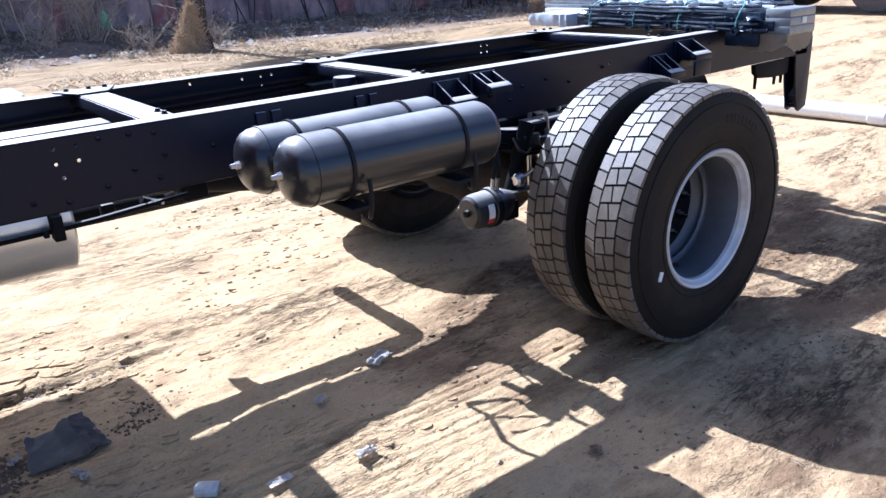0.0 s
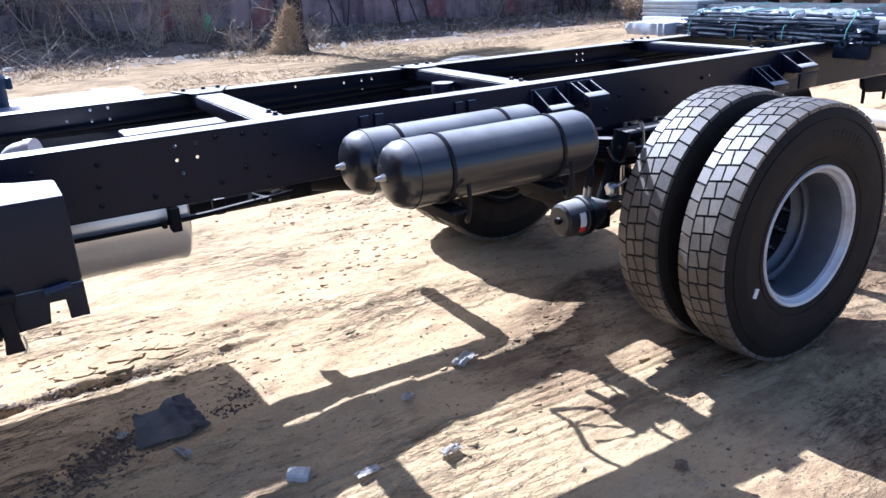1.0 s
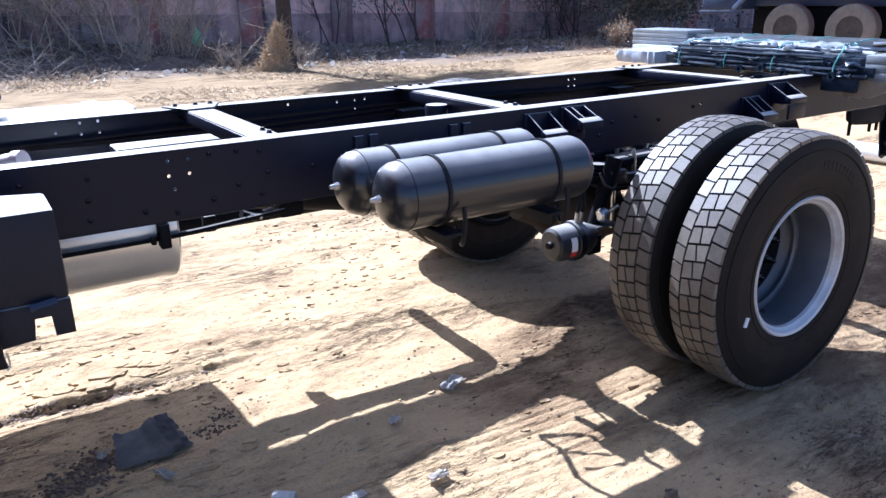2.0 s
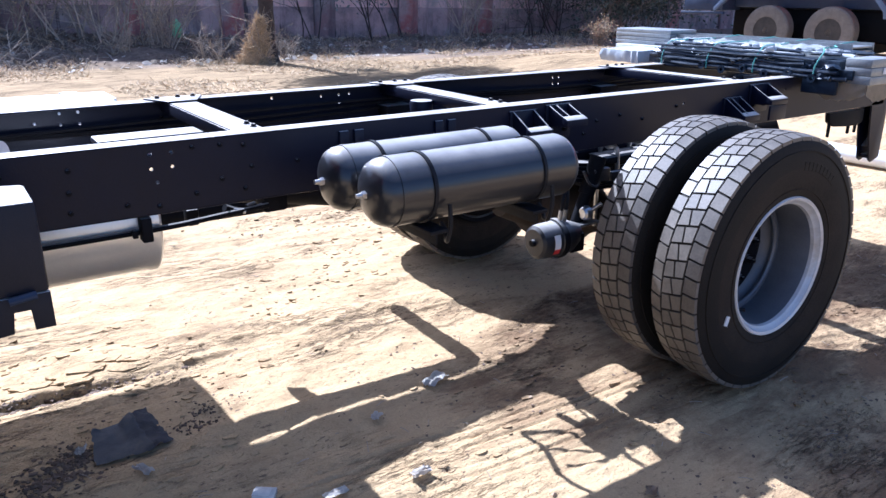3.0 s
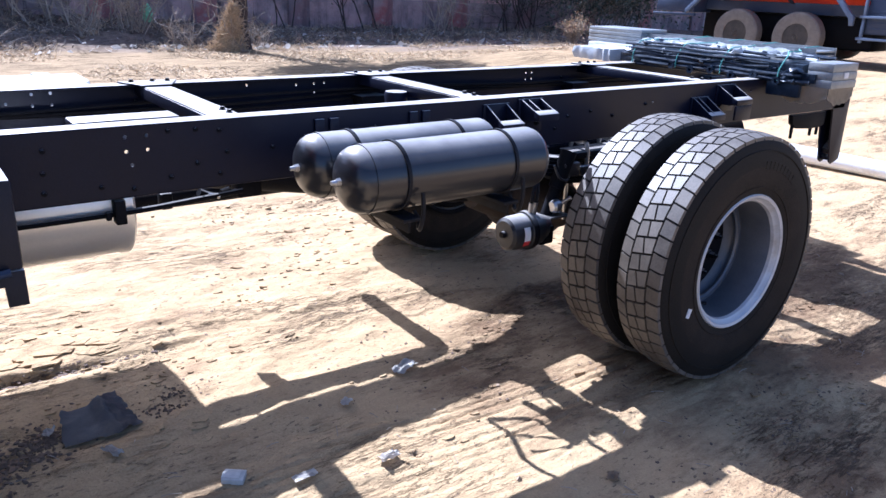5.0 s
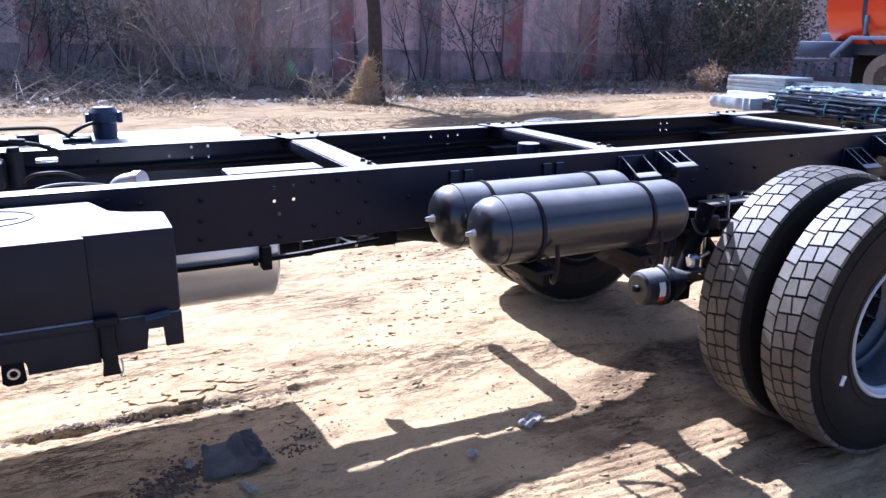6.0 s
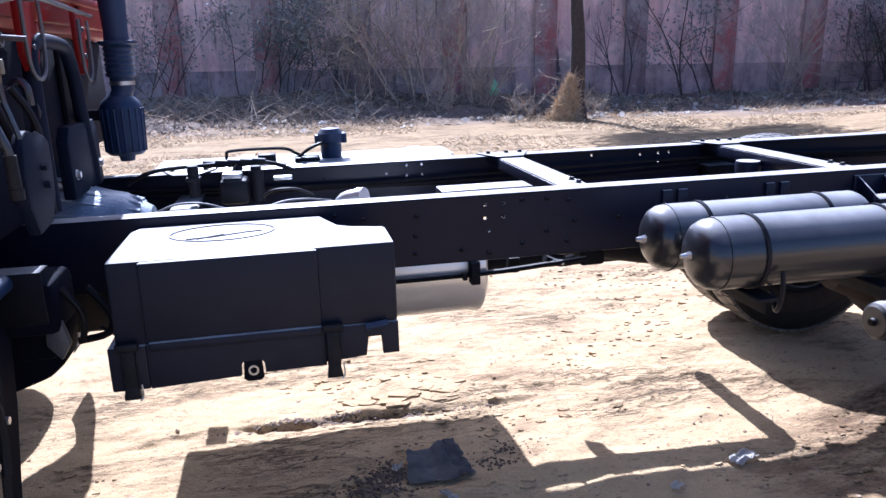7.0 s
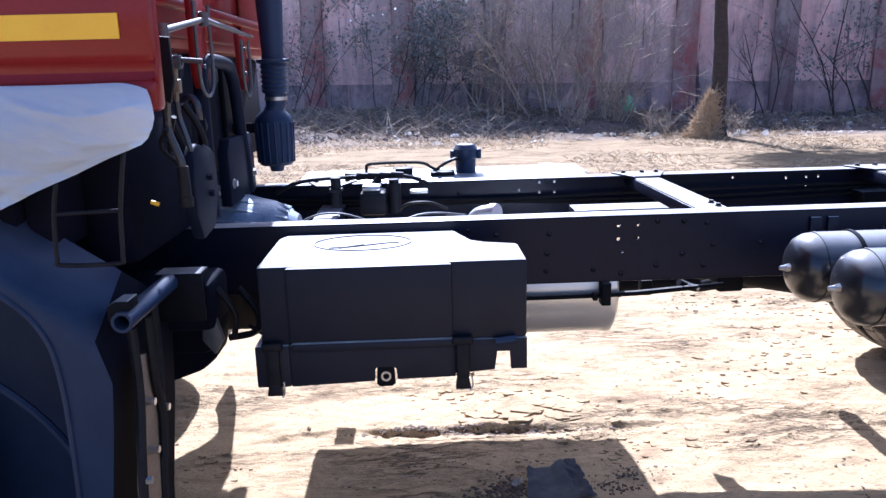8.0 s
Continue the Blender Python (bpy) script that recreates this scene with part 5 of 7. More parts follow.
part("tube_clamp", bm, BLACK_IN, truck)
bm = bmesh.new()
block(bm, -3.224, -3.114, -0.905, -0.895, 0.930, 1.050, 0.002)
block(bm, -3.224, -3.114, -0.895, -0.840, 1.042, 1.050, 0.002)
part("tray_plate", bm, BLACK_IN, truck, "dark square bracket plate")

# step loop under the cab door
bm = bmesh.new()
yl = -1.19
sweep(bm, [(-3.282, yl + 0.03, 1.42), (-3.286, yl, 1.325), (-3.301, yl, 1.253), (-3.307, yl, 1.165), (-3.298, yl, 1.150), (-3.19, yl, 1.150), (-3.178, yl, 1.165), (-3.172, yl, 1.253), (-3.152, yl, 1.37), (-3.15, yl + 0.03, 1.42)], 0.0048, 8, 4)
rod(bm, (-3.301, yl, 1.253), (-3.170, yl, 1.257), 0.0042)
part("step_loop", bm, HOSE, truck, "black bent-rod step loop")

# catch plate, lock linkage and cab lift arm behind the cab
bm = bmesh.new()
prism(bm, [(-3.133, 1.592), (-3.078, 1.588), (-3.076, 1.50), (-3.088, 1.455), (-3.112, 1.475), (-3.120, 1.51)], -1.08, -1.068, "y", 0.002)
plate = part("latch_plate", bm, BLACK_IN, truck, "dark latch plate on the cab corner")
for x, z in ((-3.124, 1.580), (-3.112, 1.582), (-3.110, 1.532), (-3.103, 1.486)):
    bm = bmesh.new()
    rod(bm, (x, -1.080, z), (x, -1.090, z), 0.0065, 0.006, 6)
    part("bolt", bm, STEEL, plate)
bm = bmesh.new()
sweep(bm, [(-3.113, -1.0, 1.605), (-3.115, -1.0, 1.51), (-3.124, -1.0, 1.41), (-3.114, -1.0, 1.365), (-3.103, -1.0, 1.33), (-3.101, -1.0, 1.30)], 0.0088, 10)
lever = part("lock_lever", bm, LEVER_BLACK, truck, "bent glossy black lever with a grip")
bm = bmesh.new()
rod(bm, (-3.101, -1.0, 1.318), (-3.100, -1.0, 1.250), 0.0120, 0.0125, 16)
rod(bm, (-3.100, -1.0, 1.2495), (-3.099, -1.0, 1.228), 0.0150, 0.0135, 16)
part("grip", bm, HOSE, lever)
bm = bmesh.new()
sweep(bm, [(-3.121, -0.93, 1.47), (-3.118, -0.93, 1.42), (-3.112, -0.93, 1.395), (-3.103, -0.93, 1.358), (-3.098, -0.93, 1.33)], 0.0062, 8)
link = part("lock_link", bm, LEVER_BLACK, truck, "thin black link under a brassy turnbuckle")
bm = bmesh.new()
rod(bm, (-3.116, -0.93, 1.56), (-3.121, -0.93, 1.455), 0.0075, 0.0065, 10)
block(bm, -3.132, -3.108, -0.941, -0.919, 1.474, 1.504, 0.003)
part("turnbuckle", bm, BRASSY, link)
bm = bmesh.new()
sweep(bm, [(-3.235, -0.5, 1.44), (-3.215, -0.5, 1.452), (-3.20, -0.5, 1.43), (-3.198, -0.5, 1.39)], 0.012, 10)
prism(bm, [(-3.222, 1.43), (-3.198, 1.432), (-3.186, 1.37), (-3.194, 1.335), (-3.206, 1.36)], -0.46, -0.45, "y", 0.002)
part("catch_bracket", bm, LEVER_BLACK, truck, "dark hooked bracket behind the cab")
for p0, p1, r in (((-3.113, -1.0, 1.604), (-3.10, -0.72, 1.645), 0.008), ((-3.10, -0.72, 1.645), (-3.20, 0.32, 1.650), 0.0075)):
    bm = bmesh.new()
    rod(bm, p0, p1, r, r * 0.8, seg=12)
    rod(bm, (Vector(p0) + Vector((0, 0, 0.016))), (Vector(p0) - Vector((0, 0, 0.016))), 0.012, seg=12)
    part("torsion_rod", bm, GREY_STEEL, truck, "bright thin linkage rod")
bm = bmesh.new()
rod(bm, (-3.115, -0.95, 1.547), (-3.05, -0.95, 1.541), 0.0055)
lathe(bm, [(-3.112, 0.008), (-3.112, 0.015), (-3.095, 0.015), (-3.095, 0.008)], "x", (0, -0.95, 1.541), 16, close=True)
part("hinge_pin", bm, GREY_STEEL, truck)
for y, zt, zb, x, w in ((-0.43, 1.74, 1.475, -3.20, 0.060), (0.15, 1.66, 1.455, -3.21, 0.045)):
    bm = bmesh.new()
    outl = [(y - w, zt), (y + w, zt), (y + w, zb + 0.04), (y + w * 0.5, zb), (y - w * 0.5, zb), (y - w, zb + 0.04)]
    prism(bm, outl, x - 0.01, x + 0.010, "x", 0.004)
    catch = part("lock_catch", bm, RED, truck, "red cab catch plate")
    bm = bmesh.new()
    sweep(bm, [(x + 0.018, y - w - 0.012, zt - 0.03), (x + 0.018, y - w - 0.010, zb + 0.03), (x + 0.018, y, zb - 0.022), (x + 0.018, y + w + 0.010, zb + 0.03), (x + 0.018, y + w + 0.012, zt - 0.03)], 0.0055, 8)
    part("bright_shackle", bm, GREY_STEEL, catch)
    for z in (zt - 0.06, zb + 0.06):
        bm = bmesh.new()
        rod(bm, (x + 0.010, y, z), (x + 0.018, y, z), 0.008, seg=10)
        part("rivet", bm, GREY_STEEL, catch)
# lift frame: bent tube with base plate
bm = bmesh.new()
sweep(bm, [(-3.2, -0.44, 1.10), (-3.2, -0.44, 1.44), (-3.2, -0.42, 1.53), (-3.2, -0.36, 1.553), (-3.2, -0.14, 1.547), (-3.2, -0.07, 1.52), (-3.2, -0.03, 1.46), (-3.2, 0.0, 1.33), (-3.2, 0.04, 1.20), (-3.2, 0.05, 1.10)], 0.021, 12, 5)
part("lift_frame", bm, DARK_MOULD, truck, "black bent cab support frame")
bm = bmesh.new()
prism(bm, [(-0.24, 1.095), (0.14, 1.095), (0.14, 1.27), (0.10, 1.31), (-0.20, 1.31), (-0.24, 1.27)], -3.225, -3.19, "x", 0.006)
foot = part("frame_foot", bm, DARK_MOULD, truck)
for y in (-0.20, 0.10):
    bm = bmesh.new()
    hexbolt(bm, (-3.19, y, 1.165), (1, 0, 0), 0.012, 0.010)
    part("bolt", bm, STEEL, foot)
# damper block, coloured as shade behind the cab
bm = bmesh.new()
block(bm, -3.36, -3.24, -0.95, -0.40, 1.08, 1.44, 0.03)
part("cab_damper", bm, SHADE_BLACK, truck)
for pts, r in (([(-3.19, -0.82, 1.46), (-3.17, -0.80, 1.38), (-3.15, -0.76, 1.26), (-3.16, -0.74, 1.12)], 0.011), ([(-3.20, -0.62, 1.44), (-3.16, -0.60, 1.34), (-3.16, -0.58, 1.12)], 0.010), ([(-3.14, -0.90, 1.42), (-3.17, -0.86, 1.34), (-3.13, -0.88, 1.28), (-3.16, -0.84, 1.20)], 0.006), ([(-3.12, -1.02, 1.40), (-3.15, -0.98, 1.36), (-3.12, -0.96, 1.32)], 0.005)):
    bm = bmesh.new()
    sweep(bm, pts, r, 8)
    part("cab_hose", bm, HOSE, truck)
# upright moulded guard close to the rail
bm = bmesh.new()
prism(bm, [(-0.925, 1.135), (-0.825, 1.145), (-0.782, 1.20), (-0.772, 1.27), (-0.775, 1.325), (-0.80, 1.340), (-0.87, 1.345), (-0.885, 1.358), (-0.92, 1.356), (-0.952, 1.33), (-0.968, 1.27), (-0.962, 1.20)], -3.118, -3.088, "x", 0.010)
moulded = part("guard_plate", bm, DARK_MOULD, truck, "black moulded guard")
for y, z in ((-0.86, 1.275), (-0.855, 1.235)):
    bm = bmesh.new()
    rod(bm, (-3.088, y, z), (-3.076, y, z), 0.008, seg=6)
    part("guard_bolt", bm, DARK_MOULD, moulded)
bm = bmesh.new()
rod(bm, (-3.185, -0.98, 1.238), (-3.168, -0.98, 1.232), 0.005)
part("cable_tag", bm, YELLOW, truck, "small yellow cable tag")

# air intake
sx, sy = -3.150, 0.45
bm = bmesh.new()
lathe(bm, [(1.110, 0.0), (1.112, 0.024), (1.135, 0.030), (1.138, 0.058), (1.150, 0.068), (1.20, 0.072), (1.32, 0.074), (1.345, 0.066), (1.368, 0.044), (1.39, 0.042), (1.435, 0.042), (1.44, 0.052)] +
      [p for k in range(6) for p in ((1.446 + 0.019 * k, 0.055), (1.454 + 0.019 * k, 0.049))] + [(1.558, 0.068), (1.568, 0.068), (1.570, 0.045), (1.60, 0.043), (1.75, 0.050), (2.1, 0.065), (2.5, 0.07), (2.5, 0.0)], "z", (sx, sy, 0), 40)
for v in bm.verts:
    if v.co.z < 1.375:
        v.co.x = sx - 0.016 + (v.co.x - sx) * 1.05
        v.co.z = 1.375 + (v.co.z - 1.375) * 0.96
intake = part("air_intake", bm, BLUE_BLACK, truck, "black air intake stack with a ribbed dust bowl", 28)
bm = bmesh.new()
lathe(bm, [(1.408, 0.0425), (1.408, 0.0455), (1.422, 0.0455), (1.422, 0.0425)], "z", (sx, sy, 0), 32, close=True)
part("hose_clip", bm, STEEL, intake)
for k in range(18):
    a = 2 * math.pi * k / 18
    bm = bmesh.new()
    rod(bm, (sx - 0.016 + 0.0725 * math.cos(a), sy + 0.069 * math.sin(a), 1.161), (sx - 0.016 + 0.0782 * math.cos(a), sy + 0.0745 * math.sin(a), 1.322), 0.0045, seg=6)
    part("bowl_rib", bm, BLUE_BLACK, intake)
bm = bmesh.new()
block(bm, sx - 0.20, sx - 0.05, sy - 0.02, sy + 0.02, 1.28, 1.32, 0.004)
block(bm, sx - 0.20, sx - 0.18, sy - 0.10, sy + 0.10, 1.05, 1.7, 0.006)
part("intake_bracket", bm, BLACK_IN, intake)

# gearbox and the clutter between the rails behind the cab
placed((1, 0.06), (1, 0), (1, 0.028))
bm = bmesh.new()
lathe(bm, [(-3.55, 0.0), (-3.55, 0.21), (-3.40, 0.21), (-3.30, 0.175), (-3.15, 0.14), (-3.07, 0.09), (-3.05, 0.0)], "x", (0, -0.05, 0.91), 24)
gearbox = part("gearbox", bm, CAST, truck, "pale ribbed gearbox casting")
for a in range(20, 170, 18):
    p = Vector((0, math.cos(radians(a)), math.sin(radians(a))))
    bm = bmesh.new()
    rod(bm, Vector((-3.40, -0.05, 0.91)) + p * 0.207, Vector((-3.10, -0.05, 0.91)) + p * 0.112, 0.008, seg=6)
    part("casting_rib", bm, CAST, gearbox)
bm = bmesh.new()
rod(bm, (-2.96, 0.18, 0.98), (-2.96, 0.18, 1.095), 0.020)
block(bm, -2.985, -2.935, 0.155, 0.205, 1.04, 1.055, 0.004)
rod(bm, (-2.74, 0.20, 0.95), (-2.74, 0.20, 1.065), 0.027)
rod(bm, (-2.74, 0.20, 1.065), (-2.74, 0.20, 1.08), 0.020)
rod(bm, (-2.84, 0.22, 1.02), (-2.80, 0.25, 1.075), 0.016)
block(bm, -2.87, -2.77, 0.14, 0.26, 0.95, 1.04, 0.015)
sweep(bm, [(-3.2, 0.25, 1.03), (-3.1, 0.24, 1.075), (-2.9, 0.26, 1.085), (-2.7, 0.28, 1.08), (-2.6, 0.30, 1.04)], 0.008, 8)
sweep(bm, [(-2.72, 0.10, 0.98), (-2.68, 0.08, 1.005), (-2.6, 0.08, 1.005), (-2.54, 0.10, 0.975)], 0.005, 8)
linkage = part("shift_linkage", bm, HOSE, truck, "black shift linkage and sensors")
for a, b in (((-2.86, 0.16, 1.04), (-2.79, 0.23, 1.062)), ((-2.68, 0.20, 1.02), (-2.61, 0.24, 1.035))):
    bm = bmesh.new()
    block(bm, a[0], b[0], a[1], b[1], a[2], b[2], 0.005)
    part("bright_link", bm, STEEL, linkage)
bm = bmesh.new()
sweep(bm, [(-3.05, -0.22, 1.0), (-2.98, -0.2, 1.025), (-2.9, -0.2, 1.025), (-2.82, -0.2, 1.0)], 0.0035, 8)
part("bright_pipe", bm, GREY_STEEL, linkage)
for k in range(5):
    bm = bmesh.new()
    rod(bm, (-2.932 + 0.045 * k, 0.27, 1.085), (-2.884 + 0.045 * k, 0.27, 1.085), 0.017, 0.012, seg=12)
    part("cable_boot", bm, HOSE, linkage)
# machinery between wheel and battery box; the steering gear is coloured as shade
placed()
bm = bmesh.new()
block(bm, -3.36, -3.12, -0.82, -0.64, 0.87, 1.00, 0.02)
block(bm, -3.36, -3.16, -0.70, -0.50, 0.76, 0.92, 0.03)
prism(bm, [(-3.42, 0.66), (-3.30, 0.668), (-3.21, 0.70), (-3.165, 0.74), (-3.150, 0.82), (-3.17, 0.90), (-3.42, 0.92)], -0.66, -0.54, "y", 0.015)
part("steering_gear", bm, SHADE_BLACK, truck, "dark steering gear and brackets")
for pts, r in (([(-3.10, -0.62, 0.93), (-3.05, -0.63, 0.86), (-3.06, -0.62, 0.80), (-3.14, -0.61, 0.78)], 0.010), ([(-3.04, -0.56, 0.90), (-3.00, -0.56, 0.80), (-3.05, -0.55, 0.765), (-3.10, -0.54, 0.79)], 0.005), ([(-3.12, -0.76, 0.97), (-3.08, -0.76, 0.90), (-3.09, -0.75, 0.83)], 0.008)):
    bm = bmesh.new()
    sweep(bm, pts, r, 8)
    part("steering_hose", bm, HOSE, truck)
bm = bmesh.new()
prism(bm, [(-3.155, 0.90), (-3.12, 0.90), (-3.105, 0.84), (-3.13, 0.80), (-3.16, 0.84)], -0.80, -0.78, "y", 0.004)
part("steel_bracket", bm, GREY_STEEL, truck, "bent grey bracket")
bm = bmesh.new()
lathe(bm, [(-3.16, 0.0), (-3.16, 0.06), (-3.10, 0.075), (-3.05, 0.07), (-3.03, 0.05), (-3.03, 0.0)], "x", (0, -0.3, 0.80), 24)
part("front_brake_chamber", bm, RUSTY, truck)
bm = bmesh.new()
block(bm, -4.6, -3.05, -0.36, 0.36, 0.70, 0.90, 0.05)
part("engine_sump", bm, RUSTY, truck, "dark engine and sump under the cab")


# ---- wrapped bundle across the tail of the frame ----
bundle = holder("steel_bundle", "strapped bundle of wrapped steel sections lying across the frame", "bundle", (1.36, 0.26, TOP + 0.028))
rnd = random.Random(4)


def long_piece(x, z, w, h, y0, y1, material, label="", nm="section"):
    bm = bmesh.new()
    n = 14
    rings = []
    for i in range(n + 1):
        y = y0 + (y1 - y0) * i / n
        q = [(-1, -1), (-0.4, -1.05), (0.4, -1.0), (1, -1), (1.04, 0), (1, 1), (0.3, 1.06), (-0.4, 1.03), (-1, 1), (-1.05, 0)]
        rings.append([bm.verts.new((x + a * w / 2 * (1 + rnd.uniform(-0.05, 0.05)), y, z + b * h / 2 * (1 + rnd.uniform(-0.08, 0.08)))) for a, b in q])
    k = len(rings[0])
    for a, b in zip(rings, rings[1:]):
        for i in range(k):
            bm.faces.new((a[i], a[(i + 1) % k], b[(i + 1) % k], b[i]))
    bm.faces.new(rings[0])
    bm.faces.new(rings[-1])
    return part(nm, bm, material, bundle, label, 50)


def channel_piece(x, z, w, h, y0, y1):
    bm = bmesh.new()
    t = 0.006
    prism(bm, [(x - w / 2, z - h / 2), (x + w / 2, z - h / 2), (x + w / 2, z + h / 2), (x + w / 2 - t, z + h / 2), (x + w / 2 - t, z - h / 2 + t), (x - w / 2 + t, z - h / 2 + t), (x - w / 2 + t, z + h / 2), (x - w / 2, z + h / 2)], y0, y1, "y")
    outer = part("channel", bm, GALV, bundle, "deep galvanised channel, its end open")
    for k in range(4):
        bm = bmesh.new()
        block(bm, x - w / 2 + t + 0.001, x + w / 2 - t - 0.001, y0 + 0.004, y1 - 0.004, z - h / 2 + t + 0.001 + k * h / 4.4, z - h / 2 + t + k * h / 4.4 + 0.009, 0.001)
        part("inner_channel", bm, GALV, outer)


# local to the bundle: x along the truck, y across it
for x, z, w, h, y0, y1 in ((-0.14, 0.024, 0.075, 0.045, -0.98, 0.26), (-0.05, 0.024, 0.085, 0.045, -0.96, 0.28), (0.05, 0.024, 0.09, 0.045, -0.80, 0.30), (0.16, 0.03, 0.11, 0.055, -0.80, 0.34), (0.28, 0.03, 0.11, 0.055, -0.80, 0.4)):
    long_piece(x, z, w, h, y0, y1, BUNDLE_WRAP, "dark film-wrapped sections")
for x, z, w, h, y0, y1 in ((-0.12, 0.066, 0.08, 0.036, -0.90, 0.24), (-0.02, 0.068, 0.09, 0.038, -0.92, 0.27), (0.08, 0.068, 0.09, 0.038, -0.78, 0.25)):
    long_piece(x, z, w, h, y0, y1, BUNDLE_WRAP)
for x, z, w, h, y0, y1 in ((-0.08, 0.096, 0.09, 0.020, -0.80, 0.2), (0.03, 0.098, 0.10, 0.022, -0.86, 0.24)):
    long_piece(x, z, w, h, y0, y1, CLEAR_WRAP, "pale film on top")
channel_piece(0.34, 0.095, 0.22, 0.095, -0.74, 0.66)
for k in range(3):
    bm = bmesh.new()
    block(bm, -0.165 + 0.002 * (k % 2), 0.072, -1.06 + 0.002 * (k % 3), -0.93, -0.014 + 0.0400 * k, 0.0245 + 0.0400 * k, 0.002)
    channel = part("channel", bm, GALV, bundle, "pale galvanised channel in a squared pack")
    if k == 1:
        bm = bmesh.new()
        block(bm, -0.060, -0.022, -1.0635, -1.0585, 0.034, 0.062, 0.0)
        part("pack_label", bm, WHITE_LABEL, channel)
for k in range(4):
    bm = bmesh.new()
    block(bm, 0.16 + 0.004 * (k % 2), 0.42, 0.40, 0.86, 0.070 + 0.024 * k, 0.092 + 0.024 * k, 0.003)
    part("channel", bm, GALV, bundle, "pale galvanised channel in a squared pack")
bm = bmesh.new()
block(bm, 0.10, 0.44, 0.30, 0.80, -0.001, 0.068, 0.006)
part("channel_pack", bm, CLEAR_WRAP, bundle, "film-wrapped pack under the channels")
long_piece(-0.05, 0.022, 0.34, 0.07, 0.31, 0.62, CLEAR_WRAP, "white film-wrapped pack end")
for k in range(16):
    bm = bmesh.new()
    x0, z0 = -0.185 + 0.05 * (k % 8) + rnd.uniform(-0.01, 0.01), (0.04, 0.112)[k // 8] + rnd.uniform(-0.012, 0.006)
    if k < 8:
        x0, z0 = -0.19 - 0.012 * (k % 2), -0.004 + 0.013 * k
    ya, yb = rnd.uniform(-0.98, -0.7), rnd.uniform(0.05, 0.28)
    sweep(bm, [(x0 + rnd.uniform(-0.006, 0.006), ya + (yb - ya) * i / 7, z0 + rnd.uniform(-0.005, 0.005)) for i in range(8)], rnd.uniform(0.006, 0.012), 8, 3)
    part("slim_section", bm, CLEAR_WRAP if k > 8 and k % 4 == 2 else BUNDLE_WRAP, bundle)
for k in range(26):
    bm = bmesh.new()
    c = Vector((rnd.uniform(-0.2, 0.05), rnd.uniform(-0.95, 0.25), 0.115 + rnd.uniform(-0.01, 0.012)))
    if k % 2:
        c = Vector((-0.195 + rnd.uniform(-0.01, 0.01), c.y, rnd.uniform(0.0, 0.10)))
    rock(bm, rnd, c, rnd.uniform(0.012, 0.03), 0.7)
    part("wrap_knot", bm, (BUNDLE_WRAP, CLEAR_WRAP)[k % 3 == 0], bundle)
# crumpled pale film along the top
for x, y0, y1, w in ((0.20, -0.62, 0.30, 0.13), (0.05, -0.78, -0.2, 0.08), (0.02, -0.1, 0.26, 0.07)):
    bm = bmesh.new()
    ny, nx2 = 40, 6
    grid = [[bm.verts.new((x + w * (i / nx2 - 0.5) + 0.012 * noise.noise(Vector((j * 0.4, i, x))), y0 + (y1 - y0) * j / ny,
                           0.126 - 0.02 * abs(2 * i / nx2 - 1) ** 3 + 0.014 * noise.fractal(Vector((i * 0.9, j * 0.55, 3 * x)), 0.8, 2, 4))) for i in range(nx2 + 1)] for j in range(ny + 1)]
    for p, q in zip(grid, grid[1:]):
        for i in range(nx2):
            bm.faces.new((p[i], p[i + 1], q[i + 1], q[i]))
    bmesh.ops.solidify(bm, geom=bm.faces[:], thickness=0.003)
    part("top_film", bm, CLEAR_WRAP, bundle, "crumpled pale film over the sections", 60)
# film that hangs from the near end
for p0, p1, n in (((-0.17, -1.055), (0.07, -1.055), 16), ((-0.175, -0.78), (-0.172, -1.05), 16)):
    bm = bmesh.new()
    rows = []
    for j in range(7):
        row = []
        for i in range(n + 1):
            u = i / n
            deep = 0.05 + 0.035 * math.sin(math.pi * u) + 0.022 * noise.noise(Vector((u * 7, p0[0] * 9, 2)))
            w = 0.010 * noise.noise(Vector((u * 9, j * 0.8, p0[1]))) * j / 6
            row.append(bm.verts.new((p0[0] + (p1[0] - p0[0]) * u + w, p0[1] + (p1[1] - p0[1]) * u + w, -0.012 - deep * j / 6)))
        rows.append(row)
    for a, b in zip(rows, rows[1:]):
        for i in range(n):
            bm.faces.new((a[i], a[i + 1], b[i + 1], b[i]))
    bmesh.ops.solidify(bm, geom=bm.faces[:], thickness=0.0015)
    part("hanging_film", bm, HANG_FILM, bundle, "limp dusty film hanging under the end", 60)
for y in (-0.72, -0.42, -0.16, 0.12):
    bm = bmesh.new()
    sl = y * 0.12
    sweep(bm, [(-0.215, y + sl, 0.0), (-0.21, y + sl, 0.06), (-0.15, y + sl, 0.125), (0.0, y, 0.130), (0.12, y, 0.130), (0.26, y - sl, 0.132), (0.525, y - sl, 0.134), (0.535, y - sl, 0.0)], 0.0034, 6, 3)
    part("strap", bm, STRAP, bundle, "green plastic strapping")
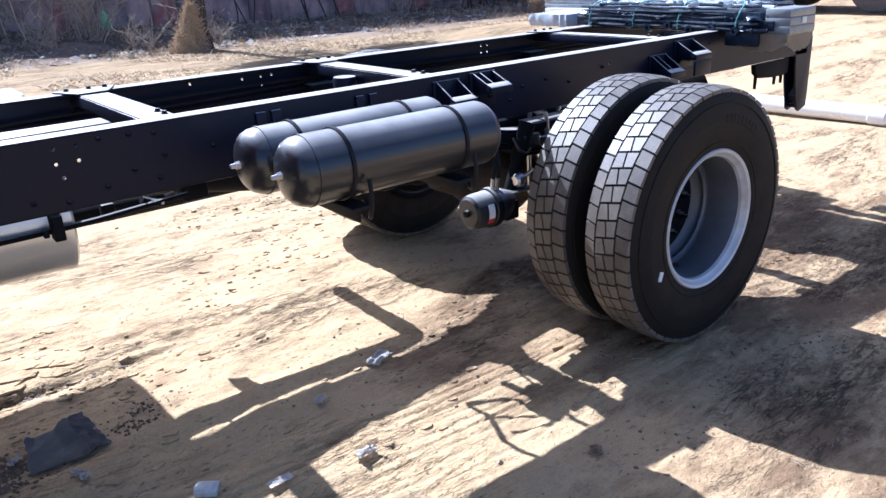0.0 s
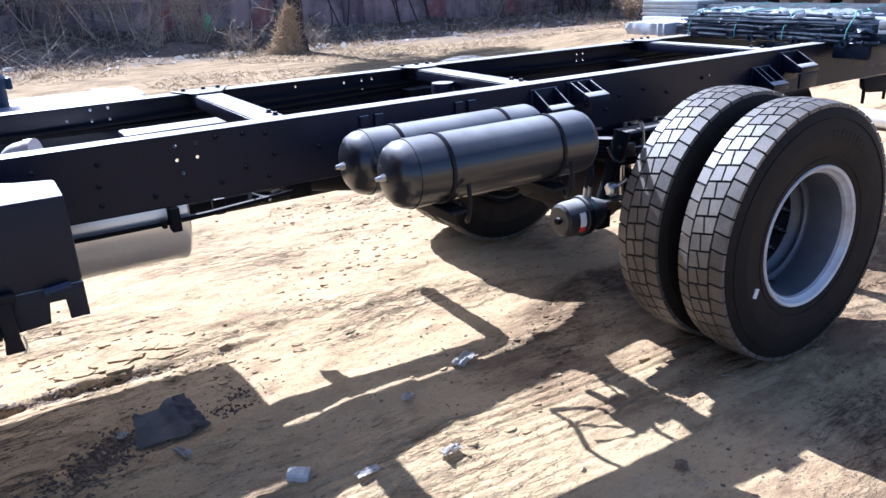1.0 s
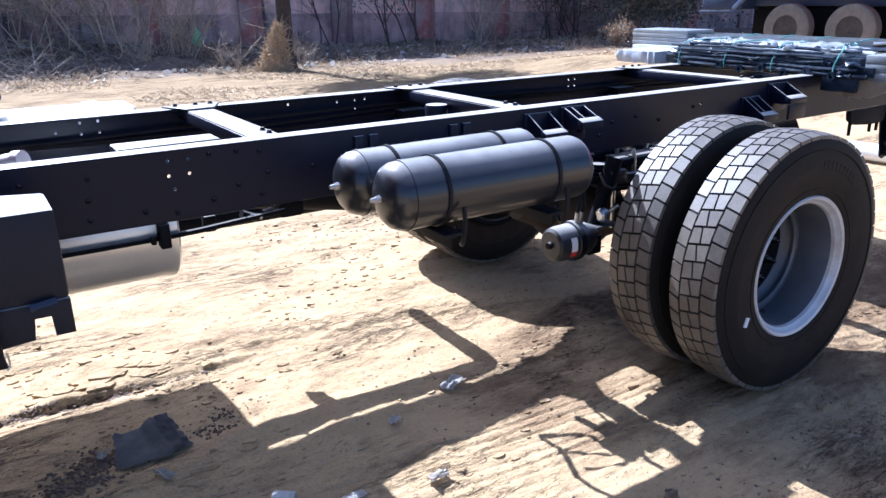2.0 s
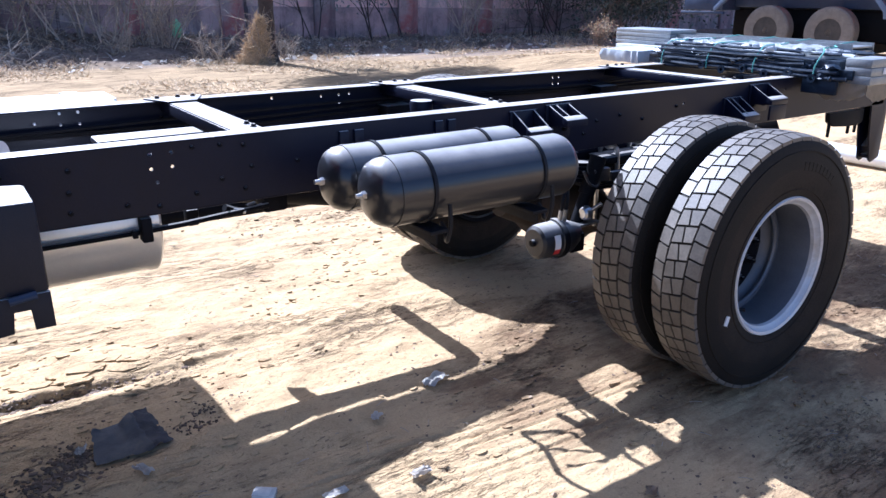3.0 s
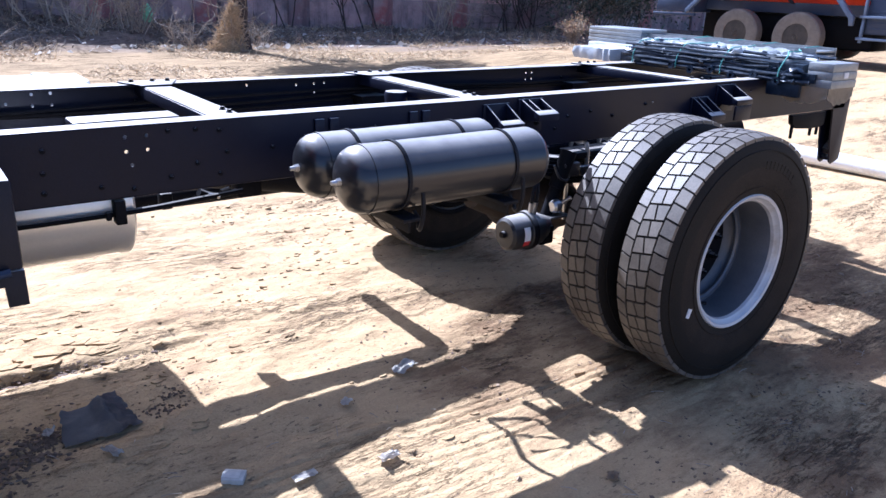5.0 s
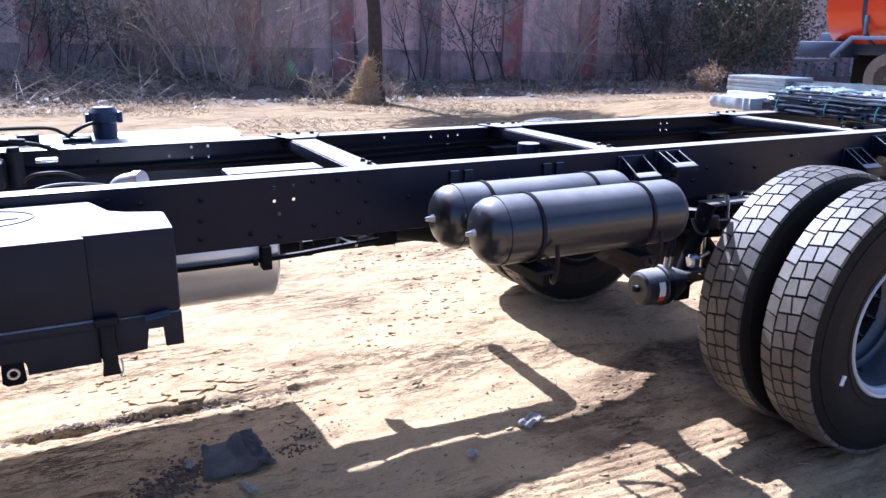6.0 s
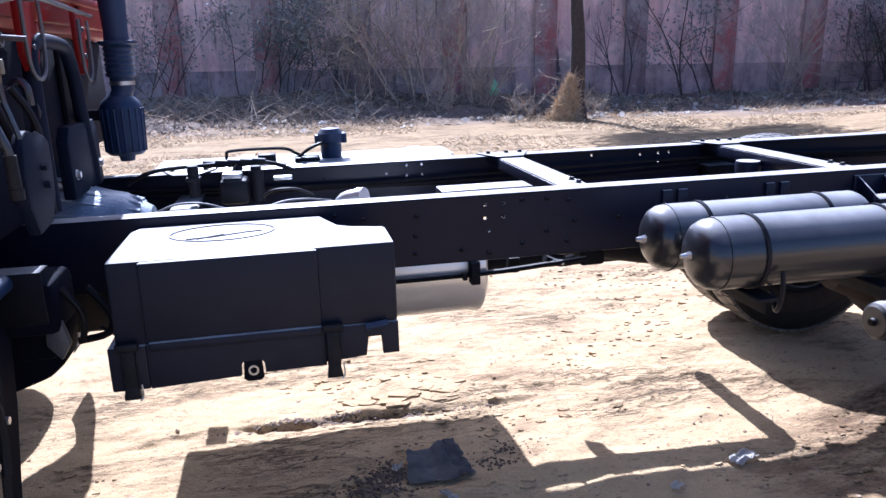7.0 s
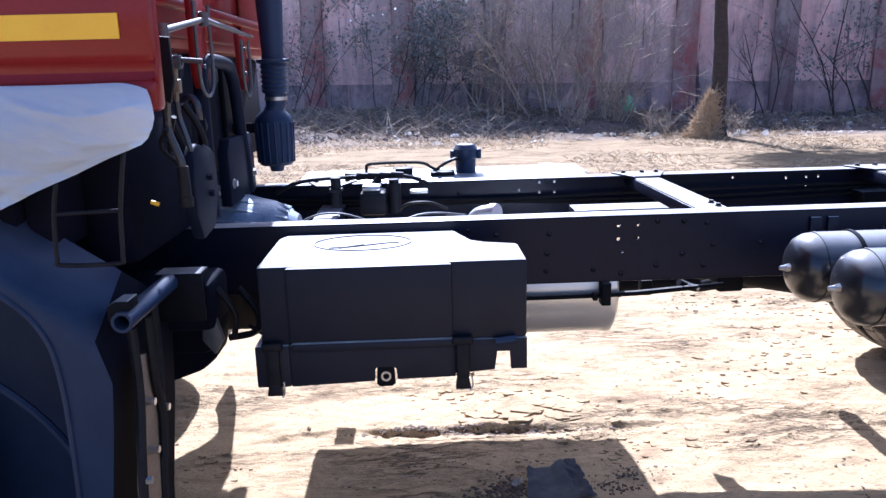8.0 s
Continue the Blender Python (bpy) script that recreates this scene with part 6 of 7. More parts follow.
for k in range(44):
    p = Vector((rnd.uniform(-0.17, 0.06), rnd.uniform(-0.9, 0.22), 0.112 + rnd.uniform(0, 0.008)))
    if k % 3 == 0:
        p = Vector((-0.187, rnd.uniform(-0.9, 0.22), rnd.uniform(0.02, 0.09)))
    d = Vector((rnd.uniform(-0.5, 0.5), rnd.uniform(-1.5, 1.5), rnd.uniform(-0.2, 0.2))).normalized() * rnd.uniform(0.02, 0.06)
    e = Vector((rnd.uniform(-1, 1), rnd.uniform(-0.6, 0.6), rnd.uniform(-0.6, 0.9))).normalized() * rnd.uniform(0.010, 0.022)
    bm = bmesh.new()
    bm.faces.new([bm.verts.new(q) for q in (p - d, p + e, p + d + e * 0.3, p + d * 0.2 - e)])
    bmesh.ops.solidify(bm, geom=bm.faces[:], thickness=0.002)
    part("film_scrap", bm, CLEAR_WRAP, bundle)
for k in range(6):
    bm = bmesh.new()
    y = -0.80 + 0.13 * k
    lathe(bm, [(-0.02, 0.010), (-0.02, 0.022), (0.02, 0.022), (0.02, 0.010)], "x", (-0.200, y, 0.000 + 0.015 * (k % 2)), 16, close=True)
    part("end_fitting", bm, BUNDLE_WRAP, bundle)
# clump of wrapped fittings that droops over the rail
for k in range(7):
    bm = bmesh.new()
    block(bm, -0.20 + 0.035 * k, -0.168 + 0.035 * k, -0.92 - 0.01 * (k % 3), -0.74, -0.075 + 0.012 * (k % 4), 0.000, 0.010)
    part("wrapped_fitting", bm, BUNDLE_WRAP, bundle, "dark wrapped fitting drooping over the rail")

# white pipe on the sand
bm = bmesh.new()
lathe(bm, [(-2.2, 0.066), (-2.2, 0.075), (-0.50, 0.075), (-0.49, 0.084), (-0.36, 0.084), (-0.35, 0.075), (2.3, 0.075), (2.3, 0.066)], "y", (0, 0, 0), 32, close=True)
pipe = thing("plastic_pipe", bm, WHITE_PLASTIC, "long white plastic pipe lying on the sand", "pipe")
pipe.matrix_basis = pose(4.34, 0.4, 0.085, 0, 0, 0)


# ---- orange tanker parked behind ----
def build_tanker():
    t = holder("tanker_truck", "orange tank truck parked by the wall, dusty grey tyres", "truck", (11.45, 5.9, 0.27))
    t.scale = (0.93, 0.93, 0.93)
    t.rotation_euler = (0, 0, math.atan2(-1.0, 0.06))     # its +x is the way it faces; near side is -y
    L0 = -2.2
    bm = bmesh.new()
    prof = []
    for k in range(40):
        a = 2 * math.pi * k / 40
        prof.append((1.22 + 1.18 * math.copysign(abs(math.cos(a)) ** 0.75, math.cos(a)), 2.08 + 1.0 * math.copysign(abs(math.sin(a)) ** 0.75, math.sin(a))))
    prism(bm, prof, L0, 6.2, "x", 0.05)
    tank = part("tank", bm, ORANGE, t, "glossy orange tank barrel", 30)
    for x in (-1.35, 0.25, 1.9, 3.6, 5.2):
        bm = bmesh.new()
        o2 = [(1.22 + (a - 1.22) * 1.02, 2.08 + (b - 2.08) * 1.02) for a, b in prof]
        prism(bm, o2, x - 0.04, x + 0.04, "x", 0.004)
        part("tank_rib", bm, TANKER_GREY, tank, "pale tank rib")
    bm = bmesh.new()
    block(bm, -1.9, 1.9, 0.75, 1.7, 0.30, 0.95, 0.08)
    part("axle_casing", bm, BLACK_IN, t)
    bm = bmesh.new()
    block(bm, L0 - 0.4, 6.4, 0.55, 1.9, 0.95, 1.40, 0.03)
    part("subframe", bm, TANKER_GREY, t, "blue-grey subframe")
    bm = bmesh.new()
    prism(bm, [(-1.95, 0.95), (-1.55, 1.34), (1.42, 1.34), (1.75, 0.96), (1.75, 0.80), (1.68, 0.80), (1.66, 0.93), (1.36, 1.27), (-1.50, 1.27), (-1.86, 0.90), (-1.95, 0.86)], 0.02, 0.10, "y", 0.006)
    for x in (-1.3, 0.0, 1.2):
        block(bm, x, x + 0.06, 0.02, 0.08, 1.36, 1.75, 0.004)
    part("wheel_guard", bm, BLUE_STEEL, t, "pale blue-grey guard frame over the wheels")
    bm = bmesh.new()
    block(bm, L0 - 0.55, -1.75, 0.06, 1.9, 0.88, 1.22, 0.03)
    block(bm, L0 - 0.6, -1.7, 0.02, 0.10, 0.80, 0.86, 0.01)
    part("rear_bumper", bm, TANKER_GREY, t, "blue-grey rear bumper")
    for z in (0.55, 0.95):
        bm = bmesh.new()
        block(bm, 1.85, 5.2, 0.04, 0.10, z, z + 0.05, 0.006)
        for x in (1.9, 3.0, 4.1, 5.1):
            block(bm, x, x + 0.05, 0.05, 0.11, z - 0.05, z + 0.42, 0.004)
        part("side_guard", bm, BLUE_STEEL, t)
    for x0, x1, z0, z1 in ((1.95, 2.75, 0.66, 1.30), (2.85, 4.1, 0.62, 1.22), (4.2, 5.1, 0.70, 1.30)):
        bm = bmesh.new()
        block(bm, x0, x1, 0.125, 0.19, z0, z1, 0.02)
        for k in range(4):
            block(bm, x0 + 0.08, x1 - 0.08, 0.114, 0.124, z0 + 0.09 + 0.10 * k, z0 + 0.12 + 0.10 * k, 0.004)
        part("side_locker", bm, TANKER_GREY, t, "dark blue side locker")
    for x in (2.15, 4.3):
        bm = bmesh.new()
        prism(bm, [(x - 0.32, 1.72), (x + 0.32, 1.72), (x + 0.24, 1.32), (x - 0.24, 1.32)], 0.30, 0.36, "y", 0.01)
        part("tank_saddle", bm, ORANGE, tank, "red-orange tank saddle plate")
    bm = bmesh.new()
    block(bm, 6.5, 8.3, 0.05, 2.35, 0.7, 3.0, 0.12)
    part("cab", bm, ORANGE, t)
    for x in (-0.67, 0.67, 2.75, 4.0, 6.9):
        for y, s in ((0.18 if x < 1 else 0.62, -1), (2.26, 1)):
            bm = bmesh.new()
            lathe(bm, [(-0.14, 0.27), (-0.15, 0.36), (-0.135, 0.47), (-0.11, 0.50), (0.11, 0.50), (0.135, 0.47), (0.15, 0.36), (0.14, 0.27)], "y", (0, 0, 0), 48, close=True)
            w = part("tyre", bm, DUSTY_TYRE, t, "dust-grey truck tyre")
            w.location = (x, y, 0.51)
            bm = bmesh.new()
            lathe(bm, [(s * 0.13, 0.272), (s * 0.10, 0.25), (s * 0.02, 0.22), (s * 0.0, 0.13), (s * 0.09, 0.10), (s * 0.10, 0.0)], "y", (0, 0, 0), 32)
            part("rim", bm, TANKER_RIM, w, "dusty dark rim")
            bm = bmesh.new()
            lathe(bm, [(s * 0.13, 0.0), (s * 0.13, 0.06), (s * 0.10, 0.085), (s * 0.05, 0.09), (s * 0.05, 0.0)], "y", (0, 0, 0), 20)
            part("hub", bm, DUSTY_TYRE, w)
    return t


build_tanker()


# ---- tree, shrubs and rubbish along the wall ----
def branchy(bm, rnd, start, way, length, r, depth, spread=0.6, curl=0.25, seg=5, kids=4, ends=None):
    """A crooked limb that forks; twig ends are collected in ends."""
    pts, p, d = [Vector(start)], Vector(start), Vector(way).normalized()
    n = 5
    for i in range(n):
        d = (d + Vector((rnd.uniform(-curl, curl), rnd.uniform(-curl, curl), rnd.uniform(-curl * 0.5, curl * 0.6)))).normalized()
        p = p + d * length / n
        pts.append(p.copy())
    sweep(bm, pts, r, seg, 0, 0.45)
    if ends is not None and depth <= 1:
        ends += pts[2:]
    if depth > 0:
        for k in range(kids):
            i = rnd.randint(1, n)
            side = Vector((rnd.uniform(-1, 1), rnd.uniform(-1, 1), rnd.uniform(-0.35, 0.9))).normalized()
            branchy(bm, rnd, pts[i], (d * (1 - spread) + side * spread), length * rnd.uniform(0.45, 0.75), r * 0.5, depth - 1, spread, curl, max(3, seg - 1), kids, ends)


def leaves(bm, rnd, centres, count, size, scatter):
    for k in range(count):
        c = rnd.choice(centres) + Vector((rnd.gauss(0, scatter), rnd.gauss(0, scatter), rnd.gauss(0, scatter)))
        n = Vector((rnd.uniform(-1, 1), rnd.uniform(-1, 1), rnd.uniform(-0.6, 1))).normalized()
        u = n.orthogonal().normalized()
        u.rotate(Matrix.Rotation(rnd.uniform(0, 6.3), 3, n))
        v = n.cross(u)
        s = size * rnd.uniform(0.6, 1.3)
        a, b, e = bm.verts.new(c - u * s), bm.verts.new(c + v * s * 0.45 + n * s * 0.1), bm.verts.new(c + u * s)
        f = bm.verts.new(c - v * s * 0.45 + n * s * 0.1)
        bm.faces.new((a, b, e))
        bm.faces.new((a, e, f))


def build_tree():
    rnd = random.Random(11)
    tree = holder("tree", "slim dark-barked tree with dry straw heaped at its foot", "tree", (3.7, 13.1, 0))
    bm = bmesh.new()
    sweep(bm, [(0, 0, -0.1), (0.02, 0, 0.35), (0.05, 0.02, 1.0), (0.03, 0.0, 1.9), (0.0, 0.05, 2.8), (0.06, 0.0, 3.8)], 0.19, 14, 4, 0.60)
    for v in bm.verts:
        k = noise.fractal(v.co * 6, 0.8, 2, 4) * 0.016
        flare = 0.9 * max(0, 0.40 - v.co.z)
        r = Vector((v.co.x, v.co.y, 0))
        if r.length > 1e-4:
            v.co += r.normalized() * (k + flare * 0.25)
    part("trunk", bm, BARK, tree)
    ends = []
    bm = bmesh.new()
    for k in range(10):
        a = k * 0.8 + rnd.uniform(-0.3, 0.3)
        branchy(bm, rnd, (0.04, 0.02, 3.0 + 0.09 * k), (math.cos(a), math.sin(a), 0.75), 1.9, 0.05, 2, 0.6, 0.22, 6, 4, ends)
    part("limb", bm, BARK, tree)
    bm = bmesh.new()
    leaves(bm, rnd, ends, 12000, 0.075, 0.20)
    part("crown", bm, LEAF, tree, "sparse dusty green crown")


build_tree()


def build_bush(name, at, size, seed, kids, leafy, label, leaf_mat=LEAF, leaf_size=0.03, stems=12, depth=2, category="shrub", wood=None):
    rnd = random.Random(seed)
    y = at[1] - 0.13 * (at[0] - 2)
    b = holder(name, label, category, (at[0], y, ground_height(at[0], y) - 0.03), "shrubs along the wall")
    ends = []
    bm = bmesh.new()
    for k in range(stems):
        a = rnd.uniform(0, 6.3)
        tilt = rnd.uniform(0.15, 0.75)
        branchy(bm, rnd, (0.25 * size * rnd.uniform(-1, 1), 0.15 * size * rnd.uniform(-1, 1), 0), (tilt * math.cos(a), tilt * math.sin(a), 1), size * rnd.uniform(0.6, 1.0), 0.010 + 0.004 * size, depth, 0.55, 0.22, 4, kids, ends)
    tagged(part("brush", bm, wood or TWIG, b), kind="stuff")
    if leafy:
        bm = bmesh.new()
        leaves(bm, rnd, ends, leafy, leaf_size, 0.07 * size)
        part("foliage", bm, leaf_mat, b)
    return b


build_bush("shrub", (1.0, 17.0, 0.2), 3.3, 3, 4, 1500, "tall bare dry shrub with pale twigs", STRAW, 0.022, 14, 3)
build_bush("shrub", (2.1, 16.6, 0.2), 2.6, 4, 4, 900, "tall bare dry shrub with pale twigs", STRAW, 0.02, 11, 3)
build_bush("shrub", (2.3, 15.9, 0.2), 1.1, 5, 4, 600, "low tangled dry shrub with straw", STRAW, 0.02, 14)
build_bush("shrub", (-0.4, 18.0, 0.3), 2.8, 7, 4, 700, "bare grey shrub against the wall", LEAF, 0.03, 12, 3)
build_bush("shrub", (-3.2, 18.8, 0.3), 3.6, 21, 3, 3300, "leafy dusty shrub against the wall", LEAF_HAZE, 0.055, 4, 3, wood=BARK)
build_bush("shrub", (-1.9, 18.6, 0.3), 2.2, 22, 3, 3000, "low dusty shrub against the wall", LEAF_HAZE, 0.050, 5, wood=BARK)
build_bush("shrub", (-6.0, 18.4, 0.3), 2.4, 23, 3, 1000, "dusty shrub against the wall", LEAF_HAZE, 0.055, 6, wood=BARK)
build_bush("shrub", (7.2, 19.2, 0.3), 3.0, 31, 3, 0, "leafless dark sapling by a pier", stems=3, wood=BARK)
build_bush("shrub", (9.6, 19.2, 0.3), 3.9, 36, 3, 900, "slim dark sapling by a pier, thinly leaved", LEAF_HAZE, 0.065, 4, wood=BARK)
build_bush("shrub", (12.0, 18.4, 0.3), 2.7, 32, 4, 300, "bare arching dry shrub", STRAW, 0.02, 10, 3)
build_bush("shrub", (14.6, 18.2, 0.3), 2.9, 35, 4, 1100, "bare twiggy shrub by the wall", LEAF, 0.05, 10, 3, wood=BARK)
build_bush("shrub", (16.6, 17.6, 0.3), 3.0, 33, 4, 9000, "dense dusty green shrub", LEAF, 0.065, 18, 3)
build_bush("shrub", (19.0, 18.0, 0.3), 3.0, 34, 4, 9000, "dense dusty green shrub", LEAF, 0.065, 16, 3)
build_bush("shrub", (13.6, 14.6, 0.35), 0.55, 37, 4, 900, "low clump of dry weeds", STRAW, 0.03, 26)
build_bush("shrub", (2.75, 13.9, 0.1), 0.75, 41, 4, 0, "low tangle of dry twigs by the tree", stems=9)
build_bush("shrub", (4.25, 13.6, 0.1), 0.55, 42, 4, 0, "low tangle of dry twigs by the tree", stems=8)
build_bush("shrub", (1.2, 15.2, 0.1), 0.8, 43, 4, 0, "low tangle of dry twigs on the bank", stems=9)
build_bush("shrub", (3.45, 13.0, 0.1), 1.0, 44, 3, 0, "dry vine stems climbing the tree foot", stems=6, category="vine")


def build_straw_clump():
    rnd = random.Random(8)
    bm = bmesh.new()
    for k in range(3200):
        a, h = rnd.uniform(0, 6.3), rnd.random() ** 1.4
        wide = 0.36 * (1 - h) + 0.05
        base = Vector((0.16 * h + wide * rnd.random() ** 0.5 * math.cos(a), wide * 0.7 * math.sin(a), h * 0.95 - 0.04))
        d = Vector((rnd.gauss(0.10, 0.5), rnd.gauss(0, 0.4), rnd.gauss(-0.1, 0.6))).normalized() * (rnd.uniform(0.05, 0.16) if k % 40 else rnd.uniform(0.2, 0.42))
        sweep(bm, [base, base + d * 0.5 + Vector((rnd.gauss(0, 0.03), rnd.gauss(0, 0.03), 0.01)), base + d], 0.006, 3, 0, 0.4)
    c = thing("straw_clump", bm, STRAW, "heap of dry straw and twigs leaning on the tree trunk", "dry grass")
    c.location = (3.36, 12.95, 0.0)
    c.scale = (1.12, 1.0, 1.0)


build_straw_clump()

# dry grass, brushwood, litter along the wall: uncountable
rnd = random.Random(2)


def blade(bm, p, d, r):
    """One dry stalk: a bent three-sided sliver."""
    a = d.orthogonal().normalized() * r
    b = d.cross(a).normalized() * r
    base = [bm.verts.new(p + q) for q in (a, -0.5 * a + 0.87 * b, -0.5 * a - 0.87 * b)]
    mid = [bm.verts.new(p + d * 0.55 + Vector((0, 0, 0.02)) + q * 0.8) for q in (a, -0.5 * a + 0.87 * b, -0.5 * a - 0.87 * b)]
    tip = bm.verts.new(p + d)
    for i in range(3):
        j = (i + 1) % 3
        bm.faces.new((base[i], base[j], mid[j], mid[i]))
        bm.faces.new((mid[i], mid[j], tip))


def strewn(name, count, area, size, radius, lift, material, label, category, gap=-0.1):
    bm = bmesh.new()
    for k in range(count):
        x, y = rnd.uniform(area[0], area[1]), area[2] + (area[3] - area[2]) * rnd.random() ** area[4]
        if noise.noise(Vector((x * 0.5, y * 0.5, 4))) < gap:
            continue
        d = Vector((rnd.uniform(-1, 1), rnd.uniform(-1, 1), rnd.uniform(*lift))).normalized() * rnd.uniform(*size)
        blade(bm, Vector((x, y, ground_height(x, y) - 0.01)), d, radius)
    return thing(name, bm, material, label, category, kind="stuff")


strewn("dry_grass", 5500, (-8, 18, 12.8, 19.8, 1.2), (0.05, 0.30), 0.006, (0.1, 0.9), STRAW, "dry grass and weeds on the rubbish bank", "grass")
strewn("trodden_grass", 19000, (-6, 15, 6.6, 14.0, 0.75), (0.05, 0.20), 0.006, (0.0, 0.25), STRAW, "flattened dry grass on the sand", "grass", 0.0)
strewn("leaf_litter", 16000, (-8, 18, 13.6, 19.8, 1.0), (0.04, 0.22), 0.013, (0.0, 0.5), LITTER_EARTH, "dark dead leaves and stalks on the bank", "leaf litter", -0.35)
strewn("brushwood", 900, (-7.5, -0.5, 14.2, 18.5, 1.0), (0.3, 1.3), 0.008, (0.0, 0.5), TWIG, "cut dry brushwood heaped by the wall", "brushwood", -0.5)
strewn("fallen_twigs", 700, (-1, 16, 14.4, 19.0, 1.0), (0.2, 0.8), 0.007, (0.0, 0.5), TWIG, "dry twigs strewn on the bank", "brushwood", -0.3)
bm = bmesh.new()
for k in range(640):
    x, y = rnd.uniform(-6, 17), 12.9 + 5.6 * rnd.random() ** 1.6
    z = ground_height(x, y)
    s = rnd.uniform(0.02, 0.085) * (1.5 if k % 9 == 0 else 1)
    m = Matrix.Translation((x, y, z + s * 0.2)) @ Euler((rnd.uniform(-0.6, 0.6), rnd.uniform(-0.6, 0.6), rnd.uniform(0, 6.3))).to_matrix().to_4x4()
    vs = [bm.verts.new(m @ Vector((a * s * rnd.uniform(0.7, 1.4), b * s * rnd.uniform(0.5, 1.1), rnd.uniform(-0.2, 0.3) * s))) for a, b in ((-1, -1), (0, -0.8), (1, -1), (1.1, 0.8), (0, 1), (-1, 0.9))]
    bm.faces.new((vs[0], vs[1], vs[4], vs[5]))
    bm.faces.new((vs[1], vs[2], vs[3], vs[4]))
bmesh.ops.solidify(bm, geom=bm.faces[:], thickness=0.003)
thing("litter", bm, PAPER, "scattered pale scraps of paper and plastic", "litter", kind="stuff")


bm = bmesh.new()
for k in range(260):
    x, y = rnd.uniform(-8, 18), 15.2 + 4.6 * rnd.random()
    rock(bm, rnd, (x, y, ground_height(x, y)), rnd.uniform(0.03, 0.14))
thing("rubble", bm, STONE, "rubble and clods on the bank by the wall", "rubble", kind="stuff")


# film bag, flat sack
def crumple(name, at, size, material, label, category, seed, flat=1.0):
    bm = bmesh.new()
    bmesh.ops.create_icosphere(bm, subdivisions=4, radius=1.0)
    for v in bm.verts:
        k = 1 + 0.35 * noise.fractal(v.co * 1.5 + Vector((seed, 0, 0)), 0.7, 2, 5) + 0.12 * abs(noise.noise(v.co * 5 + Vector((seed, 3, 0))))
        v.co = Vector((v.co.x * size[0], v.co.y * size[1], v.co.z * size[2] * flat)) * k
    o = thing(name, bm, material, label, category, sharp=40)
    o.location = at
    return o


crumple("film_bag", (2.98, 17.2, 0.42 + 0.10), (0.13, 0.10, 0.21), GREEN_BAG, "pale green thin carrier bag caught in twigs", "bag", 3)
crumple("sack", (7.3, 15.9, ground_height(7.3, 15.9) + 0.05), (0.42, 0.2, 0.07), PAPER, "flattened dirty sack on the rubbish bank", "sack", 9)
crumple("plastic_heap", (3.5, 16.8, ground_height(3.5, 16.8) + 0.04), (0.45, 0.15, 0.06), PAPER, "heap of pale plastic scraps", "litter", 14)
crumple("white_scrap", (-1.75, 14.1, 0.06), (0.09, 0.07, 0.07), PAPER, "white crumpled scrap on the sand", "litter", 17)


# ---- loose things under and beside the frame ----
def build_rubber_sheet():
    """A flat sagging half, a ridge, and a darker half folded over beside it."""
    bm = bmesh.new()
    nx, ny = 36, 20
    rows = []
    for j in range(ny + 1):
        row = []
        for i in range(nx + 1):
            u, v = i / nx, j / ny
            lo, mid, hi = Vector((-0.115 + 0.02 * v, -0.10 + 0.21 * v, 0)), Vector((0.035 - 0.02 * v, -0.115 + 0.235 * v, 0)), Vector((0.105 - 0.03 * v, -0.085 + 0.27 * v, 0))
            p = lo.lerp(mid, u / 0.62) if u < 0.62 else mid.lerp(hi, (u - 0.62) / 0.38)
            z = 0.012 + 0.020 * (1 - u / 0.62) ** 2 * v if u < 0.62 else 0.012
            z += 0.034 * math.exp(-((u - 0.60) / 0.12) ** 2) * (0.35 + 0.65 * v) + 0.022 * math.exp(-((u - 0.80) / 0.10) ** 2) * (0.4 + 0.6 * v)
            z += 0.005 * noise.fractal(Vector((p.x * 16, p.y * 16, 0)), 0.8, 2, 3) * (2.0 if u > 0.6 else 1.0)
            rag = 0.010 * noise.noise(Vector((p.x * 30, p.y * 30, 5)))
            row.append(bm.verts.new((p.x + rag, p.y + rag, max(0.004, z))))
        rows.append(row)
    for a, b in zip(rows, rows[1:]):
        for i in range(nx):
            f = bm.faces.new((a[i], a[i + 1], b[i + 1], b[i]))
            f.material_index = 1 if i > 0.64 * nx else 0
    bmesh.ops.solidify(bm, geom=bm.faces[:], thickness=0.005)
    o = thing("rubber_sheet", bm, [RUBBER_MAT, RUBBER_DARK], "torn blue-grey rubber sheet, folded, on the sand", "rubber sheet", sharp=50)
    o.matrix_basis = pose(-2.098, -0.178, ground_height(-2.098, -0.178), 0, 0, 0) @ Matrix.Diagonal((1.14, 0.98, 0.9, 1))


build_rubber_sheet()


def scrap(name, at, size, seed, material, label, turn=0.0, lift=0.012):
    r = random.Random(seed)
    bm = bmesh.new()
    n = 6
    rows = []
    for j in range(n + 1):
        rows.append([bm.verts.new(((i / n - 0.5) * size[0] + r.uniform(-0.004, 0.004), (j / n - 0.5) * size[1] + r.uniform(-0.004, 0.004),
                                   lift * (0.5 + noise.fractal(Vector((i * 0.5 + seed, j * 0.5, 0)), 0.8, 2, 3)))) for i in range(n + 1)])
    for a, b in zip(rows, rows[1:]):
        for i in range(n):
            bm.faces.new((a[i], a[i + 1], b[i + 1], b[i]))
    bmesh.ops.solidify(bm, geom=bm.faces[:], thickness=0.0015)
    o = thing(name, bm, material, label, "litter", sharp=25)
    o.matrix_basis = pose(at[0], at[1], ground_height(*at) + 0.008, 0, 0, turn)


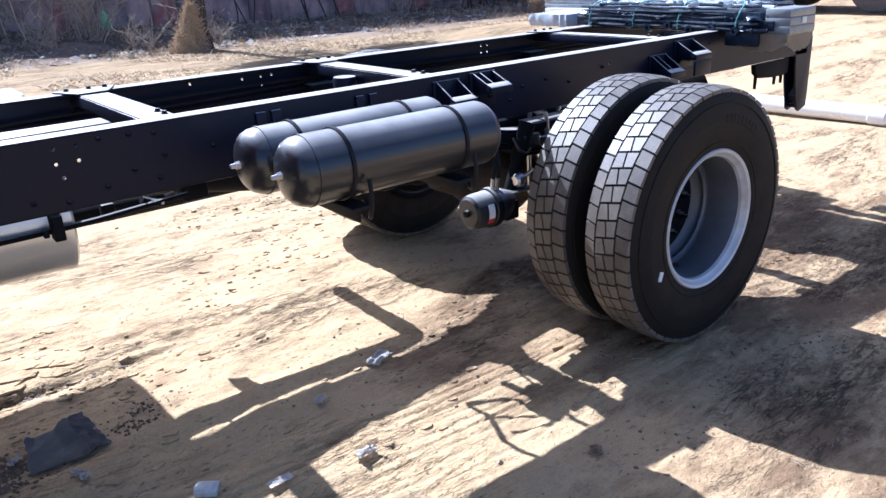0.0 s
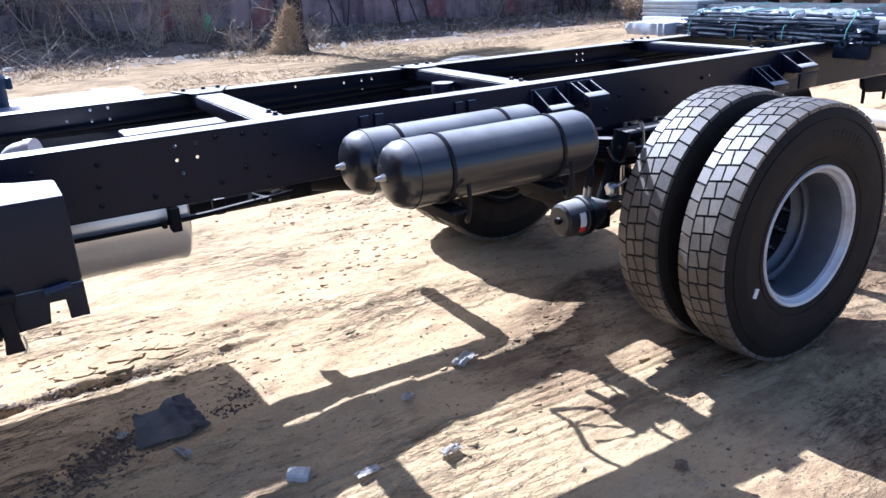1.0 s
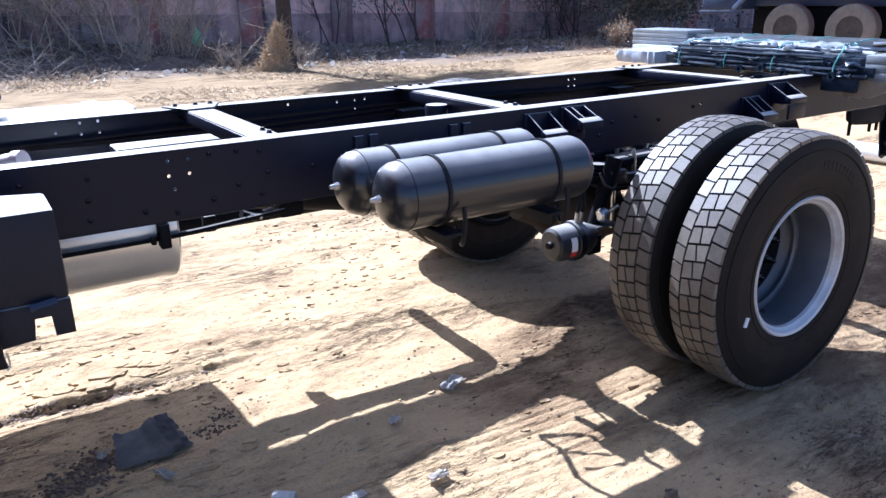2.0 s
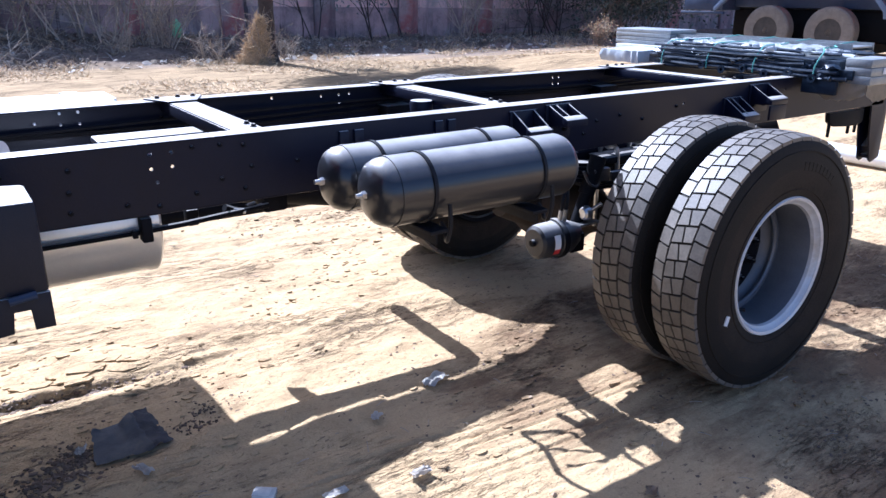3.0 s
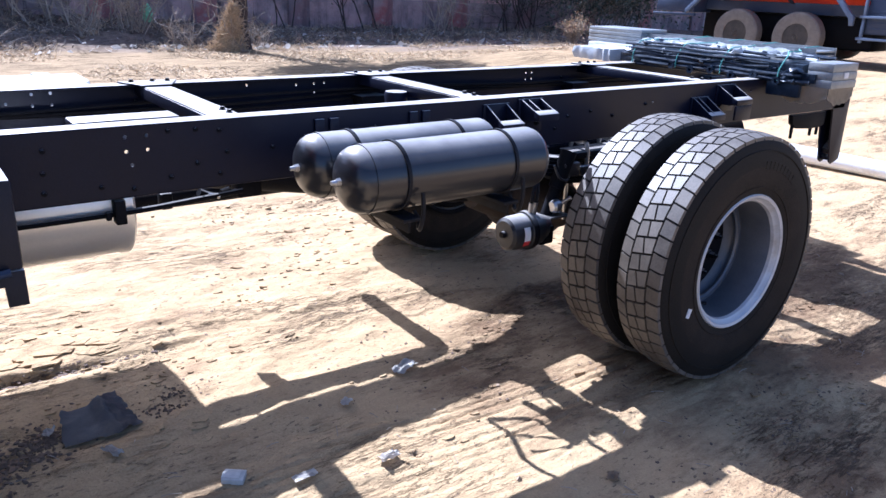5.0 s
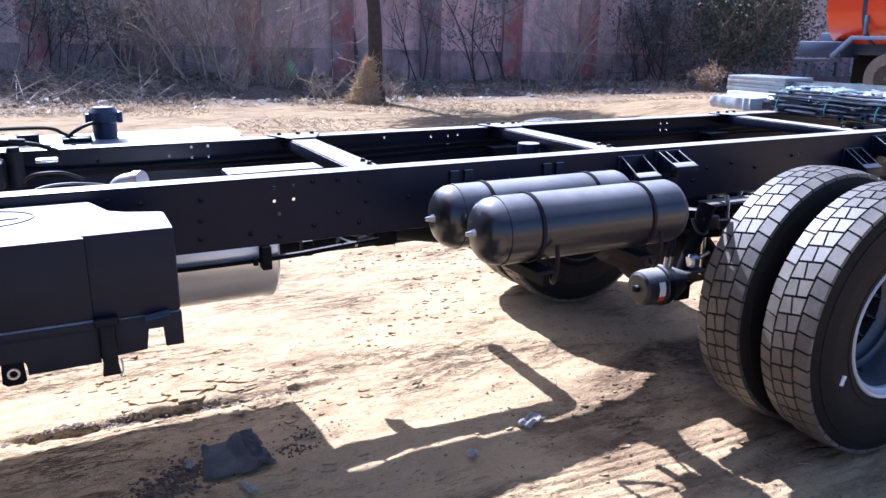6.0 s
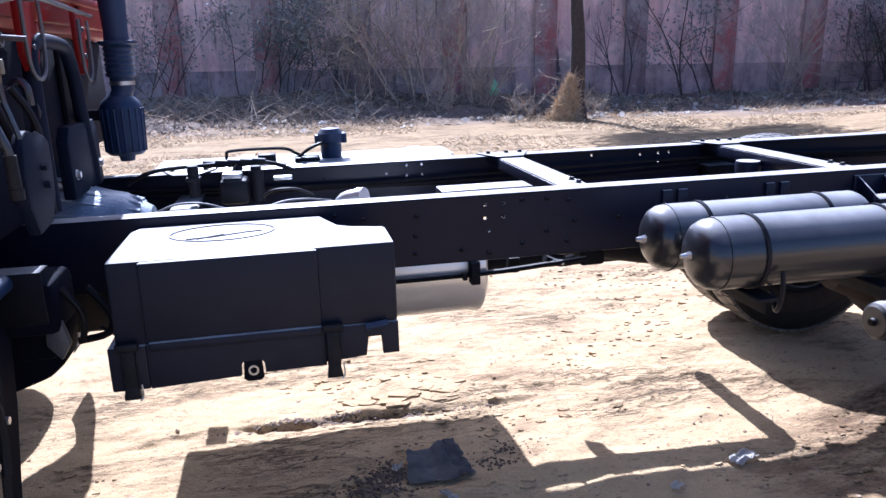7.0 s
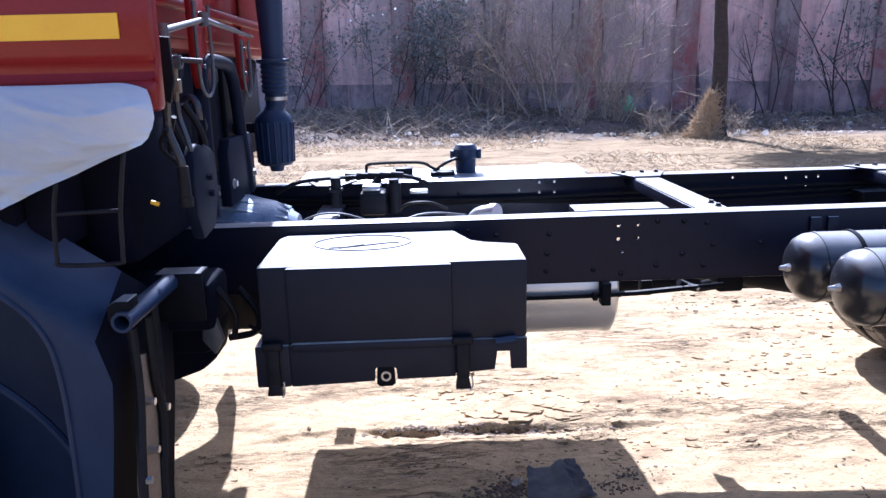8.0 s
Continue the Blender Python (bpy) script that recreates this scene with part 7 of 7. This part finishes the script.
scrap("paper_scrap", (-1.0, -0.414), (0.115, 0.058), 1, PAPER, "crumpled grey-white foil wrapper on the sand", 20, 0.02)
scrap("card_scrap", (-1.334, -0.536), (0.05, 0.035), 2, PAPER, "small pinkish card scrap on the sand", 35, 0.006)
scrap("paper_scrap", (-2.26, -0.17), (0.05, 0.03), 3, PAPER, "white torn scrap beside the rubber sheet", 60, 0.02)
scrap("paper_scrap", (-2.11, -0.40), (0.03, 0.075), 4, PAPER, "narrow pale packet on the sand", 25, 0.012)
scrap("paper_scrap", (-1.38, -0.91), (0.07, 0.04), 5, PAPER, "pale crumpled wrapper in the wheel track", 10, 0.018)
scrap("paper_scrap", (-0.83, -1.38), (0.045, 0.04), 6, STONE, "brownish scrap on the sand", 40, 0.012)
scrap("paper_scrap", (-1.65, -0.85), (0.08, 0.03), 7, PAPER, "pale strip of paper", 0, 0.012)
bm = bmesh.new()
block(bm, -0.034, 0.034, -0.026, 0.026, 0, 0.020, 0.002)
block(bm, -0.035, 0.020, -0.020, 0.012, 0.0202, 0.0235, 0.001)
ob = thing("small_carton", bm, PAPER, "small crushed white carton on the sand", "carton", sharp=25)
ob.matrix_basis = pose(-1.832, -0.722, ground_height(-1.832, -0.722) - 0.003, 3, 2, -36)

rnd = random.Random(6)
bm = bmesh.new()
for k in range(700):
    x, y = rnd.uniform(-4, 2.2), rnd.uniform(-2.2, 2.6)
    dens = noise.fractal(Vector((x * 1.6, y * 1.6, 2.2)), 0.9, 2, 3)
    if dens < 0.02:
        continue
    s = 0.002 + 0.009 * rnd.random() ** 4
    rock(bm, rnd, (x, y, ground_height(x, y) + s * 0.2), s, 0.7)
thing("pebbles", bm, STONE, "small stones and crumbs of sand", "pebbles", kind="stuff")
bm = bmesh.new()
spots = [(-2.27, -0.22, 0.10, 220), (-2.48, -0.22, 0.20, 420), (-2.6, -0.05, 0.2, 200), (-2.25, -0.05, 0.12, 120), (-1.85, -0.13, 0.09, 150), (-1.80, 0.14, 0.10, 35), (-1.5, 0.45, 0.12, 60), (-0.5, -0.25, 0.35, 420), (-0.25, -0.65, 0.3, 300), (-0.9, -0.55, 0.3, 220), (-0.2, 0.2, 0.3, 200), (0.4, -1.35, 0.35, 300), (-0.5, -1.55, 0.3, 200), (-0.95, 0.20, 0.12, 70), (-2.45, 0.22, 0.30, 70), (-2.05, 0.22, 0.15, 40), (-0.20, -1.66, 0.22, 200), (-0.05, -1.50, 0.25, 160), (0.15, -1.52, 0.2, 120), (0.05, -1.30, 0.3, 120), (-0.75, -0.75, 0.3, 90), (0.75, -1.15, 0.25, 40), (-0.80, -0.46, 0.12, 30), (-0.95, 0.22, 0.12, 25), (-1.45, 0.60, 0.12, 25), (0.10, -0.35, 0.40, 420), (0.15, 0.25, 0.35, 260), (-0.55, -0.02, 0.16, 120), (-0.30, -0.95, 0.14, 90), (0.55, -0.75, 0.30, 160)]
for cx, cy, sp, n in spots:
    for k in range(int(n * 0.95)):
        x, y = rnd.gauss(cx, sp), rnd.gauss(cy, sp * 0.45)
        if noise.noise(Vector((x * 5, y * 9, 1))) < -0.05:
            continue
        s = 0.0015 + 0.0065 * rnd.random() ** 3
        rock(bm, rnd, (x, y, ground_height(x, y)), s, 0.32)
for k in range(900):
    x = rnd.gauss(-2.38, 0.24)
    y = 0.275 + 0.025 * math.sin(x * 4.1) + rnd.gauss(0, 0.013)
    s = 0.002 + 0.010 * rnd.random() ** 3
    rock(bm, rnd, (x, y, ground_height(x, y)), s, 0.35)
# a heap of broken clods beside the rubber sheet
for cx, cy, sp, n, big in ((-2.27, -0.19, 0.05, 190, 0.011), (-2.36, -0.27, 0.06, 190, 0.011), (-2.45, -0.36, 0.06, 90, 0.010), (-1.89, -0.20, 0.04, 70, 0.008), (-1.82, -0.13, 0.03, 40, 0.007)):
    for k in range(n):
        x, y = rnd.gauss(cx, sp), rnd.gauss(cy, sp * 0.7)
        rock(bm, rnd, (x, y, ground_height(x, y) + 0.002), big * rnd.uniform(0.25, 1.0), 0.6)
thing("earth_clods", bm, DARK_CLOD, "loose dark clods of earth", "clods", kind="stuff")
bm = bmesh.new()
for k in range(330):
    x, y = rnd.uniform(-4, 2), rnd.uniform(-2, 2.5)
    z = ground_height(x, y) + 0.004
    a = rnd.uniform(0, 6.3)
    L = rnd.uniform(0.015, 0.06)
    p = Vector((x, y, z))
    d = Vector((math.cos(a), math.sin(a), rnd.uniform(-0.05, 0.2))) * L
    sweep(bm, [p, p + d * 0.5 + Vector((0, 0, 0.003)), p + d], 0.0014, 4, 0, 0.7)
thing("dry_stalks", bm, TWIG, "dry stalks and splinters on the sand", "stalks", kind="stuff")

# thin flakes of dried crust, curled and broken
rnd = random.Random(12)


def flake(bm, c, s, tilt):
    n = rnd.randint(5, 8)
    off = rnd.uniform(0, 6.3)
    rim = []
    for i in range(n):
        a = off + 2 * math.pi * i / n + rnd.uniform(-0.25, 0.25)
        r = s * rnd.uniform(0.65, 1.25)
        rim.append(Vector((1.5 * r * math.cos(a), 0.8 * r * math.sin(a), 0)))
    way = rnd.uniform(0, 6.3)
    lean = Vector((math.cos(way), math.sin(way), 0))
    top = [bm.verts.new((c[0] + p.x, c[1] + p.y, c[2] + 0.004 + tilt * p.dot(lean) + 0.25 * s * tilt)) for p in rim]
    low = [bm.verts.new((c[0] + p.x * 0.96, c[1] + p.y * 0.96, c[2] - 0.004 + tilt * p.dot(lean) * 0.7)) for p in rim]
    bm.faces.new(top)
    bm.faces.new(low[::-1])
    for i in range(n):
        j = (i + 1) % n
        bm.faces.new((top[i], low[i], low[j], top[j]))


bm = bmesh.new()
made = 0
while made < 1300:
    x, y = rnd.uniform(-3.6, 1.8), rnd.uniform(-1.7, 2.6)
    band = noise.fractal(Vector((x * 1.1, y * 3.2, 6.4)), 0.8, 2, 4)
    if band < 0.16:
        continue
    made += 1
    flake(bm, (x, y, ground_height(x, y)), 0.005 + 0.014 * rnd.random() ** 2, rnd.uniform(0.04, 0.20))
for k in range(26):
    x, y = rnd.gauss(-2.12, 0.12), rnd.gauss(0.40, 0.045)
    flake(bm, (x, y, ground_height(x, y) + 0.004), rnd.uniform(0.025, 0.055), rnd.uniform(0.01, 0.07))
thing("crust_flakes", bm, SAND, "curled flakes of dried sand crust", "sand crust", kind="stuff", sharp=20)
